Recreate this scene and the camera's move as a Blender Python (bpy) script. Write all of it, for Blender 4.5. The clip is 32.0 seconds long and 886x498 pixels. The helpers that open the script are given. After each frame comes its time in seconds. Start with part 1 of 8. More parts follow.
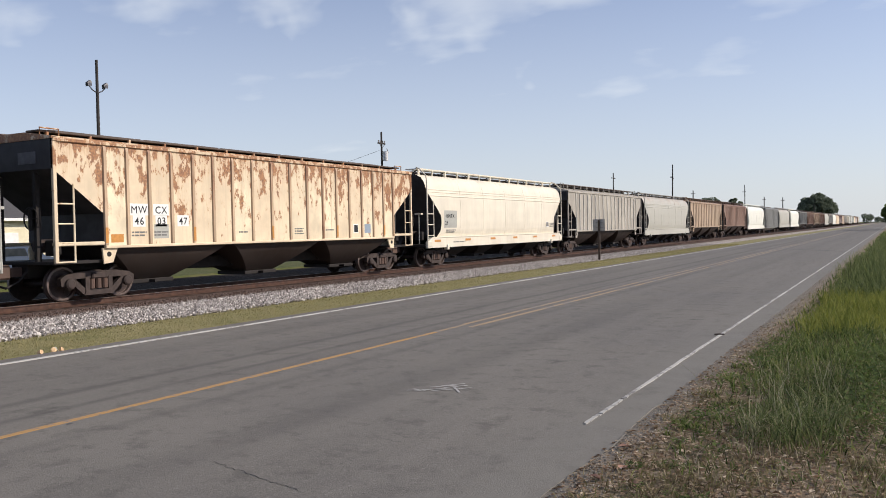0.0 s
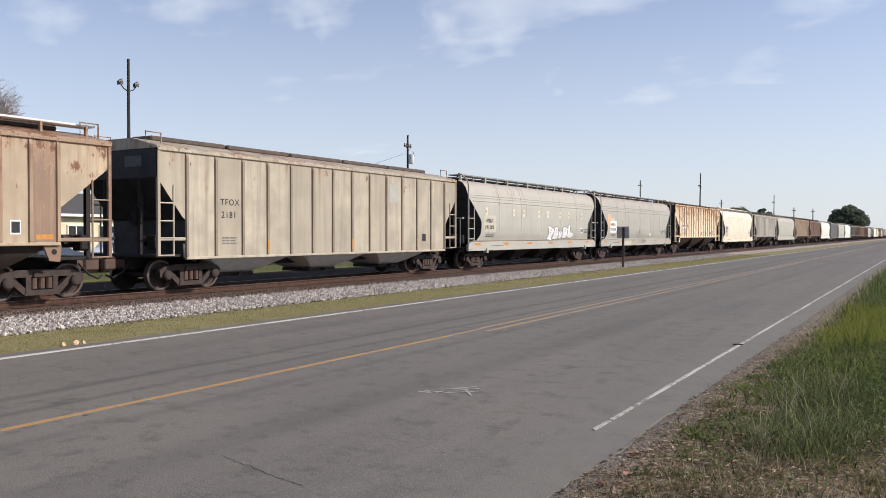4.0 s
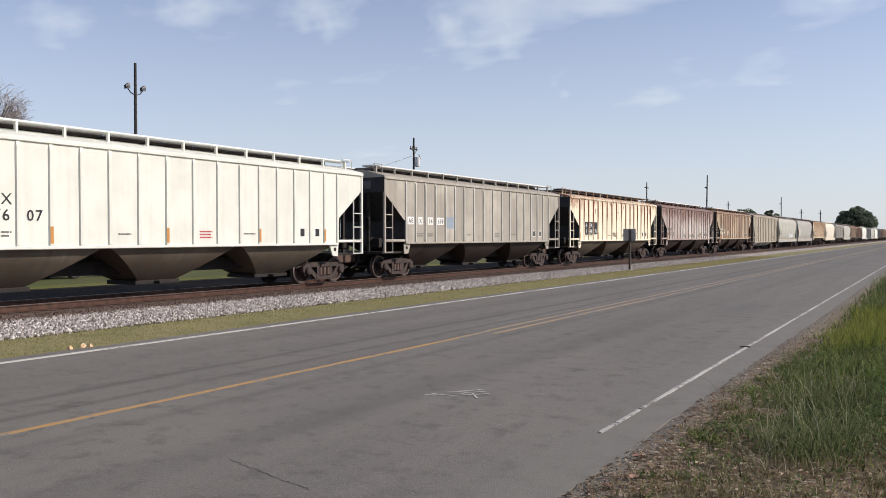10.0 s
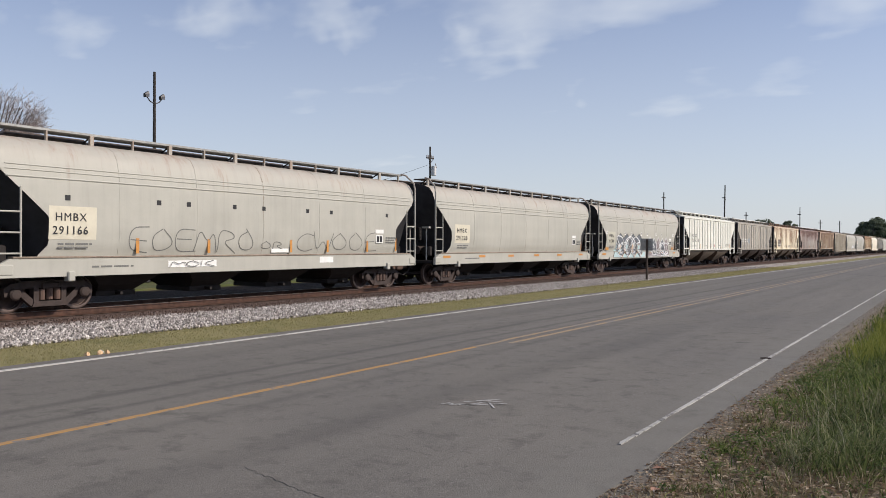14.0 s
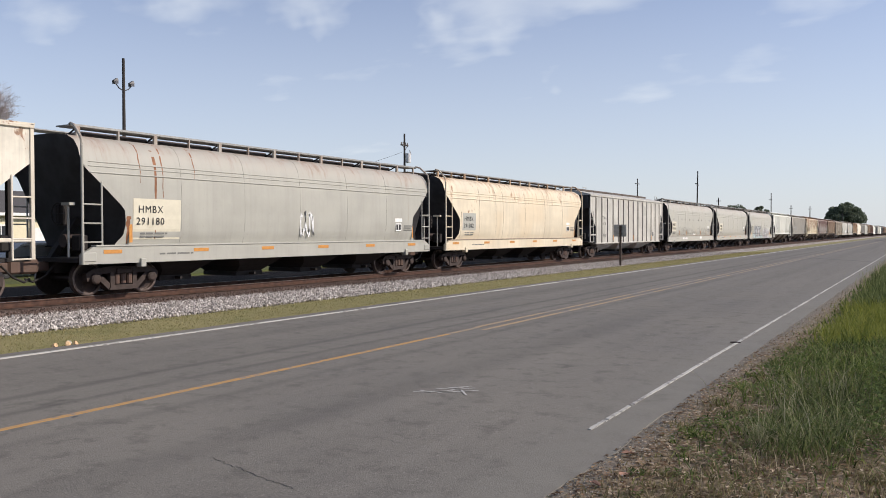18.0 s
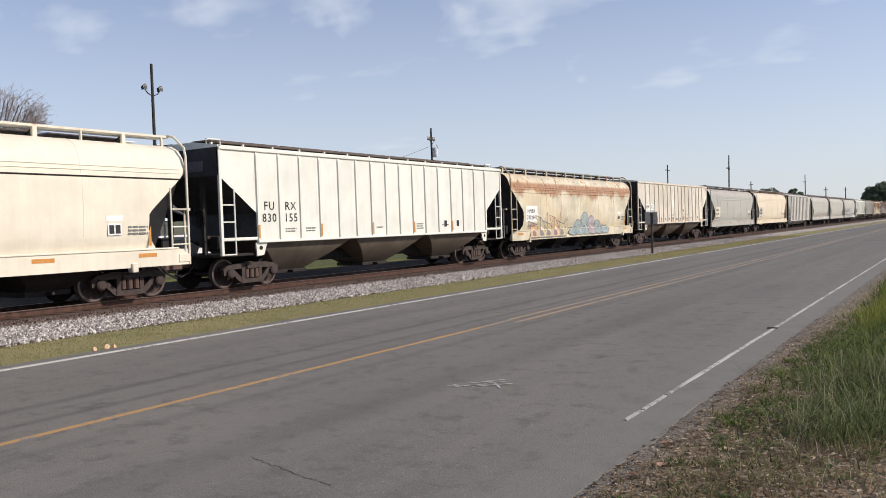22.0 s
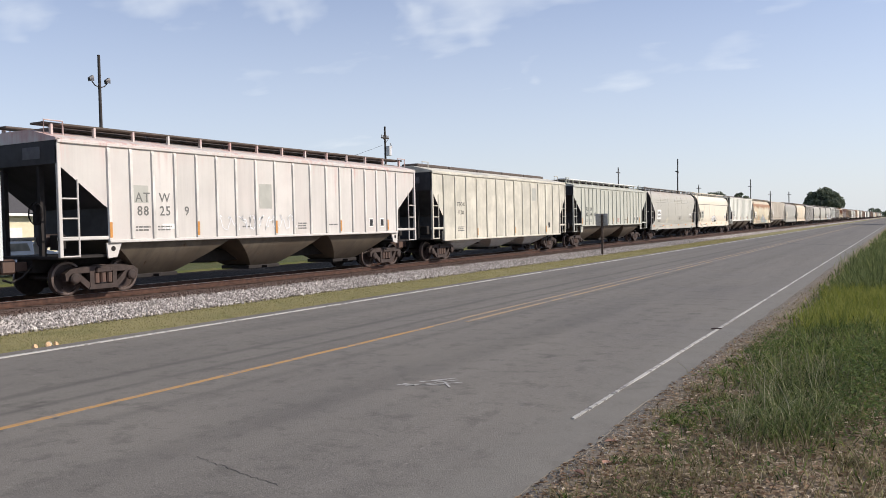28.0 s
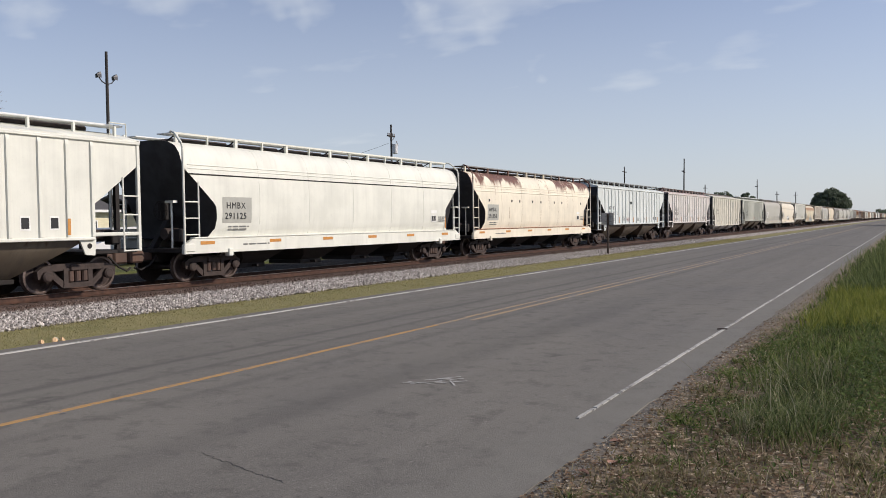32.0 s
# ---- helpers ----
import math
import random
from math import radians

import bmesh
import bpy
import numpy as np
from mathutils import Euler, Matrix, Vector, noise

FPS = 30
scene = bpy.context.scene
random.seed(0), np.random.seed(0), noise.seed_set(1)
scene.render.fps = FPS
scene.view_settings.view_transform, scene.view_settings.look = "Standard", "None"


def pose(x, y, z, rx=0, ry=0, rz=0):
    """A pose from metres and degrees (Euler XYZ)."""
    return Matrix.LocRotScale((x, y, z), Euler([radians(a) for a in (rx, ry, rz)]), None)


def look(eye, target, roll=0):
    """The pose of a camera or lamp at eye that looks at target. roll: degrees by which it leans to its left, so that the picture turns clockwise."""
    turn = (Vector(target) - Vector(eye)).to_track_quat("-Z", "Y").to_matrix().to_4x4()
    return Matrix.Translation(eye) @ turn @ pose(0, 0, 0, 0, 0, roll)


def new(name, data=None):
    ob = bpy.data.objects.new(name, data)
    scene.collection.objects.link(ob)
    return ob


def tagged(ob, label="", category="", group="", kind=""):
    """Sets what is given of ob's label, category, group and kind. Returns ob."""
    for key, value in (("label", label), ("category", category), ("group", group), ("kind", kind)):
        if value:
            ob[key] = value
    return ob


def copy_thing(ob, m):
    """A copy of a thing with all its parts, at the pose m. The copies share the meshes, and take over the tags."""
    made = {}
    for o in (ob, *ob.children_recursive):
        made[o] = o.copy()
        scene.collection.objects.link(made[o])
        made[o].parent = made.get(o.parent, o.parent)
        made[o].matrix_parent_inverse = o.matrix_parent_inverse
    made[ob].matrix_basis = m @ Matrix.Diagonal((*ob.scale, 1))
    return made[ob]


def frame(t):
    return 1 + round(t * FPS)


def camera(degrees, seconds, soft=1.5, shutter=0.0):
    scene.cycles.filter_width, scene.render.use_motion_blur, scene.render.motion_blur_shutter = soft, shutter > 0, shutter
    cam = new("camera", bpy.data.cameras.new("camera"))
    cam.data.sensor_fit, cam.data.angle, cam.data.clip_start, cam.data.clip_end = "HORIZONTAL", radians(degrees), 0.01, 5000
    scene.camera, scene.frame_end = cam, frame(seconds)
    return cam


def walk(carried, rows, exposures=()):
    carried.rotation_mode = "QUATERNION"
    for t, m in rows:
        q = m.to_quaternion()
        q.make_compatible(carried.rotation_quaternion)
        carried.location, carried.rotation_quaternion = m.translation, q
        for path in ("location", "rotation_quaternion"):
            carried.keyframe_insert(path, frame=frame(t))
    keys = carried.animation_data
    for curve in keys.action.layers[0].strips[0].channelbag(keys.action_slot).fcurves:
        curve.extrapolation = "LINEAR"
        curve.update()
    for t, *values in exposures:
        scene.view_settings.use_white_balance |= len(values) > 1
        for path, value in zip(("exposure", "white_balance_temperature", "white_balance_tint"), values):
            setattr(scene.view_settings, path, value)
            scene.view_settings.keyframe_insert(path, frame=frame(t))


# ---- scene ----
# Line up: track and road run along +y, the eye stands at the origin 1.7 m over the road.
cam = camera(57.1, 32.0, soft=0.9)
PATH = [
    (0, -0.097, -0.083, 1.717, 29.03, -1.33, -1.20),
    (0.5, -0.034, -0.027, 1.698, 28.53, -1.66, -0.34),
    (1, -0.031, -0.027, 1.701, 29.65, -1.19, -0.12),
    (1.5, -0.026, -0.046, 1.698, 31.38, -1.05, -0.61),
    (2, -0.010, -0.065, 1.701, 32.01, -0.95, -0.83),
    (2.5, -0.004, -0.071, 1.704, 33.09, -1.12, -0.85),
    (4.5, 0.016, -0.058, 1.703, 30.29, -0.95, 0.20),
    (5, 0.010, -0.056, 1.697, 30.20, -0.88, 0.14),
    (5.5, 0.021, -0.029, 1.698, 30.47, -0.93, -0.89),
    (6, 0.032, -0.070, 1.713, 31.00, -1.15, -0.62),
    (6.5, 0.008, -0.060, 1.704, 31.39, -1.15, -0.37),
    (7, 0.019, -0.058, 1.700, 31.24, -1.08, -0.17),
    (7.5, 0.016, -0.015, 1.694, 31.24, -1.13, -0.13),
    (8, -0.002, -0.047, 1.703, 31.44, -1.14, -0.02),
    (8.5, 0.016, -0.064, 1.709, 32.10, -0.71, -0.25),
    (9, 0.000, -0.000, 1.700, 31.89, -0.61, -0.17),
    (9.5, 0.017, -0.017, 1.693, 31.52, -0.65, -0.03),
    (10, 0.019, -0.055, 1.704, 31.23, -0.85, -0.10),
    (10.5, 0.028, -0.067, 1.712, 31.36, -0.96, 0.31),
    (11, 0.004, -0.048, 1.701, 31.66, -1.01, 0.21),
    (11.5, 0.012, -0.046, 1.708, 31.98, -0.90, 0.56),
    (12, -0.001, -0.043, 1.703, 32.39, -0.68, 0.54),
    (12.5, 0.003, -0.056, 1.705, 32.61, -0.60, 0.05),
    (13, -0.005, -0.042, 1.706, 32.51, -0.48, 0.34),
    (13.5, 0.002, -0.044, 1.707, 32.32, -0.31, 0.36),
    (14, -0.031, -0.013, 1.692, 32.33, -0.21, 0.19),
    (14.5, -0.024, -0.015, 1.684, 32.55, -0.16, 0.23),
    (16.5, 0.012, 0.036, 1.690, 30.77, -0.54, -0.61),
    (17, -0.008, 0.057, 1.690, 30.26, -0.65, -0.24),
    (17.5, -0.003, 0.044, 1.696, 30.32, -0.77, -0.21),
    (18, -0.004, 0.043, 1.692, 30.62, -1.11, -0.17),
    (18.5, -0.016, 0.052, 1.698, 31.39, -1.49, 0.10),
    (19, -0.023, 0.053, 1.693, 31.60, -1.49, 0.09),
    (19.5, -0.015, 0.050, 1.700, 31.44, -1.31, -0.15),
    (20, -0.013, 0.057, 1.691, 31.47, -1.26, -0.38),
    (20.5, -0.012, 0.043, 1.700, 32.14, -1.24, -0.57),
    (21, -0.015, 0.035, 1.704, 32.64, -1.20, -0.46),
    (21.5, -0.010, 0.047, 1.703, 33.17, -1.06, -1.02),
    (22, -0.002, 0.051, 1.700, 32.75, -1.52, -2.00),
    (22.5, -0.002, 0.046, 1.701, 31.62, -1.68, -1.91),
    (23, 0.006, 0.048, 1.698, 30.60, -1.69, -1.92),
    (23.5, 0.007, 0.059, 1.694, 30.06, -1.83, -1.89),
    (24, 0.012, 0.044, 1.698, 29.86, -1.97, -1.49),
    (24.5, 0.010, 0.047, 1.698, 30.23, -1.90, -1.39),
    (25, 0.009, 0.029, 1.707, 30.91, -1.61, -1.41),
    (25.5, 0.011, 0.028, 1.702, 30.66, -1.51, -1.28),
    (27.5, 0.017, 0.047, 1.702, 29.45, -1.66, -1.16),
    (28, 0.015, 0.052, 1.699, 29.43, -1.68, -1.26),
    (28.5, 0.014, 0.050, 1.703, 29.52, -1.76, -1.10),
    (29, 0.004, 0.054, 1.691, 30.06, -1.82, -0.94),
    (29.5, 0.004, 0.051, 1.697, 30.37, -2.18, -0.91),
    (30, 0.005, 0.049, 1.700, 30.53, -2.19, -0.74),
    (30.5, 0.005, 0.054, 1.698, 29.90, -1.99, -0.69),
    (31, 0.013, 0.035, 1.706, 29.48, -1.88, -1.19),
    (31.5, 0.010, 0.044, 1.702, 29.46, -1.89, -0.97),
    (32, 0.009, 0.050, 1.700, 29.81, -1.79, -0.91),
]


def eye_pose(x, y, z, yaw, pitch, roll):
    a, b = radians(yaw), radians(pitch)
    way = Vector((-math.sin(a) * math.cos(b), math.cos(a) * math.cos(b), math.sin(b)))
    e = Vector((x, y, z))
    return look(e, e + way, roll)


# the clip's camera adjusts its exposure on the way
STOPS = [(0, -0.05), (1, 0.02), (2, 0.02), (3.5, 0.05), (5, 0.10), (6, 0.19), (7, 0.08), (8, -0.12), (9, -0.05), (10, -0.05), (11, -0.12), (12, -0.11), (13, -0.17), (14, -0.15), (17, -0.15), (18, -0.03), (19, 0.01), (20, -0.01), (21, -0.05), (22, -0.05), (23, -0.19), (24, -0.08), (25, 0.08), (26.5, 0.08), (28, 0.07), (29, -0.01), (30, -0.08), (31, -0.17), (32, -0.24)]
walk(cam, [(t, eye_pose(*row)) for t, *row in PATH], STOPS)

# ---- light ----
SUN_AZ, SUN_EL = 27.0, 33.0      # degrees from +x towards +y, and above the horizon
sun_way = Vector((math.cos(radians(SUN_AZ)) * math.cos(radians(SUN_EL)), math.sin(radians(SUN_AZ)) * math.cos(radians(SUN_EL)), math.sin(radians(SUN_EL))))
sun = new("sun", bpy.data.lights.new("sun", "SUN"))
sun.data.energy, sun.data.angle, sun.data.color = 4.9, radians(0.6), (1.0, 0.89, 0.775)
sun.matrix_world = look((40, 30, 40), Vector((40, 30, 40)) - sun_way)

world = bpy.data.worlds.new("sky")
scene.world = world
world.use_nodes = True


def build_sky():
    nt = world.node_tree
    nd, ln = nt.nodes, nt.links
    bg = nd["Background"]
    sky = nd.new("ShaderNodeTexSky")
    sky.sky_type, sky.sun_disc = "NISHITA", False
    sky.sun_elevation, sky.sun_rotation = radians(SUN_EL), radians(90 - SUN_AZ)
    sky.air_density, sky.dust_density, sky.ozone_density, sky.altitude = 1.0, 1.3, 4.0, 50
    tc = nd.new("ShaderNodeTexCoord")
    sep = nd.new("ShaderNodeSeparateXYZ")
    ln.new(tc.outputs["Generated"], sep.inputs[0])
    up = nd.new("ShaderNodeMath")
    up.operation = "ADD"
    up.inputs[1].default_value = 0.16
    ln.new(sep.outputs["Z"], up.inputs[0])
    plane = nd.new("ShaderNodeVectorMath")
    plane.operation = "DIVIDE"
    ln.new(tc.outputs["Generated"], plane.inputs[0])
    ln.new(up.outputs[0], plane.inputs[1])

    def layer(scale, stretch, detail, rough, lo, hi, turn):
        mp = nd.new("ShaderNodeMapping")
        mp.inputs["Scale"].default_value = stretch
        mp.inputs["Rotation"].default_value = (0, 0, radians(turn))
        ln.new(plane.outputs[0], mp.inputs[0])
        nz = nd.new("ShaderNodeTexNoise")
        nz.inputs["Scale"].default_value, nz.inputs["Detail"].default_value, nz.inputs["Roughness"].default_value = scale, detail, rough
        nz.inputs["Distortion"].default_value = 0.15
        ln.new(mp.outputs[0], nz.inputs["Vector"])
        mr = nd.new("ShaderNodeMapRange")
        mr.interpolation_type = "SMOOTHSTEP"
        mr.inputs["From Min"].default_value, mr.inputs["From Max"].default_value = lo, hi
        ln.new(nz.outputs["Fac"], mr.inputs["Value"])
        return mr.outputs[0]

    wide = layer(1.7, (1, 1.5, 1), 3.5, 0.5, 0.22, 0.90, 75)
    wisps = layer(4.5, (1.0, 1.6, 1), 5, 0.6, 0.40, 0.9, 40)
    both = nd.new("ShaderNodeMath")
    both.operation, both.use_clamp = "MULTIPLY_ADD", True
    ln.new(wisps, both.inputs[0])
    both.inputs[1].default_value = 0.12
    half = nd.new("ShaderNodeMath")
    half.operation = "MULTIPLY"
    half.inputs[1].default_value = 0.62
    ln.new(wide, half.inputs[0])
    ln.new(half.outputs[0], both.inputs[2])
    # small ragged puffs of cloud: direction, breadth, density
    frayed = nd.new("ShaderNodeTexNoise")
    frayed.inputs["Scale"].default_value, frayed.inputs["Detail"].default_value, frayed.inputs["Roughness"].default_value = 13.0, 3, 0.6
    ln.new(tc.outputs["Generated"], frayed.inputs["Vector"])
    shift = nd.new("ShaderNodeVectorMath")
    shift.operation = "MULTIPLY_ADD"
    ln.new(frayed.outputs["Color"], shift.inputs[0])
    shift.inputs[1].default_value = (0.12, 0.12, 0.12)
    ln.new(tc.outputs["Generated"], shift.inputs[2])
    total = both.outputs[0]
    for (dx, dy, dz), breadth, dense in (((-0.625, 0.735, 0.268), 0.06, 0.26), ((-0.598, 0.762, 0.25), 0.05, 0.15), ((-0.499, 0.831, 0.244), 0.036, 0.2), ((-0.382, 0.903, 0.196), 0.032, 0.22),
                                         ((-0.712, 0.653, 0.285), 0.07, 0.26), ((-0.425, 0.877, 0.225), 0.04, 0.12), ((-0.121, 0.967, 0.222), 0.09, 0.16), ((-0.197, 0.960, 0.19), 0.10, 0.14),
                                         ((-0.83, 0.507, 0.224), 0.08, 0.14), ((-0.30, 0.93, 0.30), 0.14, 0.14), ((-0.55, 0.81, 0.17), 0.13, 0.12)):
        far = nd.new("ShaderNodeVectorMath")
        far.operation = "DISTANCE"
        ln.new(shift.outputs[0], far.inputs[0])
        far.inputs[1].default_value = (dx + 0.06, dy + 0.06, dz + 0.06)
        puff = nd.new("ShaderNodeMapRange")
        puff.interpolation_type = "SMOOTHSTEP"
        for key, v in (("From Min", breadth), ("From Max", breadth * 0.1), ("To Min", 0.0), ("To Max", dense)):
            puff.inputs[key].default_value = v
        ln.new(far.outputs["Value"], puff.inputs["Value"])
        plus = nd.new("ShaderNodeMath")
        plus.operation, plus.use_clamp = "ADD", True
        ln.new(total, plus.inputs[0])
        ln.new(puff.outputs[0], plus.inputs[1])
        total = plus.outputs[0]
    # thin veil over the whole sky, thicker towards the horizon
    veil = nd.new("ShaderNodeMapRange")
    veil.inputs["From Min"].default_value, veil.inputs["From Max"].default_value = 0.0, 0.45
    veil.inputs["To Min"].default_value, veil.inputs["To Max"].default_value = 0.66, 0.0
    ln.new(sep.outputs["Z"], veil.inputs["Value"])
    cover = nd.new("ShaderNodeMath")
    cover.operation = "MAXIMUM"
    ln.new(total, cover.inputs[0])
    ln.new(veil.outputs[0], cover.inputs[1])
    mix = nd.new("ShaderNodeMix")
    mix.data_type = "RGBA"
    ln.new(cover.outputs[0], mix.inputs["Factor"])
    deep = nd.new("ShaderNodeMix")
    deep.data_type, deep.blend_type = "RGBA", "MULTIPLY"
    deep.inputs["Factor"].default_value = 1.0
    ln.new(sky.outputs[0], deep.inputs["A"])
    deep.inputs["B"].default_value = (0.88, 0.94, 1.16, 1)
    ln.new(deep.outputs["Result"], mix.inputs["A"])
    mix.inputs["B"].default_value = (8.4, 8.75, 9.05, 1)
    ln.new(mix.outputs["Result"], bg.inputs["Color"])
    bg.inputs["Strength"].default_value = 0.111


build_sky()

# ---- materials ----
class Nodes:
    """A small writer of node materials."""

    def __init__(self, name, rough=0.6, metal=0.0, spec=0.4):
        self.m = bpy.data.materials.new(name)
        self.m.use_nodes = True
        self.nd, self.ln = self.m.node_tree.nodes, self.m.node_tree.links
        self.b = self.nd["Principled BSDF"]
        self.b.inputs["Roughness"].default_value = rough
        self.b.inputs["Metallic"].default_value = metal
        self.b.inputs["Specular IOR Level"].default_value = spec
        self.tc = self.nd.new("ShaderNodeTexCoord")
        self.geo = None

    def put(self, src, sock):
        if isinstance(src, (int, float)):
            sock.default_value = src
        elif isinstance(src, tuple):
            sock.default_value = src if len(src) == 4 or sock.type == "VECTOR" else (*src, 1)
        else:
            self.ln.new(src, sock)

    def world_place(self):
        if not self.geo:
            self.geo = self.nd.new("ShaderNodeNewGeometry")
        return self.geo.outputs["Position"]

    def place(self, scale=(1, 1, 1), src=None, chance=0.0):
        mp = self.nd.new("ShaderNodeMapping")
        mp.inputs["Scale"].default_value = scale
        self.ln.new(src or self.tc.outputs["Object"], mp.inputs[0])
        if chance:
            info = self.nd.new("ShaderNodeObjectInfo")
            self.ln.new(self.math("MULTIPLY", info.outputs["Random"], chance), mp.inputs["Location"])
        return mp.outputs[0]

    def random(self):
        return self.nd.new("ShaderNodeObjectInfo").outputs["Random"]

    def island(self):
        if not self.geo:
            self.geo = self.nd.new("ShaderNodeNewGeometry")
        return self.geo.outputs["Random Per Island"]

    def noise(self, scale, detail=4, rough=0.55, at=None, distort=0.0):
        n = self.nd.new("ShaderNodeTexNoise")
        n.inputs["Scale"].default_value, n.inputs["Detail"].default_value = scale, detail
        n.inputs["Roughness"].default_value, n.inputs["Distortion"].default_value = rough, distort
        self.ln.new(at or self.tc.outputs["Object"], n.inputs["Vector"])
        return n.outputs["Fac"]

    def voronoi(self, scale, at=None, feature="F1", out="Distance"):
        n = self.nd.new("ShaderNodeTexVoronoi")
        n.feature = feature
        n.inputs["Scale"].default_value = scale
        self.ln.new(at or self.tc.outputs["Object"], n.inputs["Vector"])
        return n.outputs[out]

    def span(self, src, lo, hi, a=0.0, b=1.0, smooth=True):
        n = self.nd.new("ShaderNodeMapRange")
        n.interpolation_type = "SMOOTHSTEP" if smooth else "LINEAR"
        for key, v in (("From Min", lo), ("From Max", hi), ("To Min", a), ("To Max", b)):
            n.inputs[key].default_value = v
        self.put(src, n.inputs["Value"])
        return n.outputs[0]

    def math(self, op, a, b=0.0, clamp=False):
        n = self.nd.new("ShaderNodeMath")
        n.operation, n.use_clamp = op, clamp
        self.put(a, n.inputs[0])
        self.put(b, n.inputs[1])
        return n.outputs[0]

    def mix(self, fac, a, b, kind="MIX"):
        n = self.nd.new("ShaderNodeMix")
        n.data_type, n.blend_type = "RGBA", kind
        self.put(fac, n.inputs["Factor"])
        self.put(a, n.inputs["A"])
        self.put(b, n.inputs["B"])
        return n.outputs["Result"]

    def xyz(self, src=None):
        n = self.nd.new("ShaderNodeSeparateXYZ")
        self.ln.new(src or self.tc.outputs["Object"], n.inputs[0])
        return n.outputs

    def ramp(self, src, stops):
        n = self.nd.new("ShaderNodeValToRGB")
        e = n.color_ramp.elements
        while len(e) < len(stops):
            e.new(0.5)
        for el, (p, c) in zip(e, stops):
            el.position, el.color = p, (*c, 1)
        self.put(src, n.inputs[0])
        return n.outputs["Color"]

    def bump(self, src, strength=0.3, distance=0.01):
        n = self.nd.new("ShaderNodeBump")
        n.inputs["Strength"].default_value, n.inputs["Distance"].default_value = strength, distance
        self.ln.new(src, n.inputs["Height"])
        self.ln.new(n.outputs[0], self.b.inputs["Normal"])

    def done(self, color, rough=None):
        self.put(color, self.b.inputs["Base Color"])
        if rough is not None:
            self.put(rough, self.b.inputs["Roughness"])
        return self.m


def plain(name, color, rough=0.6, metal=0.0, vary=0.2, scale=8.0):
    n = Nodes(name, rough, metal)
    f = n.noise(scale, 5, 0.6)
    dark = tuple(c * (1 - vary) for c in color)
    return n.done(n.mix(n.span(f, 0.3, 0.7), dark, color))


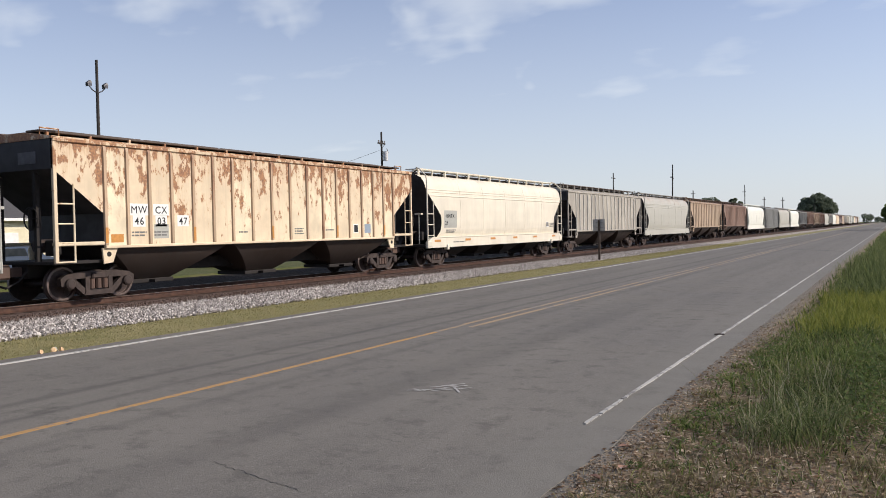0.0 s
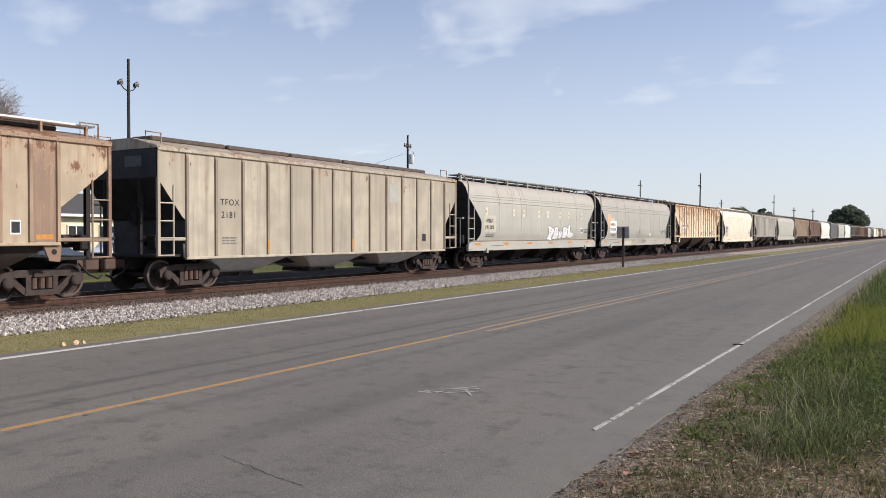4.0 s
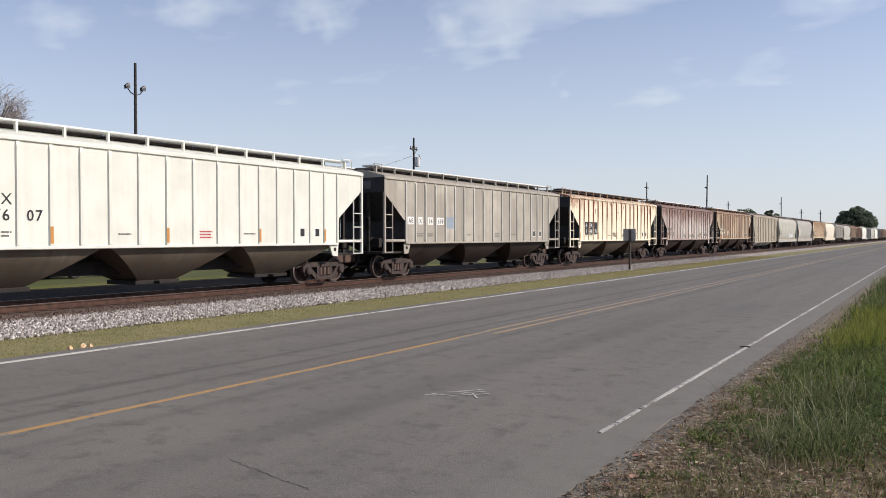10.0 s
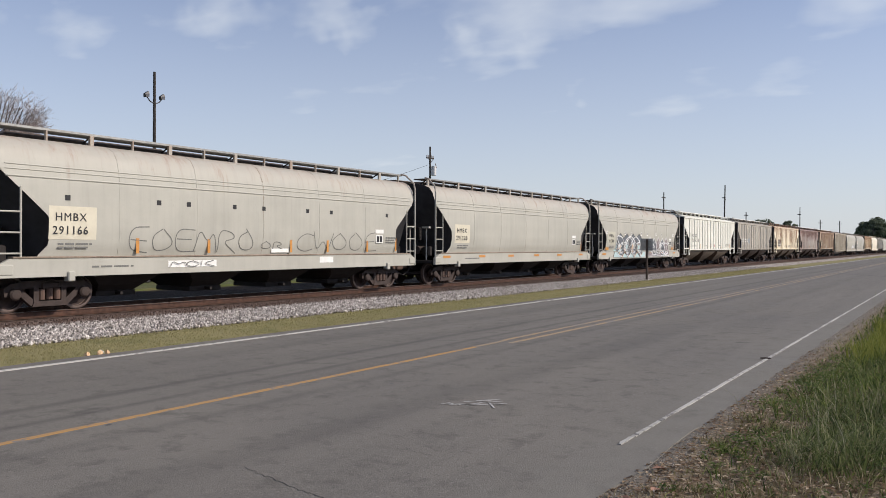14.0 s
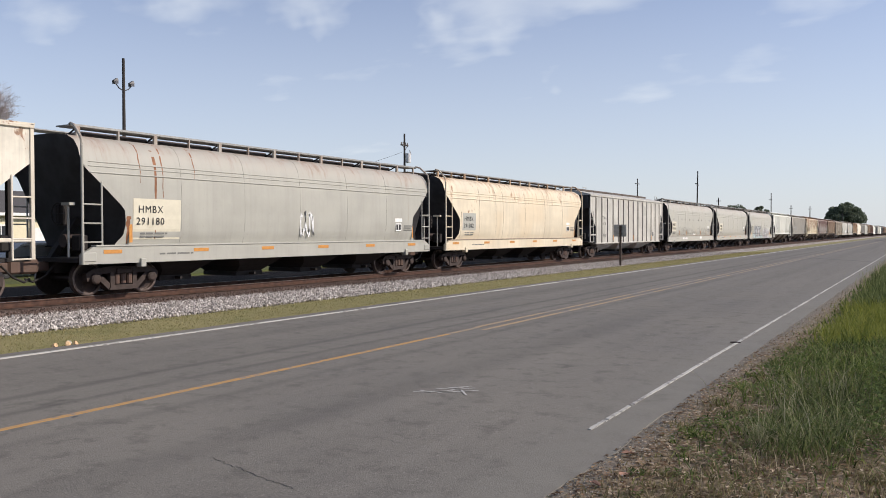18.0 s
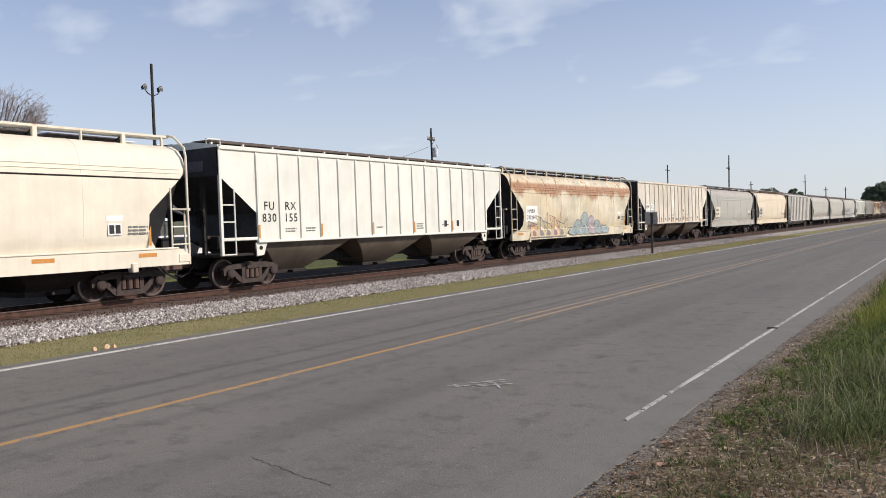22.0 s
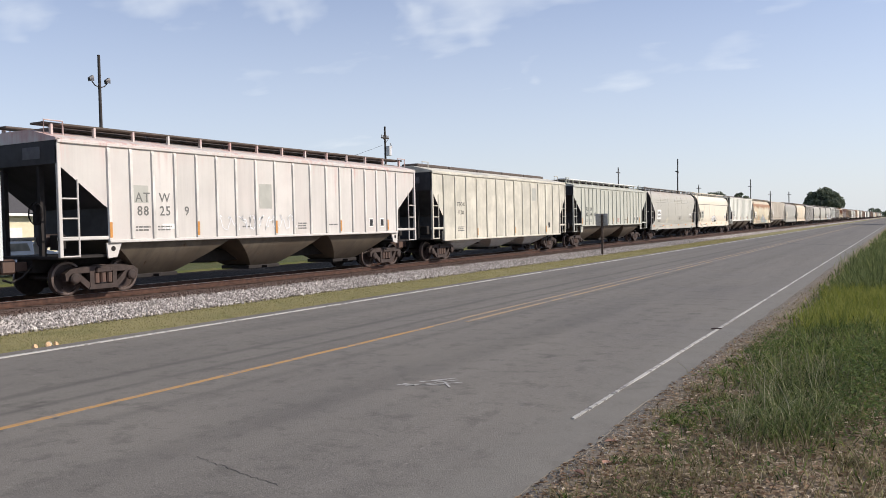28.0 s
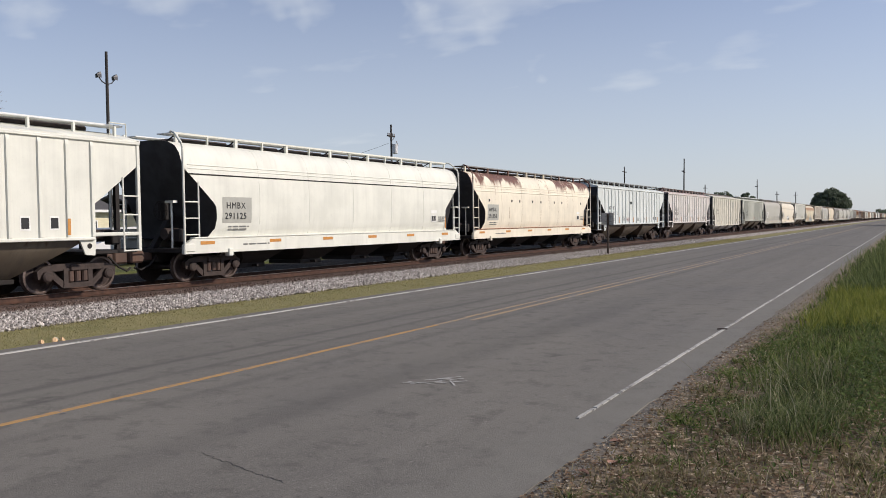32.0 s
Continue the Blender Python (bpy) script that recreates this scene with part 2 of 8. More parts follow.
def car_paint(name, base, rust=0.2, top=0.3, rust_color=(0.23, 0.085, 0.035), dark_rust=(0.09, 0.04, 0.025), grime=0.3, patch=0.0, patch_color=None, panels=0.0, soot=0.0, even=0.78, dusty=0.0, steep=2.2, blotch=0.0, fields=0.0, field_color=None, gaps=False, band=0.0):
    """Weathered railcar paint: faded coat, rust runs from the eaves, grime in soft clouds, patched fields."""
    n = Nodes(name, 0.55, 0.0, 0.35)
    z = n.xyz()["Z"]
    here = n.place((1, 1, 1), chance=37.0)
    cloud = n.noise(0.9, 6, 0.6, here)
    fine = n.noise(14, 5, 0.65, here)
    run = n.noise(1.0, 5, 0.6, n.place((2.0, 4.5, 0.22), chance=53.0))
    thin_run = n.noise(1.0, 4, 0.6, n.place((6.0, 17.0, 0.5), chance=29.0))
    fade = tuple(min(1, c * (1.12 if even < 0.85 else 1.04) + 0.01) for c in base)
    worn = tuple(c * even for c in base)
    col = n.mix(n.span(cloud, 0.3, 0.7), worn, fade)
    if panels:
        col = n.mix(n.math("MULTIPLY", n.span(n.noise(0.75, 2, 0.4, n.place((1, 1.6, 0.5), chance=19.0)), 0.5, 0.56), panels), col, patch_color or worn)
    if patch:
        col = n.mix(n.math("MULTIPLY", n.span(n.noise(0.35, 3, 0.5, here), 0.5, 0.62), patch), col, patch_color or fade)
    if fields:
        # whole sheets repainted or weathered apart from their neighbours
        chance = n.random()
        col = n.mix(n.math("MULTIPLY", n.span(chance, 0.42, 0.5), fields), col, field_color or worn)
        col = n.mix(n.math("MULTIPLY", n.span(n.math("FRACT", n.math("MULTIPLY", chance, 7.3)), 0.3, 0.9), 0.45 * fields), col, tuple(c * 0.72 for c in base))
    dust = tuple(c * 0.42 + 0.03 for c in base)
    col = n.mix(n.math("MULTIPLY", n.span(run, 0.42, 0.75), grime), col, dust)
    col = n.mix(n.math("MULTIPLY", n.span(thin_run, 0.55, 0.8), grime * 0.7), col, dust)
    if rust:
        high = n.math("POWER", n.span(z, 1.2, 4.35, 0, 1, False), steep)
        lean = n.math("MULTIPLY", high, top)
        if gaps:
            lean = n.math("MULTIPLY", lean, n.span(n.noise(1.0, 3, 0.5, n.place((0.05, 0.42, 0.3))), 0.44, 0.53, 0.15, 1.0))
        amount = n.math("ADD", n.math("ADD", n.math("MULTIPLY", run, 0.55), n.math("MULTIPLY", cloud, 0.5)), n.math("ADD", lean, n.math("MULTIPLY", thin_run, 0.22)))
        mask = n.span(amount, 0.98 - 0.42 * rust, 1.14 - 0.36 * rust)
        tone = n.mix(n.span(fine, 0.35, 0.65), dark_rust, rust_color)
        light_rust = tuple(0.5 * a + 0.5 * b for a, b in zip(rust_color, base))
        col = n.mix(n.span(amount, 0.9 - 0.42 * rust, 1.08 - 0.4 * rust), col, light_rust)
        col = n.mix(mask, col, tone)
    if blotch:
        # flaked patches with sharp edges, thickest near the eaves
        flake = n.noise(2.6, 9, 0.68, n.place((1, 1.5, 0.8), chance=61.0))
        spread = n.math("ADD", flake, n.span(z, 1.3, 4.2, -0.12, 0.10, False))
        spread = n.math("ADD", spread, n.math("MULTIPLY", n.math("SUBTRACT", cloud, 0.5), 0.35))
        edge = 0.74 - 0.26 * blotch
        halo = tuple(0.4 * a + 0.6 * b for a, b in zip(rust_color, base))
        col = n.mix(n.span(spread, edge - 0.07, edge + 0.02, 0, 0.8), col, halo)
        col = n.mix(n.span(spread, edge, edge + 0.035, 0, 0.9), col, n.mix(n.span(fine, 0.35, 0.65), dark_rust, rust_color))
    if band:
        # rust caught along the shoulder, ragged below and clean above
        wave = n.noise(1.0, 6, 0.62, n.place((1, 0.9, 0.7)))
        height = n.math("ADD", z, n.math("MULTIPLY", n.math("SUBTRACT", wave, 0.5), -1.9))
        stain = n.math("MULTIPLY", n.span(height, 2.95, 3.35), n.span(z, 3.78, 3.62))
        col = n.mix(n.math("MULTIPLY", stain, band), col, n.mix(n.span(n.noise(5, 5, 0.65), 0.4, 0.62), rust_color, dark_rust))
    if dusty:
        roof = n.math("MULTIPLY", n.span(z, 3.35, 4.05), n.span(cloud, 0.3, 0.6, 0.4 * dusty, dusty))
        col = n.mix(roof, col, tuple(0.55 * c + 0.45 * d for c, d in zip(base, (0.30, 0.2, 0.16))))
    if soot:
        col = n.mix(n.math("MULTIPLY", n.span(n.noise(0.5, 4, 0.6, here), 0.35, 0.6), soot), col, (0.05, 0.045, 0.04))
    col = n.mix(n.math("MULTIPLY", n.span(fine, 0.58, 0.75), 0.18), col, dust)
    n.bump(n.math("ADD", n.math("MULTIPLY", fine, 0.3), cloud), 0.12, 0.012)
    return n.done(col, n.span(cloud, 0.3, 0.7, 0.45, 0.7))


RUST_BROWN = car_paint("rusted_steel", (0.10, 0.06, 0.045), 0.6, 0.1, (0.13, 0.065, 0.04), (0.05, 0.03, 0.022), 0.5)
TRUCK_STEEL = plain("truck_cast_steel", (0.055, 0.038, 0.033), 0.75, 0.0, 0.45, 6)
UNDER_DARK = plain("underframe_dark_steel", (0.022, 0.018, 0.017), 0.8, 0, 0.4, 5)
WHEEL_STEEL = plain("wheel_steel", (0.06, 0.042, 0.038), 0.6, 0.3, 0.4, 9)
TREAD_STEEL = plain("wheel_rim_worn_steel", (0.17, 0.13, 0.115), 0.45, 0.5, 0.3, 20)
HATCH_WHITE = plain("roof_white_coat", (0.72, 0.73, 0.72), 0.6, 0, 0.15, 3)
GALVANISED = plain("galvanised_walkway", (0.33, 0.33, 0.32), 0.5, 0.5, 0.3, 9)
ORANGE = plain("orange_reflector", (0.55, 0.25, 0.06), 0.45, 0, 0.2, 12)
WHITE_DECAL = plain("white_decal", (0.78, 0.78, 0.75), 0.5, 0, 0.12, 5)
CREAM_DECAL = plain("cream_patch", (0.62, 0.58, 0.46), 0.55, 0, 0.12, 3)
GREY_DECAL = plain("grey_patch", (0.40, 0.40, 0.36), 0.55, 0, 0.12, 3)
BLACK_DECAL = plain("black_lettering", (0.02, 0.02, 0.022), 0.5, 0, 0.2, 9)
TEXT_GREY = plain("faded_stencil", (0.16, 0.16, 0.15), 0.6, 0, 0.2, 9)
BLUE_DECAL = plain("faded_blue_patch", (0.27, 0.33, 0.40), 0.6, 0, 0.15, 4)

# ---- shape tools ----
class Shape:
    """Collects faces, then becomes one mesh."""

    def __init__(self):
        self.v, self.f, self.k, self.now = [], [], [], 0

    def add(self, verts, faces):
        o = len(self.v)
        self.v += [tuple(p) for p in verts]
        self.f += [tuple(i + o for i in f) for f in faces]
        self.k += [self.now] * len(faces)
        return self

    def box(self, x0, x1, y0, y1, z0, z1, chamfer=0.0):
        if chamfer:
            c = min(chamfer, (x1 - x0) * 0.45, (y1 - y0) * 0.45, (z1 - z0) * 0.45)
            v, f = [], []
            for z, g in ((z0, c), (z0 + c, 0), (z1 - c, 0), (z1, c)):
                v += [(x0 + c, y0 + g, z), (x1 - c, y0 + g, z), (x1 - g, y0 + c, z), (x1 - g, y1 - c, z), (x1 - c, y1 - g, z), (x0 + c, y1 - g, z), (x0 + g, y1 - c, z), (x0 + g, y0 + c, z)]
            f.append(tuple(range(7, -1, -1)))
            f.append(tuple(range(24, 32)))
            for r in range(3):
                f += [(r * 8 + i, r * 8 + (i + 1) % 8, r * 8 + 8 + (i + 1) % 8, r * 8 + 8 + i) for i in range(8)]
            return self.add(v, f)
        v = [(x, y, z) for z in (z0, z1) for x, y in ((x0, y0), (x1, y0), (x1, y1), (x0, y1))]
        return self.add(v, [(3, 2, 1, 0), (4, 5, 6, 7), (0, 1, 5, 4), (1, 2, 6, 5), (2, 3, 7, 6), (3, 0, 4, 7)])

    def loft(self, rings, closed=True, caps=True):
        n = len(rings[0])
        v = [p for r in rings for p in r]
        f = []
        m = n if closed else n - 1
        for r in range(len(rings) - 1):
            f += [(r * n + i, r * n + (i + 1) % n, (r + 1) * n + (i + 1) % n, (r + 1) * n + i) for i in range(m)]
        if caps:
            f.append(tuple(range(n - 1, -1, -1)))
            f.append(tuple(range((len(rings) - 1) * n, len(rings) * n)))
        return self.add(v, f)

    def prism(self, poly, x0, x1):
        """A (y, z) outline run from x0 to x1."""
        return self.loft([[(x0, y, z) for y, z in poly], [(x1, y, z) for y, z in poly]])

    def tube(self, points, r, n=8, caps=True, taper=None):
        rings = []
        pts = [Vector(p) for p in points]
        for i, p in enumerate(pts):
            way = (pts[min(i + 1, len(pts) - 1)] - pts[max(i - 1, 0)]).normalized()
            side = way.cross(Vector((0, 0, 1)) if abs(way.z) < 0.9 else Vector((0, 1, 0))).normalized()
            over = way.cross(side)
            q = r if taper is None else r + (taper - r) * i / max(1, len(pts) - 1)
            rings.append([tuple(p + side * (q * math.cos(a)) + over * (q * math.sin(a))) for a in (2 * math.pi * j / n for j in range(n))])
        return self.loft(rings, True, caps)

    def wheel(self, profile, n=28, cx=0.0):
        """(x, r) outline turned round the x axis."""
        rings = [[(cx + x, r * math.cos(2 * math.pi * j / n), r * math.sin(2 * math.pi * j / n)) for j in range(n)] for x, r in profile]
        return self.loft(rings, True, True)

    def mesh(self, name, mats, smooth=False):
        me = bpy.data.meshes.new(name)
        me.from_pydata(self.v, [], self.f)
        for m in mats if isinstance(mats, (list, tuple)) else [mats]:
            me.materials.append(m)
        if any(self.k):
            me.polygons.foreach_set("material_index", self.k)
        bm = bmesh.new()
        bm.from_mesh(me)
        bmesh.ops.recalc_face_normals(bm, faces=bm.faces)
        bm.to_mesh(me)
        bm.free()
        if smooth:
            me.polygons.foreach_set("use_smooth", [True] * len(me.polygons))
            me.set_sharp_from_angle(angle=radians(35))
        me.update()
        return me


def part(name, shape, material, parent=None, label="", smooth=False, at=None):
    """One mesh object under a thing or a part."""
    me = shape if isinstance(shape, bpy.types.Mesh) else shape.mesh(name, material, smooth)
    ob = new(name, me)
    if parent:
        ob.parent = parent
    if at:
        ob.location = at
    return tagged(ob, label) if label else ob


def thing(name, label, category, group="", kind="", at=(0, 0, 0), turn=0.0):
    ob = new(name)
    ob.location, ob.rotation_euler = at, (0, 0, radians(turn))
    return tagged(ob, label, category, group, kind)


def structure(name, shape, material, label, smooth=False):
    return tagged(part(name, shape, material, None, "", smooth), label, "", "", "structure")


LETTERS = {}


def text_mesh(text, height, material):
    key = (text, round(height, 3), material.name)
    if key not in LETTERS:
        cu = bpy.data.curves.new("text", "FONT")
        cu.body, cu.size, cu.extrude, cu.resolution_u = text, height * 1.38, 0.002, 2
        cu.space_character = 1.16
        cu.offset = 0.0 if set(text) & set("MWAXNKV") else height * 0.012
        ob = bpy.data.objects.new("text", cu)
        scene.collection.objects.link(ob)
        me = bpy.data.meshes.new_from_object(ob)
        bpy.data.objects.remove(ob)
        bpy.data.curves.remove(cu)
        me.transform(Matrix(((0, 0, 1, 0), (1, 0, 0, 0), (0, 1, 0, 0), (0, 0, 0, 1))))
        me.materials.clear()
        me.materials.append(material)
        LETTERS[key] = (me, max(v.co.y for v in me.vertices))
    return LETTERS[key]


def letters(text, material, parent, y, z, height, x=1.6, fit=False):
    """Flat lettering on the side towards the road, reading along +y from y, feet at z, one part a letter."""
    wide = text_mesh(text, height, material)[1]
    if fit:
        y -= wide / 2
    for i, ch in enumerate(text):
        if ch != " ":
            me, own = text_mesh(ch, height, material)
            last = part("letter", me, None, parent, at=(x, y + text_mesh(text[:i + 1], height, material)[1] - own, z))
    return last, wide


def plate(parent, y0, y1, z0, z1, material, x=1.59, name="painted_patch", label=""):
    return part(name, Shape().box(x, x + 0.004, y0, y1, z0, z1), material, parent, label)


def ribbon(shape, pts, w, x):
    """A flat stroke of width w through (y, z) points at x."""
    v, f = [], []
    for i, (y, z) in enumerate(pts):
        a, b = pts[max(0, i - 1)], pts[min(len(pts) - 1, i + 1)]
        dy, dz = b[0] - a[0], b[1] - a[1]
        d = math.hypot(dy, dz) or 1
        v += [(x, y - dz / d * w / 2, z + dy / d * w / 2), (x, y + dz / d * w / 2, z - dy / d * w / 2)]
    f = [(2 * i, 2 * i + 1, 2 * i + 3, 2 * i + 2) for i in range(len(pts) - 1)]
    shape.add(v, f)


GLYPHS = {
    "S": [[(0.85, 0.9), (0.4, 1.0), (0.15, 0.75), (0.8, 0.35), (0.6, 0.05), (0.1, 0.1)]],
    "E": [[(0.85, 1.0), (0.2, 0.95), (0.15, 0.05), (0.9, 0.0)], [(0.2, 0.5), (0.75, 0.52)]],
    "C": [[(0.9, 0.85), (0.5, 1.0), (0.12, 0.6), (0.2, 0.15), (0.6, 0.0), (0.92, 0.2)]],
    "R": [[(0.15, 0.0), (0.2, 1.0), (0.75, 0.9), (0.8, 0.6), (0.3, 0.48), (0.9, 0.0)]],
    "O": [[(0.5, 1.0), (0.12, 0.65), (0.25, 0.1), (0.7, 0.05), (0.9, 0.5), (0.5, 1.0)]],
    "K": [[(0.2, 1.05), (0.15, 0.0)], [(0.9, 1.0), (0.25, 0.5), (0.95, -0.05)]],
    "M": [[(0.05, 0.0), (0.2, 1.0), (0.5, 0.4), (0.8, 1.0), (0.95, 0.0)]],
    "W": [[(0.05, 1.0), (0.25, 0.0), (0.5, 0.6), (0.75, 0.0), (0.95, 1.0)]],
    "Z": [[(0.1, 0.95), (0.9, 1.0), (0.15, 0.05), (0.95, 0.0)]],
}


def sprayed_piece(parent, word, y0, z0, width, height, fills, edge, seed, thick=0.24, slant=0.12):
    """A graffiti piece: fat interlocking letters with a dark outline, one part a letter."""
    rnd = random.Random(seed)
    step = width / len(word)
    for i, ch in enumerate(word):
        back, front = Shape(), Shape()
        for stroke in GLYPHS[ch]:
            pts = []
            for (ya, za), (yb, zb) in zip(stroke, stroke[1:]):
                for k in range(3):
                    t = k / 3
                    pts.append((ya + (yb - ya) * t, za + (zb - za) * t))
            pts.append(stroke[-1])
            line = [(y0 + (i - 0.1 + 1.2 * p) * step + slant * q * height + rnd.uniform(-0.02, 0.02), z0 + (0.14 + 0.74 * q) * height + rnd.uniform(-0.03, 0.03)) for p, q in pts]
            for shape, w, d in ((back, thick * height * 1.5, 0.008), (front, thick * height, 0.012)):
                v, f = [], []
                for j, (y, z) in enumerate(line):
                    a, b = line[max(0, j - 1)], line[min(len(line) - 1, j + 1)]
                    dy, dz = b[0] - a[0], b[1] - a[1]
                    n = math.hypot(dy, dz) or 1
                    h = w / 2 * (1.0 + 0.35 * math.sin(j * 1.3 + i))
                    for s in (1, -1):
                        zz = z + s * dy / n * h
                        v.append((acf_x(max(1.3, min(4, zz))) + d + 0.0006 * i if zz > 1.345 else 1.632 + d + 0.0006 * i, y - s * dz / n * h, zz))
                f = [(2 * j, 2 * j + 1, 2 * j + 3, 2 * j + 2) for j in range(len(line) - 1)]
                shape.add(v, f)
        letter = part("graffiti_letter", back, edge, parent, "sprayed graffiti letter outline")
        part("graffiti_fill", front, fills[i % len(fills)], letter, "sprayed letter fill")


def spray_tag(parent, y0, z0, width, height, count, seed, fill, edge, stroke=0.05, x=1.6, inner=None, follow=None):
    """Sprayed graffiti: swelling letter shapes with an outline, or bare scribble if fill is None."""
    rnd = random.Random(seed)
    s, line = Shape(), Shape()
    shift = follow or (lambda z: x)
    step = width / count
    for i in range(count):
        cy, cz = y0 + (i + 0.5) * step, z0 + height * 0.5
        n = 22
        spikes = [rnd.uniform(0.75, 1.18) for _ in range(5)]
        loop = []
        for j in range(n):
            a = 2 * math.pi * j / n
            r = spikes[int(j * 5 / n) % 5] * (0.86 + 0.22 * math.sin(3 * a + i * 2.1 + seed))
            loop.append((cy + math.cos(a) * step * 0.62 * r, cz + math.sin(a) * height * 0.52 * r))
        if fill:
            lift = 0.0015 * (i % 3)
            s.now = i % len(fill) if isinstance(fill, (list, tuple)) else 0
            s.add([(shift(cz) + 0.004 + lift, cy, cz)] + [(shift(q) + 0.004 + lift, p, q) for p, q in loop], [(0, j + 1, (j + 1) % n + 1) for j in range(n)])
            ribbon(line, loop + loop[:2], stroke, shift(cz) + 0.009)
            hole = [(cy + (p - cy) * rnd.uniform(0.25, 0.42), cz + (q - cz) * rnd.uniform(0.3, 0.5)) for p, q in loop[::2]]
            ribbon(line, hole[:7], stroke * 0.8, shift(cz) + 0.009)
        else:
            w = [(cy + step * (0.5 * t - 0.25 + 0.42 * math.sin(5.5 * t + i + seed)), cz + height * 0.5 * math.sin(7.0 * t + rnd.uniform(0, 1.5)) * rnd.uniform(0.7, 1)) for t in (k / 16 for k in range(17))]
            ribbon(line, w, stroke, shift(cz) + 0.006)
    if fill:
        part("graffiti_fill", s, list(fill) if isinstance(fill, (list, tuple)) else fill, parent, "sprayed graffiti letters")
    part("graffiti_outline", line, edge, parent, "sprayed outline strokes")

# ---- the freight train ----
TRACK_X, RAIL_Z = -19.75, 0.07
WHEEL_R, AXLE = 0.455, 0.89
WHEELSETS = ([], [])


def build_truck(car, y, near=True):
    """A two-axle freight truck under a car."""
    truck = part("truck", Shape().box(-1.0, 1.0, -0.2, 0.2, 0.5, 0.78, 0.03).box(-0.25, 0.25, -0.25, 0.25, 0.78, 0.95), TRUCK_STEEL, car, "cast steel two-axle truck", at=(0, y, 0))
    for side in (1, -1):
        s = Shape()
        x0, x1 = (0.94, 1.10) if side > 0 else (-1.10, -0.94)
        # arched top chord, sloping arms, bottom chord and columns round the springs
        s.prism([(-1.14, 0.60), (-1.12, 0.40), (-0.99, 0.40), (-0.95, 0.58), (0.95, 0.58), (0.99, 0.40), (1.12, 0.40), (1.14, 0.60), (0.98, 0.70), (0.55, 0.76), (-0.55, 0.76), (-0.98, 0.70)], x0, x1)
        for e in (1, -1):
            s.prism([(e * 0.96, 0.60), (e * 0.74, 0.60), (e * 0.36, 0.26), (e * 0.46, 0.15)], x0 + 0.006, x1 - 0.006)
            s.prism([(e * 0.42, 0.20), (e * 0.29, 0.20), (e * 0.29, 0.62), (e * 0.42, 0.62)], x0 - 0.012, x1 + 0.012)
        s.prism([(-0.46, 0.14), (0.46, 0.14), (0.40, 0.27), (-0.40, 0.27)], x0 - 0.02, x1 + 0.02)
        part("side_frame", s, TRUCK_STEEL, truck)
        xo = side * 1.10
        if not near:
            continue
        g = Shape()
        for yy in (-0.2, 0.0, 0.2):
            g.tube([(side * 1.06, yy, 0.30), (side * 1.06, yy, 0.56)], 0.085, 10)
        part("spring_nest", g, RUST_BROWN, truck)
        part("bolster_end", Shape().box(*sorted((side * 0.95, side * 1.16)), -0.24, 0.24, 0.56, 0.72, 0.03), TRUCK_STEEL, truck)
        for yy in (-AXLE, AXLE):
            part("bearing_cap", Shape().wheel([(side * 1.08, 0.14), (side * 1.17, 0.14), (side * 1.2, 0.1), (side * 1.21, 0.03)], 14), TRUCK_STEEL, truck, at=(0, yy, WHEEL_R))
    for k, yy in enumerate((-AXLE, AXLE)):
        s = Shape()
        for side in (1, -1):
            s.now = 0
            s.wheel([(side * 0.68, WHEEL_R + 0.02), (side * 0.70, WHEEL_R + 0.022), (side * 0.715, WHEEL_R)], 30)
            s.wheel([(side * 0.70, 0.37), (side * 0.735, 0.36), (side * 0.745, 0.2), (side * 0.77, 0.14), (side * 0.79, 0.10)], 30)
            s.now = 1
            s.wheel([(side * 0.70, WHEEL_R), (side * 0.815, WHEEL_R - 0.006), (side * 0.825, WHEEL_R - 0.03), (side * 0.82, 0.385), (side * 0.735, 0.37)], 30)
            s.now = 0
            for j in range(4):
                q = j * math.pi / 2 + 0.4
                s.tube([(side * 0.75, 0.24 * math.cos(q), 0.24 * math.sin(q)), (side * 0.765, 0.24 * math.cos(q), 0.24 * math.sin(q))], 0.035, 8)
        s.tube([(-1.1, 0, 0), (1.1, 0, 0)], 0.085, 12)
        ob = part("wheelset", s, [WHEEL_STEEL, TREAD_STEEL], truck, "steel wheels on an axle", True, at=(0, yy, WHEEL_R))
        WHEELSETS[k].append(ob)
    return truck


def build_coupler(car, end, half, near=True):
    s = Shape()
    e = end
    a = sorted((e * (half - 0.25), e * (half + 0.28)))
    s.box(-0.11, 0.11, a[0], a[1], 0.68, 0.92, 0.02)
    k = sorted((e * (half + 0.22), e * (half + 0.69)))
    s.box(-0.2, 0.17, k[0], k[1], 0.62, 1.0, 0.05)
    part("coupler", s, RUST_BROWN, car, "rusty knuckle coupler")
    if not near:
        return
    h = Shape()
    h.tube([(0.35, e * (half - 0.1), 0.85), (0.37, e * (half + 0.2), 0.55), (0.34, e * (half + 0.5), 0.42), (0.28, e * (half + 0.68), 0.5)], 0.03, 8)
    part("air_hose", h, UNDER_DARK, car)


def build_ladder(car, y_post, y_rail, top, low, rungs, side, x, name="ladder"):
    s = Shape()
    r = 0.022
    s.tube([(side * x, y_rail, low), (side * x, y_rail, top - 0.06), (side * (x - 0.08), y_rail, top)], 0.026, 6)
    for z in rungs:
        s.tube([(side * x, y_post, z), (side * x, y_rail, z)], r, 6)
    return part(name, s, HATCH_WHITE, car)


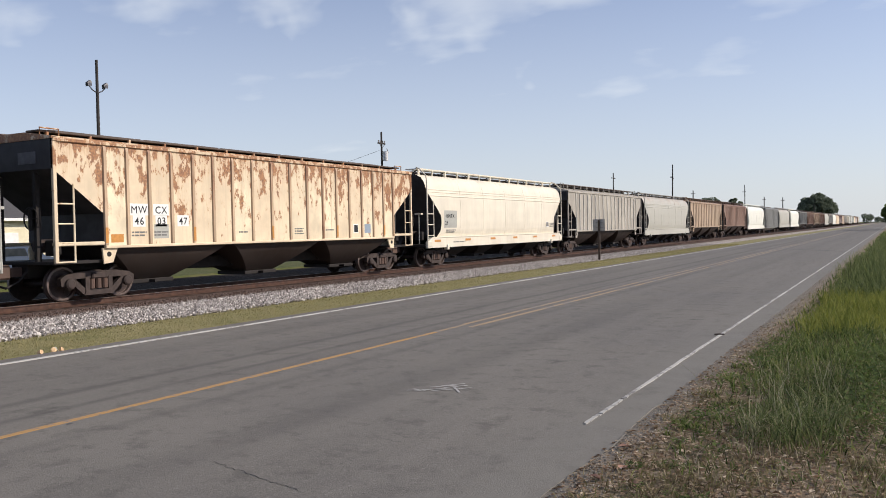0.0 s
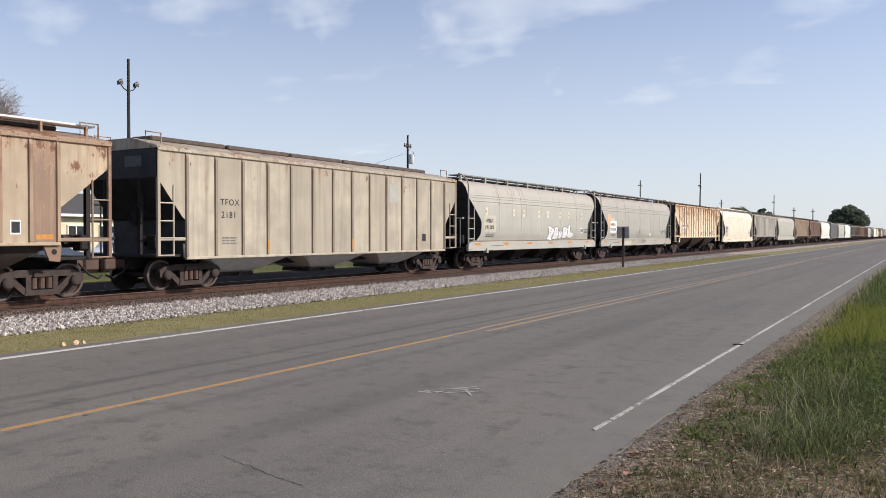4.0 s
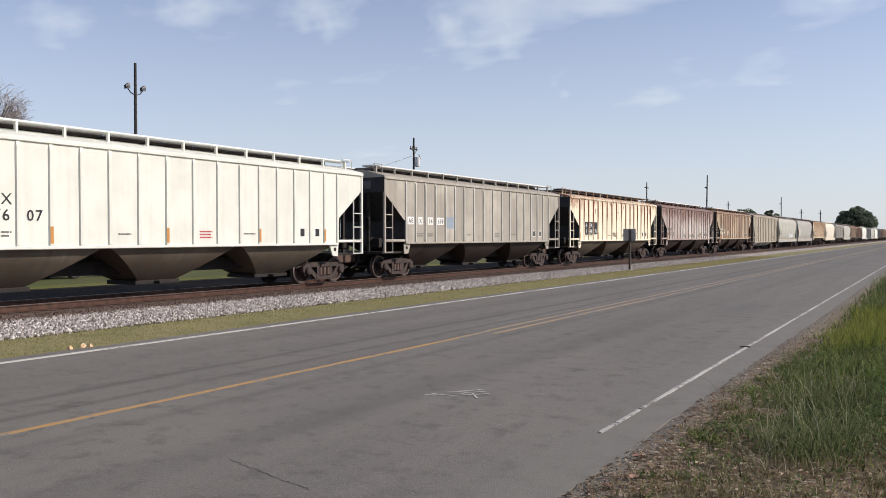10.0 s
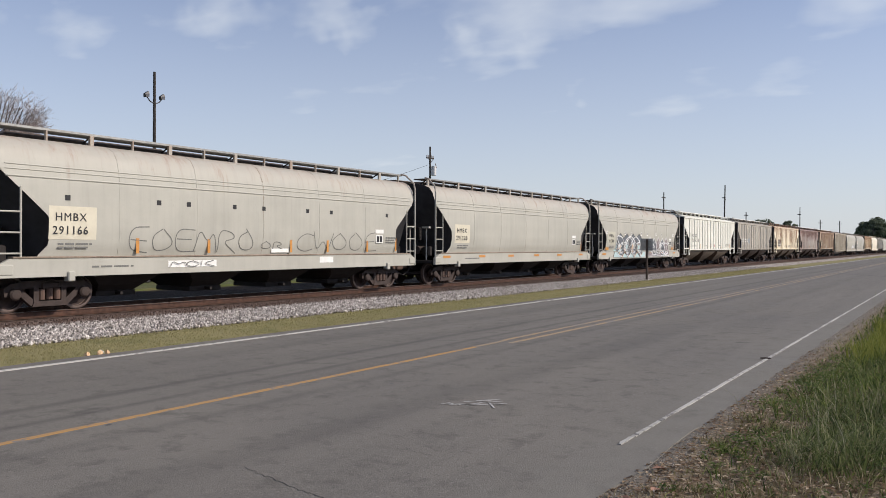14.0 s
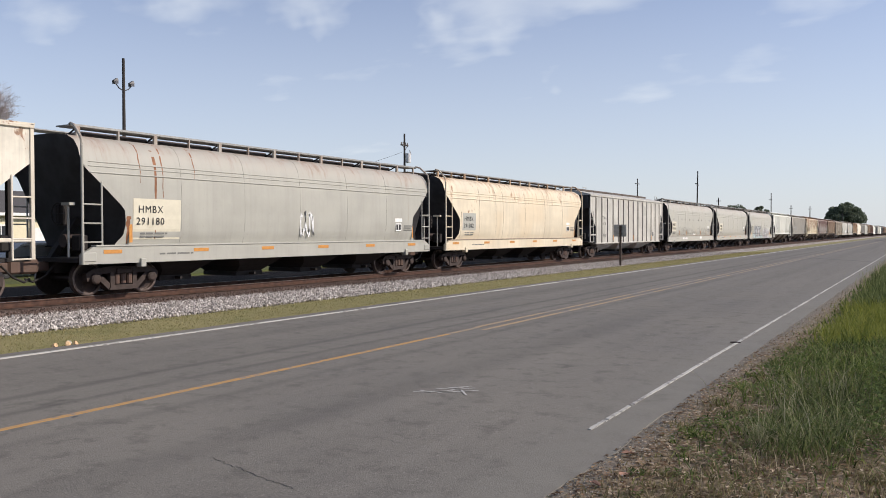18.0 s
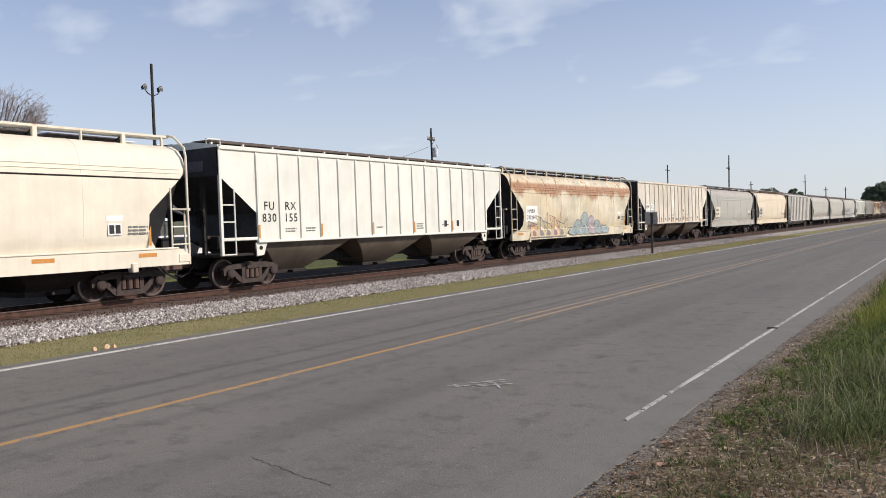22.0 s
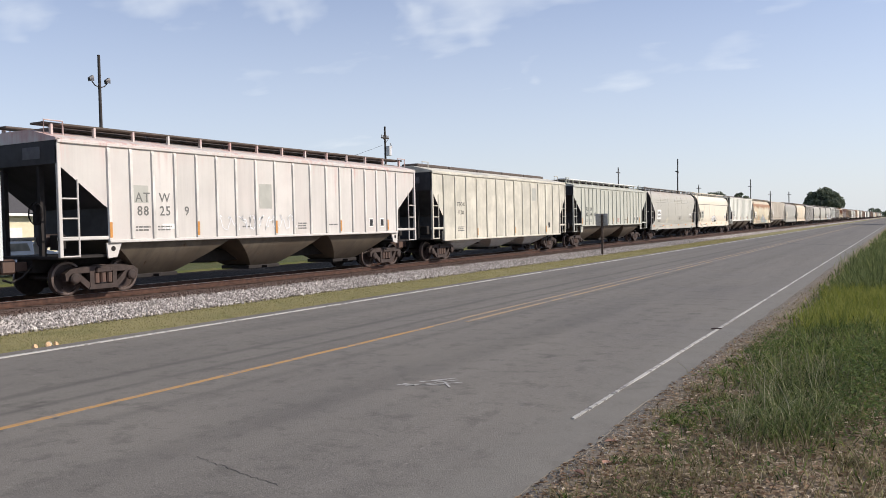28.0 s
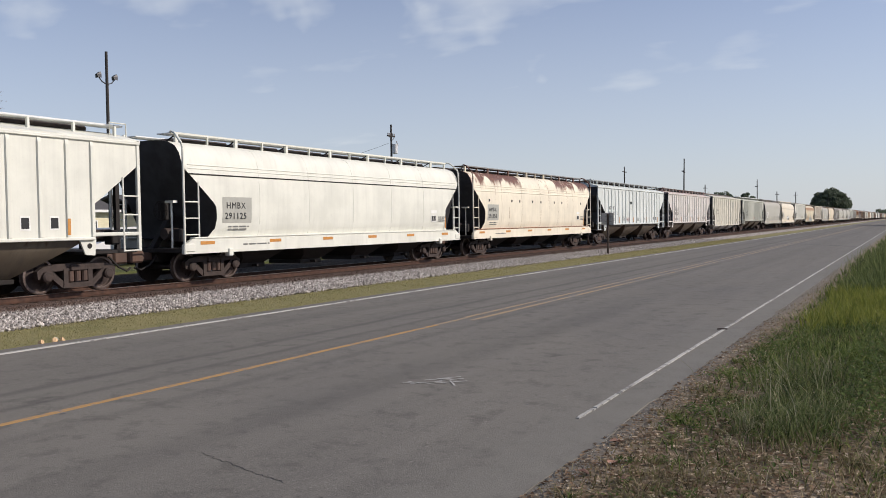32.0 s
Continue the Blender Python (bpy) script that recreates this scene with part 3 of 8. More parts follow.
def end_gear(car, half, rear):
    """Brake gear on one end platform."""
    e = -1 if rear else 1
    s = Shape().tube([(0.55, e * (half - 0.75), 1.45), (0.55, e * (half - 0.2), 1.45)], 0.17, 12)
    part("air_reservoir", s, TRUCK_STEEL, car)
    s = Shape().box(0.75, 1.1, *sorted((e * (half - 0.55), e * (half - 0.3))), 1.2, 1.6, 0.03)
    part("brake_valve", s, UNDER_DARK, car)
    if rear:
        s = Shape()
        ring = [(0.62 + 0.28 * math.cos(a), e * (half - 0.04), 2.15 + 0.28 * math.sin(a)) for a in (2 * math.pi * j / 16 for j in range(17))]
        s.tube(ring, 0.018, 6)
        for a in range(4):
            q = a * math.pi / 2
            s.tube([(0.62, e * (half - 0.04), 2.15), (0.62 + 0.28 * math.cos(q), e * (half - 0.04), 2.15 + 0.28 * math.sin(q))], 0.014, 5)
        part("brake_wheel", s, UNDER_DARK, car, "hand brake wheel")
        part("brake_housing", Shape().box(0.45, 0.8, *sorted((e * (half - 0.22), e * (half - 0.06))), 1.85, 2.4, 0.03), UNDER_DARK, car)


# near-black colour stands in for the shade on the car ends
END_DARK = plain("shaded_end_paint", (0.045, 0.043, 0.047), 0.7, 0, 0.45, 2)
END_SIGN = plain("grey_end_panel", (0.13, 0.13, 0.14), 0.7, 0, 0.3, 6)


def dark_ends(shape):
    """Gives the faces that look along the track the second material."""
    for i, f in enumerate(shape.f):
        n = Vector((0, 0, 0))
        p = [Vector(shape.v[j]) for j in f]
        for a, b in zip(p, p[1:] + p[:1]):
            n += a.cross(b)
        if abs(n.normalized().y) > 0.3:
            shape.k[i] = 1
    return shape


RIB = 0.05      # how far the side posts stand out
# gaps between the side posts, from one end to the middle gap
GAPS = {"R": (0.72, 0.75, 0.80, 0.83, 0.82, 0.83, 0.91, 0.93, 0.95), "W": (0.95, 0.95, 0.95, 0.98, 0.95, 0.87, 0.88, 0.86)}
GAPS["T"] = GAPS["R"]
FRAME = {"R": (8.49, 1.46), "T": (8.49, 1.46), "W": (8.49, 1.46), "D": (8.23, 1.0)}


def post_y(i, kind="R"):
    half, cut = FRAME[kind]
    g = GAPS.get(kind, (1.0,) * 7)
    g = g + g[-2::-1]
    return (half - cut - 0.04) * (2 * sum(g[:i]) / sum(g) - 1)


def build_ribbed(kind="R", near=True):
    """A covered hopper with outside side posts; D: sides down to the sill, T and W: taller sides."""
    deep, tall = kind == "D", kind in "TW"
    half = 8.23 if deep else 8.49
    car = thing("covered_hopper_car", "", "hopper car")
    low = 0.98 if deep else 1.43
    eave = {"D": 4.06, "T": 4.16, "W": 4.24, "R": 4.0}[kind]
    ridge = 0.16 if tall else 0.27
    w = 1.58
    cut = 1.0 if deep else 1.46
    knee = 2.1 if deep else 2.33
    brow = 3.2 if deep else 3.37
    side = [(-half, eave), (-half, brow), (-half + cut - 0.1, knee), (-half + cut, knee - 0.06), (-half + cut, low), (half - cut, low), (half - cut, knee - 0.06), (half - cut + 0.1, knee), (half, brow), (half, eave)]
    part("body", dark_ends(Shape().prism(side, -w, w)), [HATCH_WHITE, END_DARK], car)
    # roof with a low pitch and cross ribs
    r = Shape()
    roof = [(-w - 0.03, eave - 0.05), (-w - 0.03, eave + 0.01), (-0.55, eave + ridge), (0.55, eave + ridge), (w + 0.03, eave + 0.01), (w + 0.03, eave - 0.05)]
    r.loft([[(x, y, z) for x, z in roof] for y in (-half - 0.02, half + 0.02)])
    part("roof", r, HATCH_WHITE, car)
    n = {"R": 18, "T": 18, "W": 16, "D": 14}[kind]
    ys = [post_y(i, kind) for i in range(n)]
    for ya, yb in zip(ys, ys[1:]) if near else ():
        part("side_sheet", Shape().box(w - 0.01, w + 0.003, (ya - yb) / 2 + 0.004, (yb - ya) / 2 - 0.004, low, eave - 0.1), HATCH_WHITE, car, at=(0, (ya + yb) / 2, 0))
    # hat-section posts with tapered heads and feet
    rib = Shape()
    foot, head = low - 0.02, eave - 0.09
    rings = [[(x, y, z) for x, y in ((0, -0.062), (d, -0.042), (d, 0.042), (0, 0.062))] for z, d in ((foot, RIB * 0.6), (foot + 0.05, RIB), (head - 0.16, RIB), (head, 0.012))]
    rib.loft(rings)
    rib_mesh = rib.mesh("rib", HATCH_WHITE)
    for y in ys:
        part("side_post", rib_mesh, None, car, at=(w, y, 0))
    for s in (1, -1):
        part("side_sill", Shape().box(*sorted((s * (w - 0.05), s * (w + RIB + 0.005))), -half + cut, half - cut, low - 0.08, low, 0.015), HATCH_WHITE, car)
        part("top_chord", Shape().box(*sorted((s * (w - 0.02), s * (w + RIB + 0.005))), -half, half, eave - 0.12, eave - 0.03, 0.015), HATCH_WHITE, car)
        for e in (1, -1):
            y0, y1 = sorted((e * half, e * (half - 0.1)))
            part("corner_post", Shape().box(*sorted((s * (w - 0.06), s * (w + 0.03))), y0, y1, 1.02, eave, 0.01), HATCH_WHITE, car)
            build_ladder(car, e * (half - 0.05), e * (half - 0.56), 3.05, 1.02, (1.04, 1.52, 2.0, 2.5), s, w + 0.01)
            q0, q1 = sorted((e * half, e * (half - cut)))
            part("end_sill_rail", Shape().box(*sorted((s * (w - 0.1), s * (w + 0.02))), q0, q1, 1.44, 1.54, 0.02), HATCH_WHITE, car)
            gusset = part("bolster_gusset", Shape().prism([(e * (half - cut + 0.06), 1.36), (e * (half - cut - 0.42), 1.36), (e * (half - cut - 0.26), 0.98), (e * (half - cut + 0.02), 0.95)], *sorted((s * (w - 0.07), s * (w - 0.02)))), HATCH_WHITE, car)
            if near:
                # solid dark disc on the plate imitates a shaded hole
                part("jacking_hole", Shape().tube([(s * (w - 0.022), e * (half - cut - 0.14), 1.2), (s * (w - 0.012), e * (half - cut - 0.14), 1.2)], 0.07, 10), UNDER_DARK, gusset)
    for e in (1, -1):
        part("end_placard", Shape().box(0.25, 0.95, *sorted((e * half, e * (half + 0.012))), 3.52, 3.82), END_SIGN, car, "grey stencilled panel on the car end")
        q0, q1 = sorted((e * (half - 0.02), e * (half - cut - 0.3)))
        part("end_platform", Shape().box(-1.45, 1.45, q0, q1, 0.98, 1.06, 0.01), UNDER_DARK, car)
        for x in (-0.75, 0.75):
            part("end_post", Shape().prism([(e * (half - 0.18), 1.05), (e * (half - 0.06), 1.05), (e * (half - 0.06), brow + 0.05), (e * (half - 0.18), brow - 0.1)], x - 0.06, x + 0.06), UNDER_DARK, car)
        build_coupler(car, e, half, near)
        if near:
            end_gear(car, half, e < 0)
    part("center_sill", Shape().box(-0.32, 0.32, -half + 0.1, half - 0.1, 0.62, 1.0, 0.02), UNDER_DARK, car)
    bays = (-4.3, 0.0, 4.3) if deep else (-4.65, 0.0, 4.65)
    for y in bays:
        s = Shape()
        t, b = (2.0, 0.62) if deep else (2.32, 0.66)
        xt, xb = (1.3, 0.6) if deep else (1.5, 0.58)
        zt = low + 0.01
        # the side sheet curves inward on its way down, the ends slope evenly
        rings = []
        for k in range(8):
            q = k / 7
            xx, yy, zz = xb + (xt - xb) * (1 - q ** 1.5), t + (b - t) * q, zt + (0.42 - zt) * q
            rings.append([(-xx, y - yy, zz), (xx, y - yy, zz), (xx, y + yy, zz), (-xx, y + yy, zz)])
        s.loft(rings)
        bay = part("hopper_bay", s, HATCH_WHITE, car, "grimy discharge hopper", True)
        part("discharge_gate", Shape().box(-xb - 0.05, xb + 0.05, y - b - 0.12, y + b + 0.12, 0.30, 0.42, 0.015).tube([(xb + 0.04, y - 0.1, 0.36), (xb + 0.28, y - 0.1, 0.36)], 0.045, 8), UNDER_DARK, bay)
    for j in range(5):
        y0 = -half + 0.7 + j * (2 * half - 1.4) / 5
        part("roof_hatch", Shape().box(-0.45, 0.45, y0 + 0.04, y0 + (2 * half - 1.4) / 5 - 0.04, eave + ridge - 0.01, eave + ridge + 0.16, 0.05), HATCH_WHITE, car)
    board = {"T": 4.32, "W": 4.38}.get(kind, 4.40)
    if not deep:
        for s in (1, -1):
            part("running_board", Shape().box(*sorted((s * 0.5, s * 1.02)), -half + 0.05, half - 0.05, board, board + 0.055, 0.012), GALVANISED, car)
            if near:
                g = Shape().box(*sorted((s * 0.94, s * 1.03)), -0.035, 0.035, 4.10, board + 0.02, 0.01).mesh("walkway_bracket", HATCH_WHITE)
                for j in range(14):
                    part("walkway_bracket", g, None, car, at=(0, -half + 0.3 + j * (2 * half - 0.6) / 13, 0))
    for e in (1, -1):
        for s in (1, -1):
            g = Shape().tube([(s * 1.1, e * (half - 0.02), eave + 0.05), (s * 1.1, e * (half - 0.02), board + 0.09), (s * 1.1, e * (half - 0.55), board + 0.09), (s * 1.1, e * (half - 0.55), eave + 0.05)], 0.022, 6)
            part("grab_iron", g, HATCH_WHITE, car)
    for y in (-half + 1.62, half - 1.62):
        build_truck(car, y, near)
    return car


ACF = [(1.45, 1.28), (1.55, 1.6), (1.59, 2.0), (1.60, 2.6), (1.585, 3.1), (1.54, 3.5), (1.455, 3.8), (1.29, 4.02), (1.02, 4.15), (0.6, 4.21), (0.25, 4.23)]


def acf_x(z):
    for (xa, za), (xb, zb) in zip(ACF, ACF[1:]):
        if za <= z <= zb:
            return xa + (xb - xa) * (z - za) / (zb - za)
    return 1.4


def acf_cut(z):
    pts = [(1.0, 0.85), (1.38, 1.08), (1.6, 1.27), (1.87, 1.33), (2.28, 1.30), (3.4, 0.04), (5.0, 0.0)]
    for (za, a), (zb, b) in zip(pts, pts[1:]):
        if za <= z <= zb:
            return a + (b - a) * (z - za) / (zb - za)
    return 0.0


def build_smooth(near=True):
    """A covered hopper with smooth swelling sides and a deep side sill."""
    half = 8.31
    car = thing("covered_hopper_car", "", "hopper car")
    fine = []
    for (xa, za), (xb, zb) in zip(ACF, ACF[1:]):
        k = max(1, round(math.hypot(xb - xa, zb - za) / 0.13))
        fine += [(xa + (xb - xa) * i / k, za + (zb - za) * i / k) for i in range(k)]
    fine.append(ACF[-1])
    ring = [(x, z) for x, z in fine] + [(-x, z) for x, z in fine[::-1]]
    stations = [-half, -half + 1.4, -5.2, -3.4, -1.7, 0, 1.7, 3.4, 5.2, half - 1.4, half]
    rings = []
    for i, y in enumerate(stations):
        if i == 0:
            rings.append([(x, -half + acf_cut(z), z) for x, z in ring])
        elif i == len(stations) - 1:
            rings.append([(x, half - acf_cut(z), z) for x, z in ring])
        else:
            rings.append([(x, y, z) for x, z in ring])
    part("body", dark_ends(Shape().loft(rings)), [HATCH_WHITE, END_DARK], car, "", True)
    # beads along the shoulder and weld seams round the shell
    for z0 in (3.20, 3.36, 3.47):
        s = Shape()
        for sd in (1, -1):
            s.tube([(sd * (acf_x(z0) + 0.004), -half + 0.25, z0), (sd * (acf_x(z0) + 0.004), half - 0.25, z0)], 0.013 if z0 > 3.3 else 0.022, 6)
        part("shoulder_bead", s, HATCH_WHITE, car)
    for y in (-5.1, -2.6, 0.0, 2.6, 5.1) if near else ():
        s = Shape()
        for sd in (1, -1):
            s.tube([(sd * (x - 0.004), y, z) for x, z in fine[::2]], 0.012, 5)
        part("weld_seam", s, HATCH_WHITE, car)
    for s in (1, -1):
        x0, x1 = sorted((s * 1.50, s * 1.60))
        sill = Shape().prism([(-half, 0.86), (half, 0.86), (half, 1.12), (half - 0.35, 1.30), (-half + 0.35, 1.30), (-half, 1.12)], x0, x1)
        part("side_sill", sill, HATCH_WHITE, car)
        part("sill_lip", Shape().box(*sorted((s * 1.40, s * 1.625)), -half + 0.4, half - 0.4, 1.30, 1.345, 0.01), HATCH_WHITE, car)
        for e in (1, -1):
            g = Shape()
            y = e * (half - 0.04)
            g.tube([(s * 1.59, y, 0.86), (s * 1.59, y, 3.85), (s * 1.54, y, 4.08), (s * 1.2, e * (half - 0.1), 4.40), (s * 1.0, e * (half - 0.15), 4.46)], 0.036, 8)
            part("corner_post", g, HATCH_WHITE, car)
            build_ladder(car, y, e * (half - 0.6), 3.02, 1.28, (1.42, 1.9, 2.38), s, 1.59)
            part("step", Shape().box(*sorted((s * 1.52, s * 1.62)), *sorted((e * (half - 0.02), e * (half - 0.42))), 0.92, 1.16, 0.02), HATCH_WHITE, car)
            part("jacking_pad", Shape().box(*sorted((s * 1.45, s * 1.66)), *sorted((e * (half - 1.75), e * (half - 1.93))), 0.74, 0.98, 0.02), HATCH_WHITE, car)
    for e in (1, -1):
        part("end_platform", Shape().box(-1.45, 1.45, *sorted((e * half, e * (half - 1.6))), 0.9, 1.02, 0.01), UNDER_DARK, car)
        # sloping end sheet brace and grab stand
        part("end_brace", Shape().prism([(e * (half - 0.15), 1.02), (e * (half - 0.35), 1.02), (e * (half - 1.25), 2.2), (e * (half - 1.1), 2.3)], -0.1, 0.1), UNDER_DARK, car)
        g = Shape().tube([(1.25, e * (half + 0.12), 1.05), (1.25, e * (half + 0.12), 2.35)], 0.03, 6).box(1.08, 1.42, *sorted((e * (half + 0.05), e * (half + 0.2))), 2.35, 2.42)
        part("end_grab", g, HATCH_WHITE, car)
        build_coupler(car, e, half, near)
        if near:
            end_gear(car, half, e < 0)
    for e in (1, -1):
        part("stub_sill", Shape().box(-0.32, 0.32, *sorted((e * (half - 0.1), e * (half - 2.4))), 0.62, 0.95, 0.02), UNDER_DARK, car)
    for y in (-4.6, -1.55, 1.55, 4.6):
        s = Shape().loft([[(-xx, y - yy, zz), (xx, y - yy, zz), (xx, y + yy, zz), (-xx, y + yy, zz)] for xx, yy, zz in ((1.4, 1.5, 1.3), (1.36, 1.32, 1.06), (1.24, 1.0, 0.82), (1.0, 0.7, 0.6), (0.72, 0.55, 0.42))])
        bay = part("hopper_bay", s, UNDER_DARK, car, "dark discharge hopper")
        part("discharge_gate", Shape().box(-0.75, 0.75, y - 0.6, y + 0.6, 0.28, 0.42, 0.015).tube([(0.7, y, 0.35), (0.98, y, 0.35)], 0.045, 8), UNDER_DARK, bay)
    for s in (1, -1):
        part("running_board", Shape().box(*sorted((s * 0.45, s * 1.0)), -half + 0.1, half - 0.1, 4.385, 4.425, 0.012), GALVANISED, car)
        part("walkway_rail", Shape().box(*sorted((s * 0.98, s * 1.02)), -half + 0.1, half - 0.1, 4.395, 4.45), HATCH_WHITE, car)
        for j in range(14 if near else 0):
            y = -half + 0.35 + j * (2 * half - 0.7) / 13
            big = 0.06 if j % 2 == 0 else 0.025
            g = Shape().box(*sorted((s * 0.95, s * 1.03)), y - big, y + big, 4.10, 4.41, 0.008)
            holder = part("walkway_bracket", g, HATCH_WHITE, car)
            if s > 0 and j % 2 == 0:
                part("strut", Shape().tube([(0.98, y, 4.385), (0.5, y + 0.05, 4.20)], 0.024, 5), UNDER_DARK, holder)
    for j in range(6):
        y0 = -half + 0.9 + j * 2.48
        part("roof_hatch", Shape().box(-0.38, 0.38, y0, y0 + 2.2, 4.18, 4.375, 0.06), HATCH_WHITE, car)
    for y in (-half + 1.62, half - 1.62):
        build_truck(car, y, near)
    return car

PAINTED = {"body", "side_sheet", "roof", "side_post", "side_sill", "top_chord", "corner_post", "end_sill_rail", "bolster_gusset", "roof_hatch", "shoulder_bead", "weld_seam", "sill_lip", "step", "jacking_pad", "ladder", "grab_iron", "end_grab"}
WALKS = {"running_board", "walkway_bracket", "walkway_rail", "roof_hatch"}
GRIMY = {"hopper_bay"}

RUSTY = (0.25, 0.095, 0.04)
PAINTS = {
    "white_rust": car_paint("white_paint_heavy_rust", (0.74, 0.63, 0.45), 0.42, 0.25, (0.36, 0.165, 0.065), (0.17, 0.07, 0.04), 0.2, blotch=0.72, fields=0.35, field_color=(0.62, 0.46, 0.31)),
    "grey": car_paint("grey_paint", (0.362, 0.357, 0.318), 0.16, 0.32, (0.24, 0.13, 0.08), (0.15, 0.08, 0.05), 0.15, even=0.94, dusty=0.6),
    "grey_pale": car_paint("pale_grey_paint", (0.40, 0.392, 0.345), 0.14, 0.30, (0.26, 0.15, 0.09), (0.18, 0.10, 0.06), 0.16, even=0.94, dusty=0.5),
    "tfox_grey": car_paint("grey_beige_paint", (0.44, 0.395, 0.31), 0.24, 0.3, (0.22, 0.13, 0.08), (0.12, 0.07, 0.05), 0.55, fields=0.5, field_color=(0.34, 0.30, 0.235), blotch=0.2),
    "patched_rust": car_paint("patched_brown_paint", (0.47, 0.38, 0.27), 0.55, 0.2, (0.22, 0.095, 0.045), (0.11, 0.055, 0.035), 0.4, blotch=0.55, fields=0.9, field_color=(0.19, 0.105, 0.075)),
    "oxide": car_paint("oxide_red_paint", (0.56, 0.51, 0.465), 0.55, 0.55, (0.21, 0.115, 0.092), (0.12, 0.065, 0.052), 0.5, 0.4, (0.26, 0.165, 0.14), blotch=0.42, fields=0.6, field_color=(0.30, 0.205, 0.175)),
    "cream_rust": car_paint("cream_paint_rust_runs", (0.80, 0.72, 0.55), 0.26, 0.36, (0.30, 0.12, 0.05), (0.14, 0.055, 0.03), 0.16, even=0.9, blotch=0.36),
    "aex_grey": car_paint("warm_grey_paint", (0.43, 0.395, 0.335), 0.14, 0.1, (0.2, 0.12, 0.08), (0.12, 0.07, 0.05), 0.6, 0.5, (0.28, 0.245, 0.205), fields=0.5, field_color=(0.31, 0.28, 0.24)),
    "white": car_paint("white_paint", (0.68, 0.68, 0.61), 0.08, 0.1, RUSTY, (0.2, 0.1, 0.06), 0.16, even=0.92),
    "white_cool": car_paint("cool_white_paint", (0.58, 0.615, 0.595), 0.08, 0.1, RUSTY, (0.2, 0.1, 0.06), 0.12, even=0.92),
    "cream": car_paint("cream_paint", (0.68, 0.625, 0.51), 0.12, 0.2, (0.4, 0.22, 0.12), (0.25, 0.12, 0.07), 0.14, even=0.92),
    "tan": car_paint("tan_stained_cream_paint", (0.64, 0.565, 0.43), 0.2, 0.36, (0.34, 0.20, 0.11), (0.22, 0.12, 0.07), 0.18, 0.5, (0.64, 0.52, 0.36), even=0.9, blotch=0.3),
    "mwcx_white": car_paint("patched_white_paint", (0.66, 0.62, 0.53), 0.22, 0.08, (0.30, 0.17, 0.10), (0.16, 0.09, 0.06), 0.3, 0.0, (0.58, 0.51, 0.41), 0.5, blotch=0.15, fields=0.5, field_color=(0.55, 0.48, 0.38)),
    "orange_rust": car_paint("beige_paint_orange_rust", (0.57, 0.52, 0.39), 0.25, 0.12, (0.36, 0.17, 0.07), (0.22, 0.095, 0.045), 0.25, 0.5, (0.58, 0.46, 0.28), blotch=0.36, band=0.85),
    "tfox_pale": car_paint("pale_grey_ribbed_paint", (0.50, 0.485, 0.44), 0.14, 0.2, (0.22, 0.13, 0.08), (0.12, 0.07, 0.05), 0.4, fields=0.4, field_color=(0.42, 0.40, 0.36)),
    "pale_green": car_paint("pale_green_grey_paint", (0.46, 0.468, 0.405), 0.08, 0.1, RUSTY, (0.2, 0.1, 0.06), 0.25, even=0.92, fields=0.25, field_color=(0.41, 0.41, 0.355)),
    "tfox_cream": car_paint("pale_beige_paint", (0.56, 0.535, 0.45), 0.12, 0.1, RUSTY, (0.2, 0.1, 0.06), 0.3),
    "pink": car_paint("pink_faded_white_paint", (0.58, 0.555, 0.52), 0.14, 0.36, (0.50, 0.33, 0.30), (0.44, 0.27, 0.25), 0.2, 0.25, (0.60, 0.5, 0.47), even=0.92, fields=0.3, field_color=(0.47, 0.45, 0.42)),
    "roof_rust": car_paint("cream_paint_dark_rust_roof", (0.74, 0.68, 0.55), 0.16, 1.25, (0.19, 0.08, 0.05), (0.075, 0.037, 0.03), 0.14, even=0.92, steep=5.0, blotch=0.12, gaps=True),
    "brown": car_paint("brown_rusted_paint", (0.24, 0.15, 0.11), 0.5, 0.2, (0.16, 0.075, 0.05), (0.07, 0.04, 0.03), 0.45),
    "tan_rust": car_paint("tan_rusted_paint", (0.40, 0.30, 0.21), 0.5, 0.2, (0.22, 0.11, 0.06), (0.1, 0.055, 0.04), 0.5),
    "dark_grey": car_paint("dark_grey_paint", (0.20, 0.20, 0.19), 0.2, 0.2, (0.15, 0.08, 0.05), (0.07, 0.04, 0.03), 0.4),
}
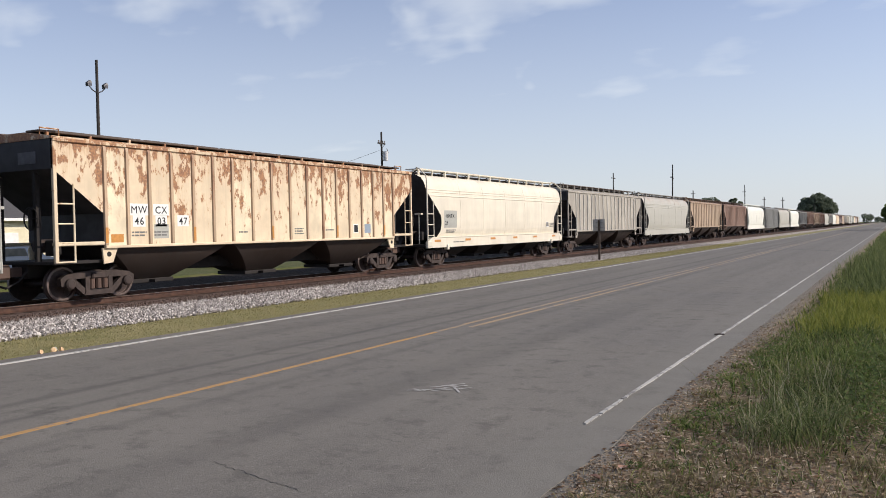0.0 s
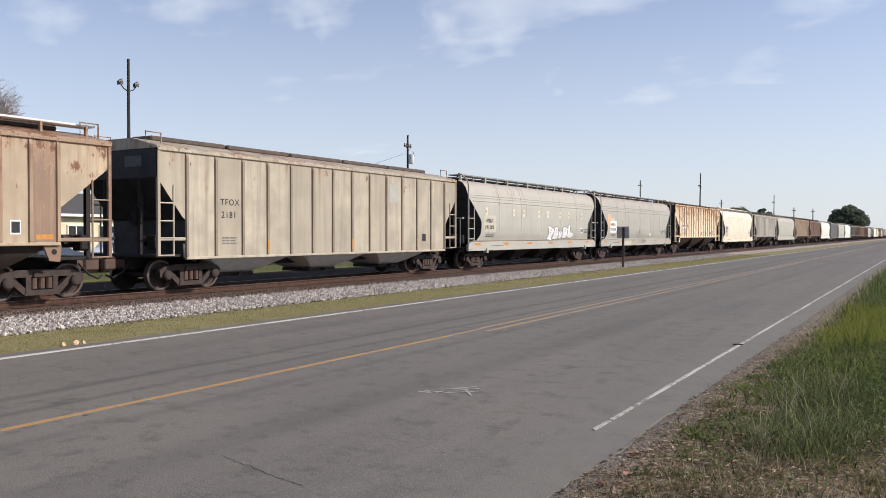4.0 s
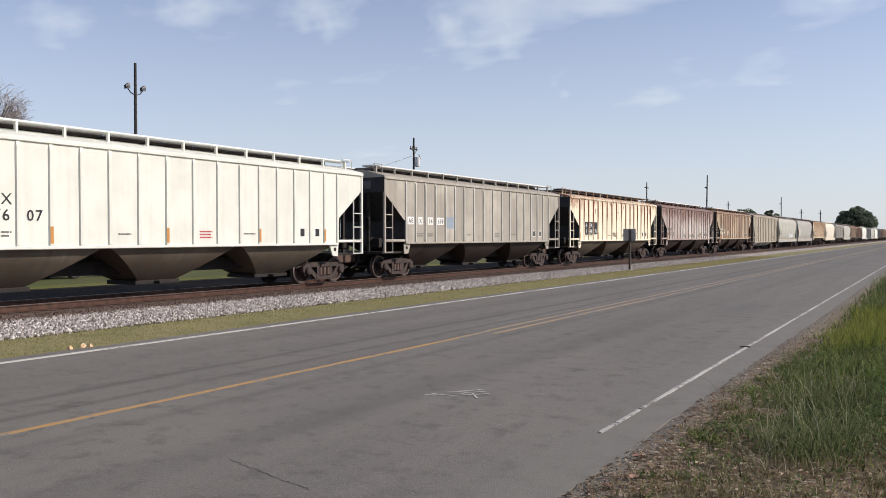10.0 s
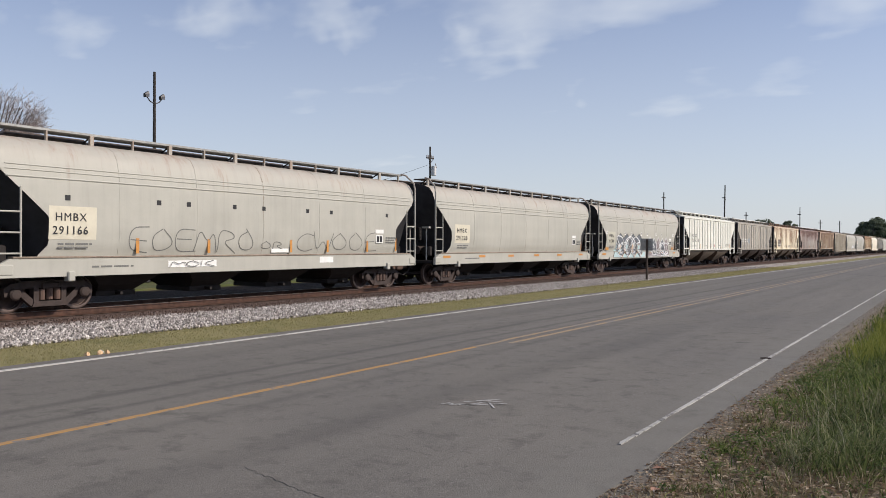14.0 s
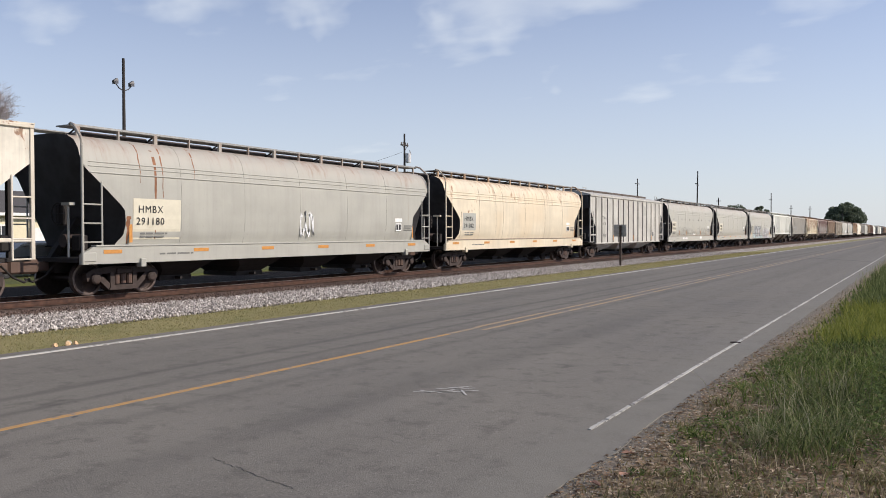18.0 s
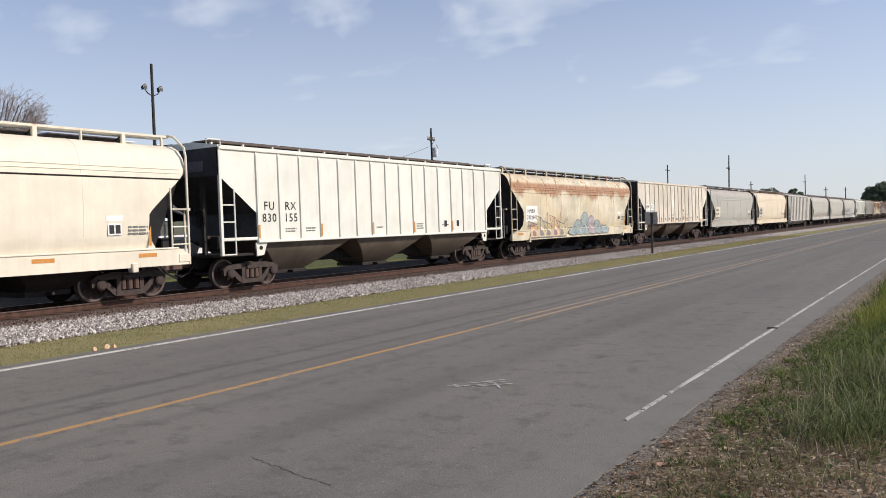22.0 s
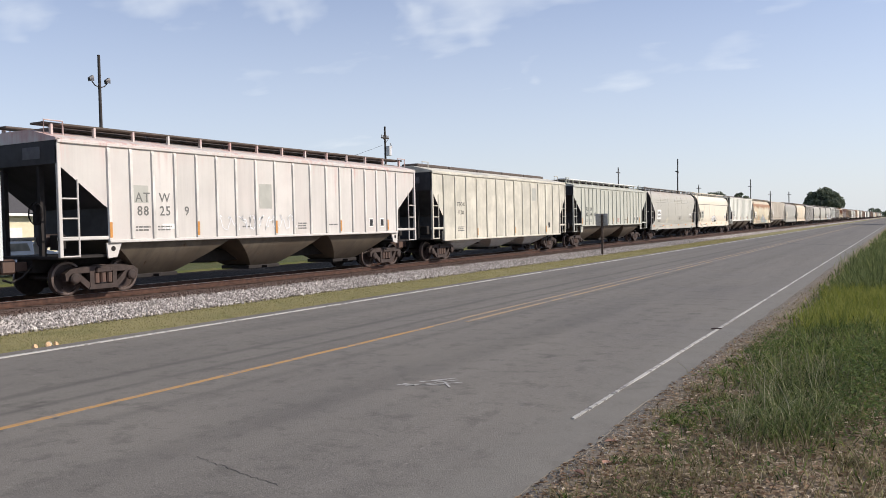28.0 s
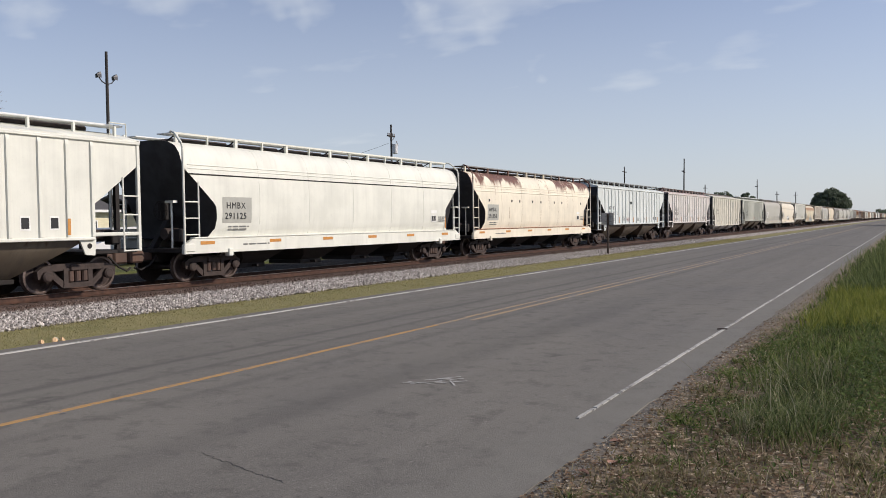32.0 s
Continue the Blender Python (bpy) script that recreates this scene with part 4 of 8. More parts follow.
# posts that have weathered apart from the sheets between them; tfox_pale's are darkened for shade
POST_PAINTS = {
    "white_rust": car_paint("rusted_post_paint", (0.50, 0.36, 0.24), 0.62, 0.2, (0.25, 0.115, 0.06), (0.12, 0.055, 0.035), 0.4),
    "patched_rust": car_paint("brown_post_paint", (0.36, 0.26, 0.18), 0.62, 0.2, (0.21, 0.10, 0.055), (0.11, 0.055, 0.035), 0.4),
    "tfox_grey": car_paint("stained_post_paint", (0.26, 0.21, 0.16), 0.5, 0.2, (0.16, 0.09, 0.055), (0.10, 0.06, 0.04), 0.4),
    # shade on the ribs put into the post colour
    "tfox_pale": car_paint("shaded_post_paint", (0.20, 0.18, 0.16), 0.3, 0.2, (0.12, 0.075, 0.05), (0.08, 0.05, 0.035), 0.4),
    "cream_rust": car_paint("rust_topped_post_paint", (0.74, 0.65, 0.48), 0.45, 0.75, (0.30, 0.115, 0.05), (0.15, 0.06, 0.035), 0.2, steep=1.3),
    "aex_grey": car_paint("pale_post_paint", (0.50, 0.48, 0.425), 0.1, 0.1, RUSTY, (0.12, 0.06, 0.04), 0.3),
    "pink": car_paint("white_post_paint", (0.62, 0.60, 0.56), 0.12, 0.3, (0.48, 0.32, 0.28), (0.4, 0.25, 0.22), 0.2),
}
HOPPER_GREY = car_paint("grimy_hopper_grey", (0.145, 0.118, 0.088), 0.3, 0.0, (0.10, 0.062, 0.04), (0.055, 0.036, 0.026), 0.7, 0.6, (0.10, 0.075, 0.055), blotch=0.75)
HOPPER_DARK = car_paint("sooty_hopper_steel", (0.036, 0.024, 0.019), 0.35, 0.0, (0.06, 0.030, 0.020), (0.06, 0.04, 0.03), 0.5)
WALK_WHITE, WALK_DARK, WALK_MID = HATCH_WHITE, plain("walkway_rusty_dark", (0.10, 0.075, 0.06), 0.7, 0, 0.4, 6), GALVANISED

# place of each car's middle at the start, kind, paint, walkway, hoppers, label
#   kinds: R ribbed, T taller, W taller with wider panels, S smooth, D ribbed and deep-sided
CARS = [
    (0, "T", 21.29, "white_rust", "dark", "dark", "rust-streaked white covered hopper car with outside posts"),
    (1, "S", 3.13, "grey", "dark", "", "grey smooth-sided covered hopper car with rusty roof"),
    (2, "S", -14.53, "grey_pale", "mid", "", "pale grey smooth-sided hopper car with graffiti"),
    (3, "D", -32.17, "tfox_grey", "dark", "", "grimy grey-beige deep-sided ribbed hopper car"),
    (4, "R", -50.35, "patched_rust", "white", "dark", "patchy brown and cream rusted ribbed hopper car"),
    (5, "R", -68.73, "oxide", "white", "dark", "faded oxide-red ribbed covered hopper car"),
    (6, "R", -87.1, "cream_rust", "dark", "grey", "cream ribbed hopper car with rust runs"),
    (7, "R", -105.65, "aex_grey", "white", "dark", "dirty warm grey ribbed covered hopper car"),
    (8, "R", -124.0, "white", "white", "grey", "clean off-white ribbed covered hopper car"),
    (9, "S", -142.11, "grey_pale", "dark", "", "pale grey smooth hopper car with large graffiti"),
    (10, "S", -160.05, "grey_pale", "dark", "", "pale grey smooth-sided hopper car with yellowish stains"),
    (11, "S", -178.1, "grey_pale", "mid", "", "pale grey smooth hopper car with scribbled graffiti"),
    (12, "D", -196.28, "tfox_pale", "dark", "", "grey deep-sided ribbed hopper car"),
    (13, "S", -214.2, "tan", "dark", "", "tan-stained cream smooth-sided hopper car"),
    (14, "S", -232.17, "grey", "mid", "", "grey smooth hopper car with rust streaks at one end"),
    (17, "W", -285.97, "white", "dark", "grey", "off-white ribbed covered hopper car with dark walkway"),
    (15, "W", -250.2, "mwcx_white", "none", "grey", "patched off-white ribbed covered hopper car"),
    (16, "S", -268.22, "orange_rust", "dark", "", "orange-rusted beige smooth hopper car with graffiti"),
    (18, "S", -303.9, "cream", "white", "", "cream smooth hopper car with sprayed word"),
    (19, "S", -321.78, "grey_pale", "dark", "", "pale grey smooth-sided hopper car with small tag"),
    (20, "R", -339.98, "pale_green", "white", "grey", "pale green-grey ribbed covered hopper car"),
    (21, "D", -358.1, "tfox_cream", "white", "", "pale beige deep-sided ribbed hopper car"),
    (22, "R", -376.27, "pink", "dark", "grey", "pink-faded white ribbed covered hopper car"),
    (23, "R", -394.72, "white_cool", "mid", "grey", "clean cool-white ribbed covered hopper car"),
    (24, "S", -412.97, "roof_rust", "dark", "", "cream smooth hopper car with dark rusted roof"),
    (25, "S", -430.96, "white", "white", "", "clean white smooth-sided covered hopper car"),
    (26, "R", -449.25, "white", "white", "grey", "off-white ribbed covered hopper car"),
    (27, "R", -467.6, "aex_grey", "white", "dark", "dirty grey ribbed covered hopper car"),
    (-1, "S", 39.37, "cream", "white", "", "cream smooth-sided covered hopper car"),
    (-2, "R", 57.37, "aex_grey", "dark", "dark", "grey ribbed hopper car with dark ends"),
    (-3, "S", 75.2, "grey_pale", "mid", "", "pale grey smooth-sided hopper car"),
    (-4, "R", 92.75, "tan_rust", "dark", "dark", "tan rusted ribbed hopper car"),
    (-5, "R", 111.2, "brown", "dark", "dark", "brown rusted ribbed hopper car"),
    (-6, "S", 129.3, "white", "white", "", "white smooth-sided hopper car"),
    (-7, "D", 147.3, "dark_grey", "dark", "", "dark grey deep-sided ribbed hopper car"),
    (-8, "S", 165.2, "grey_pale", "mid", "", "pale grey smooth-sided hopper car"),
    (-9, "S", 183.1, "white", "white", "", "white smooth-sided hopper car"),
    (-10, "R", 201.3, "dark_grey", "dark", "dark", "dark grey ribbed hopper car"),
    (-11, "R", 219.6, "brown", "dark", "dark", "brown rusted ribbed hopper car"),
    (-12, "R", 237.9, "tan_rust", "dark", "dark", "tan rusted ribbed hopper car"),
    (-13, "R", 256.2, "brown", "dark", "dark", "brown rusted ribbed hopper car"),
]
far_kinds = "SRSSRSRRSSRSSRS"
far_paints = ("grey_pale", "tan_rust", "white", "cream", "oxide", "grey", "aex_grey", "white_rust")
for j in range(15):
    CARS.append((-14 - j, far_kinds[j], 274.4 + 18.1 * j, far_paints[(j * 5) % 8], "mid", "dark", "weathered covered hopper car far along the train"))

TRAIN = {}
FIRST = {}


def paint_car(car, paint, walkway, hopper):
    if walkway == "none":
        for o in list(car.children):
            if o.name.split(".")[0] in ("running_board", "walkway_bracket", "roof_hatch", "grab_iron"):
                bpy.data.objects.remove(o)
        walkway = "white"
    board = {"dark": WALK_DARK, "white": WALK_WHITE, "mid": WALK_MID}[walkway]
    for o in car.children_recursive:
        base = o.name.split(".")[0]
        m = None
        if base in WALKS:
            m = WALK_DARK if base == "roof_hatch" else board
            if base == "walkway_bracket" or base == "walkway_rail":
                m = PAINTS[paint] if base == "walkway_bracket" or walkway == "white" else WALK_MID
        elif base == "side_post" and paint in POST_PAINTS:
            m = POST_PAINTS[paint]
        elif base in PAINTED:
            m = PAINTS[paint]
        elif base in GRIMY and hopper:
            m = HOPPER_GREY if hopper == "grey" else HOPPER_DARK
        if m:
            o.material_slots[0].link = "OBJECT"
            o.material_slots[0].material = m


for number, kind, middle, paint, walkway, hopper, label in CARS:
    spot = pose(TRACK_X, middle, RAIL_Z)
    near = number > -9
    if (kind, near) not in FIRST:
        car = build_smooth(near) if kind == "S" else build_ribbed(kind, near)
        car.matrix_basis = spot
        FIRST[kind, near] = car
    else:
        car = copy_thing(FIRST[kind, near], spot)
        for o in car.children_recursive:
            if o.name.startswith("wheelset"):
                WHEELSETS[0 if o.location.y < 0 else 1].append(o)
    tagged(car, label, "hopper car", "cars of the freight train")
    paint_car(car, paint, walkway, hopper)
    TRAIN[number] = (car, middle, kind)

# ---- ground, road and track ----
def grass_material(name, a, b, c, scale=1.0):
    n = Nodes(name, 0.85, 0, 0.2)
    p = n.world_place()
    big = n.noise(0.05 * scale, 5, 0.6, p)
    mid = n.noise(0.7 * scale, 6, 0.65, p)
    fine = n.noise(22 * scale, 4, 0.7, p)
    col = n.mix(n.span(big, 0.35, 0.65), a, b)
    col = n.mix(n.span(mid, 0.45, 0.7), col, c)
    col = n.mix(n.span(fine, 0.35, 0.7, 0.0, 0.6), col, tuple(v * 0.45 for v in a))
    n.bump(fine, 0.7, 0.04)
    return n.done(col)


FIELD = grass_material("field_grass", (0.075, 0.088, 0.026), (0.10, 0.108, 0.034), (0.125, 0.115, 0.05))
STRIP = grass_material("dry_verge_grass", (0.24, 0.215, 0.095), (0.29, 0.255, 0.12), (0.18, 0.18, 0.068), 1.6)


def asphalt_material():
    n = Nodes("worn_asphalt", 0.85, 0, 0.25)
    p = n.world_place()
    x, y = n.xyz(p)["X"], n.xyz(p)["Y"]
    long = n.place((1.4, 0.06, 1), p)
    grit = n.noise(90, 3, 0.8, p)
    stone = n.voronoi(70, p)
    cloud = n.noise(0.35, 6, 0.6, p)
    lane = n.noise(1.0, 5, 0.6, long)
    col = n.mix(n.span(cloud, 0.3, 0.7), (0.101, 0.093, 0.083), (0.144, 0.134, 0.118))
    col = n.mix(n.span(lane, 0.35, 0.7, 0, 0.55), col, (0.172, 0.159, 0.140))
    col = n.mix(n.span(grit, 0.4, 0.75, 0, 0.5), col, (0.232, 0.216, 0.191))
    blot = n.noise(3.2, 6, 0.68, p)
    col = n.mix(n.span(blot, 0.5, 0.66, 0, 0.55), col, (0.082, 0.076, 0.067))
    col = n.mix(n.span(n.noise(7, 5, 0.7, n.place((1, 0.5, 1), p)), 0.56, 0.72, 0, 0.4), col, (0.206, 0.192, 0.168))
    speck = n.noise(38, 3, 0.7, p)
    col = n.mix(n.span(speck, 0.58, 0.72, 0, 0.65), col, (0.258, 0.246, 0.218))
    col = n.mix(n.span(speck, 0.42, 0.3, 0, 0.6), col, (0.060, 0.056, 0.050))
    col = n.mix(n.span(stone, 0.0, 0.35, 0.35, 0), col, (0.065, 0.060, 0.055))
    pale = n.math("MULTIPLY", n.span(x, -3.3, -2.2), n.span(n.noise(2.2, 5, 0.6, p), 0.3, 0.6, 0.2, 0.7))
    col = n.mix(pale, col, (0.172, 0.164, 0.144))
    # tyre-darkened joints, soft-edged and patchy
    for at, wide, deep in ((-8.12, 0.16, 0.6), (-7.42, 0.13, 0.5), (-6.3, 0.16, 0.3), (-4.9, 0.55, 0.22), (-9.6, 0.5, 0.18)):
        off = n.math("ABSOLUTE", n.math("ADD", n.math("ADD", x, n.math("MULTIPLY", n.math("SUBTRACT", n.noise(0.5, 2, 0.5, p), 0.5), 0.12)), -at))
        col = n.mix(n.math("MULTIPLY", n.span(off, wide, 0.0, 0, deep), n.span(n.noise(1.6, 5, 0.65, n.place((1, 0.35, 1), p)), 0.25, 0.6, 0.35, 1)), col, (0.062, 0.058, 0.054))
    # tar stains dropped along the lanes
    spots = n.span(n.noise(1.1, 5, 0.62, n.place((1, 0.8, 1), p)), 0.64, 0.74, 0, 0.5)
    col = n.mix(spots, col, (0.052, 0.049, 0.044))
    n.bump(n.math("ADD", grit, n.math("MULTIPLY", stone, 0.6)), 0.45, 0.006)
    return n.done(col, n.span(cloud, 0.3, 0.7, 0.75, 0.92))


ASPHALT = asphalt_material()


def line_material(name, color, wear):
    n = Nodes(name, 0.7, 0, 0.3)
    p = n.world_place()
    f = n.noise(9, 6, 0.7, p)
    g = n.noise(0.7, 4, 0.6, p)
    worn = n.span(n.math("ADD", f, n.math("MULTIPLY", g, 0.7)), 0.98 - wear, 1.12 - wear)
    return n.done(n.mix(worn, color, (0.165, 0.157, 0.15)))


WHITE_LINE = line_material("worn_white_line", (0.43, 0.415, 0.39), 0.14)
WORN_LINE = line_material("flaking_white_line", (0.38, 0.37, 0.345), 0.2)
YELLOW_LINE = line_material("worn_yellow_line", (0.36, 0.21, 0.08), 0.11)
FAINT_YELLOW = line_material("faded_yellow_line", (0.30, 0.21, 0.12), 0.19)


def ground_sheet():
    xs = [-3000, -1200, -500, -200, -90, -45, -32, -28.4, -28.2, -24, -22.5, -17.2, -16.6, -15.5, -14.1, -13.4, -12.6, -11.5, -2.3, -1.9, -1.2, -0.3, 1, 2.5, 4, 6, 9, 14, 25, 60, 200, 600, 1500, 3000]
    ys = [-600, -200, -80, -40, -20, -10] + [i * 2.0 for i in range(-4, 31)] + [70, 85, 100, 130, 170, 220, 300, 400, 600, 900, 1400, 2200, 3500]
    v, f = [], []
    for y in ys:
        for x in xs:
            z = -0.1
            if -2.4 < x < 26 and y < 200:
                z = -0.3
            if -14.0 < x < -2.0:
                z = -0.3
            if -28.3 < x < -14:
                z = -0.3
            v.append((x, y, z))
    m = len(xs)
    for j in range(len(ys) - 1):
        f += [(j * m + i, j * m + i + 1, (j + 1) * m + i + 1, (j + 1) * m + i) for i in range(m - 1)]
    return Shape().add(v, f)


structure("ground", ground_sheet(), FIELD, "flat green field grass reaching the horizon", True)

ROAD_L, ROAD_R = -11.3, -2.08


def road_edge(y, side):
    w = 0.05 * noise.noise((y * 0.9, side * 7.0, 1)) + 0.04 * noise.noise((y * 3.1, side * 3.0, 4))
    return (ROAD_R if side > 0 else ROAD_L) + w


def road_shape():
    ys = [-60, -30, -15] + [i * 0.4 for i in range(-25, 150)] + [60 + i * 4 for i in range(35)] + [210, 260, 340, 480, 700, 1100, 1800, 3000]
    v, f = [], []
    for y in ys:
        bend = 0.0
        l, r = road_edge(y, -1) + bend, road_edge(y, 1) + bend
        v += [(l - 0.03, y, -0.14), (l, y, -0.012), (-6.8, y, 0.004), (r, y, -0.01), (r + 0.03, y, -0.14)]
    for j in range(len(ys) - 1):
        f += [(j * 5 + i, j * 5 + i + 1, j * 5 + i + 6, j * 5 + i + 5) for i in range(4)]
    return Shape().add(v, f)


structure("road", road_shape(), ASPHALT, "worn grey asphalt two-lane road", True)


def stripe(name, x, w, y0, y1, mat, label, z=0.004, step=0.8, seed=1, fray=0.0):
    rnd = random.Random(seed)
    s = Shape()
    y = y0
    while y < y1:
        far = step if y < 70 else 12.0
        q = min(y1, y + far)
        lost = fray * (1.5 - (y - y0) / (y1 - y0)) if fray else 0
        if rnd.random() >= lost:
            zz = [z + 0.004 - 0.0015 * abs(x + 6.8)] * 2
            ragged = 0.004 + 0.02 * fray
            a, b = x - w / 2 + rnd.uniform(-0.004, ragged), x + w / 2 + rnd.uniform(-ragged, 0.004)
            s.box(a, b, y, q, zz[0] - 0.02, zz[0])
        y = q
    return structure(name, s, mat, label)


stripe("road_line_edge_near", -2.48, 0.042, 8.4, 900, WHITE_LINE, "worn white edge line", seed=2, step=0.31)
stripe("road_line_edge_worn", -2.48, 0.036, 6.7, 8.4, WORN_LINE, "flaking end of the white edge line", seed=8, step=0.05, fray=0.07)
stripe("road_line_edge_far", -10.88, 0.085, -30, 900, WHITE_LINE, "white edge line beside the grass", seed=3)
stripe("road_line_centre", -6.86, 0.085, -30, 11.8, YELLOW_LINE, "worn yellow centre line", seed=4)
stripe("road_line_centre_a", -6.88, 0.08, 11.8, 12.9, FAINT_YELLOW, "faded stretch of the yellow centre line", seed=14)
stripe("road_line_centre_b", -6.93, 0.09, 12.9, 900, FAINT_YELLOW, "double yellow centre line", seed=5)
stripe("road_line_centre_c", -6.63, 0.09, 12.6, 900, FAINT_YELLOW, "double yellow centre line", seed=6)

# ---- track ----


def ballast_material(name, by_island):
    n = Nodes(name, 0.9, 0, 0.05)
    p = n.world_place()
    f = n.noise(30, 4, 0.6, p)
    r = n.island() if by_island else n.voronoi(11, p, "F1", "Color")
    if not by_island:
        r = n.xyz(r)["X"]
    col = n.ramp(r, [(0.0, (0.11, 0.098, 0.088)), (0.3, (0.26, 0.235, 0.215)), (0.62, (0.41, 0.375, 0.345)), (1.0, (0.66, 0.615, 0.57))])
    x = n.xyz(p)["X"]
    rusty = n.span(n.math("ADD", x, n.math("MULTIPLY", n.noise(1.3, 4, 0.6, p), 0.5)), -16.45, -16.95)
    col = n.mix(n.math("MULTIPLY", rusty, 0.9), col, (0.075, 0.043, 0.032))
    # the train's shade put into the stone colour beyond the near rail
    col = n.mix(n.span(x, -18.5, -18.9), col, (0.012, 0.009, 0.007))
    col = n.mix(n.span(f, 0.4, 0.7, 0, 0.35), col, (0.16, 0.14, 0.13))
    if not by_island:
        n.bump(n.voronoi(11, p), 0.9, 0.06)
    return n.done(col)


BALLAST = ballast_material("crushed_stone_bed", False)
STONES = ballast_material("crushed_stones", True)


def ballast_z(x):
    pts = [(-28.6, -0.2), (-27.2, -0.16), (-23.6, -0.1), (-22.3, -0.10), (-17.4, -0.09), (-16.6, -0.12), (-14.6, -0.07), (-13.6, -0.06), (-13.2, -0.09)]
    for (a, za), (b, zb) in zip(pts, pts[1:]):
        if a <= x <= b:
            return za + (zb - za) * (x - a) / (b - a)
    return -0.1


def bed():
    ys = [-80, -40] + [i * 3.0 for i in range(-6, 40)] + [130, 160, 200, 300, 500, 900, 1600, 3000]
    # reaches to -28.6 so the darkened bed covers the ground the train shades
    xs = [-28.6, -27.2, -23.6, -22.3, -17.4, -16.6, -15.6, -14.6, -13.7]
    v, f = [], []
    for y in ys:
        v += [(x + (0.15 * noise.noise((0, y * 0.4, 3)) if x > -14 else 0), y, ballast_z(x) - (0.05 if x > -14.2 else 0)) for x in xs]
    m = len(xs)
    for j in range(len(ys) - 1):
        f += [(j * m + i, j * m + i + 1, (j + 1) * m + i + 1, (j + 1) * m + i) for i in range(m - 1)]
    return Shape().add(v, f)


structure("ballast_bed", bed(), BALLAST, "grey crushed-stone ballast bed with shade painted under the train", True)


def stones(count, x0, x1, y0, y1, size, seed, top=ballast_z):
    rs = np.random.RandomState(seed)
    base = np.array([(1, 0, 0), (-1, 0, 0), (0, 1, 0), (0, -1, 0), (0, 0, 1), (0, 0, -1)], float)
    tri = np.array([(0, 2, 4), (2, 1, 4), (1, 3, 4), (3, 0, 4), (2, 0, 5), (1, 2, 5), (3, 1, 5), (0, 3, 5)])
    x, y = rs.uniform(x0, x1, count), y0 + (y1 - y0) * rs.uniform(0, 1, count) ** 1.5
    grow = size * rs.uniform(0.6, 1.35, (count, 1, 3))
    a = rs.uniform(0, 6.28, count)
    ca, sa = np.cos(a)[:, None], np.sin(a)[:, None]
    v = base[None] * grow * rs.uniform(0.6, 1.2, (count, 6, 1))
    tilt = rs.uniform(-0.7, 0.7, (count, 1))
    v = np.stack([v[..., 0], v[..., 1] * np.cos(tilt) - v[..., 2] * np.sin(tilt), v[..., 1] * np.sin(tilt) + v[..., 2] * np.cos(tilt)], -1)
    v = np.stack([v[..., 0] * ca - v[..., 1] * sa, v[..., 0] * sa + v[..., 1] * ca, v[..., 2]], -1)
    z = np.array([top(q) for q in x]) + rs.uniform(-0.01, 0.03, count)
    v = v + np.stack([x, y, z], 1)[:, None]
    f = tri[None] + (np.arange(count) * 6)[:, None, None]
    me = bpy.data.meshes.new("stones")
    me.from_pydata(v.reshape(-1, 3).tolist(), [], f.reshape(-1, 3).tolist())
    return me


def stuff(name, me, mat, label, category):
    me.materials.append(mat)
    return tagged(new(name, me), label, category, "", "stuff")


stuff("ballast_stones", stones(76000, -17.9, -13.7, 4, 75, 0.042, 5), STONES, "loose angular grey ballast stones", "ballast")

RAIL = Nodes("rusty_rail", 0.55, 0.4)
RAIL = RAIL.done(RAIL.mix(RAIL.span(RAIL.noise(6, 5, 0.6, RAIL.world_place()), 0.3, 0.7), (0.05, 0.026, 0.019), (0.105, 0.054, 0.037)))
RAIL_TOP = plain("polished_rail_head", (0.30, 0.27, 0.25), 0.5, 0.9, 0.15, 3)


def rail(x, name, label):
    s = Shape()
    prof = [(-0.07, -0.10), (0.07, -0.10), (0.07, -0.085), (0.012, -0.06), (0.012, 0.03), (0.036, 0.04), (0.036, 0.066), (-0.036, 0.066), (-0.036, 0.04), (-0.012, 0.03), (-0.012, -0.06), (-0.07, -0.085)]
    s.loft([[(x + a, y, z) for a, z in prof] for y in (-80, 0, 60, 200, 3000)])
    s.now = 1
    s.box(x - 0.03, x + 0.03, -80, 3000, 0.06, RAIL_Z)
    return structure(name, s, [RAIL, RAIL_TOP], label)


rail(TRACK_X + 0.755, "rail_near", "rusty steel rail with a polished head")
rail(TRACK_X - 0.755, "rail_far", "rusty steel rail with a polished head")
SLEEPER = Nodes("weathered_sleeper", 0.9)
SLEEPER = SLEEPER.done(SLEEPER.mix(SLEEPER.span(SLEEPER.noise(3, 5, 0.6, SLEEPER.place((1, 8, 4), chance=9.0)), 0.3, 0.7), (0.042, 0.027, 0.021), (0.095, 0.06, 0.046)))
bedding = thing("sleepers", "row of weathered timber sleepers under the rails", "sleepers", kind="structure")
tie = Shape().box(-1.3, 1.3, -0.115, 0.115, -0.17, 0.0, 0.012).mesh("sleeper", SLEEPER)
for j in range(190):
    part("sleeper", tie, None, bedding, at=(TRACK_X + 0.02 * math.sin(j * 2.3), -6 + j * 0.52, -0.085))

# ---- marks and repairs on the road ----
CHALK = plain("chalk_marking", (0.46, 0.45, 0.43), 0.9, 0, 0.3, 30)
s = Shape()
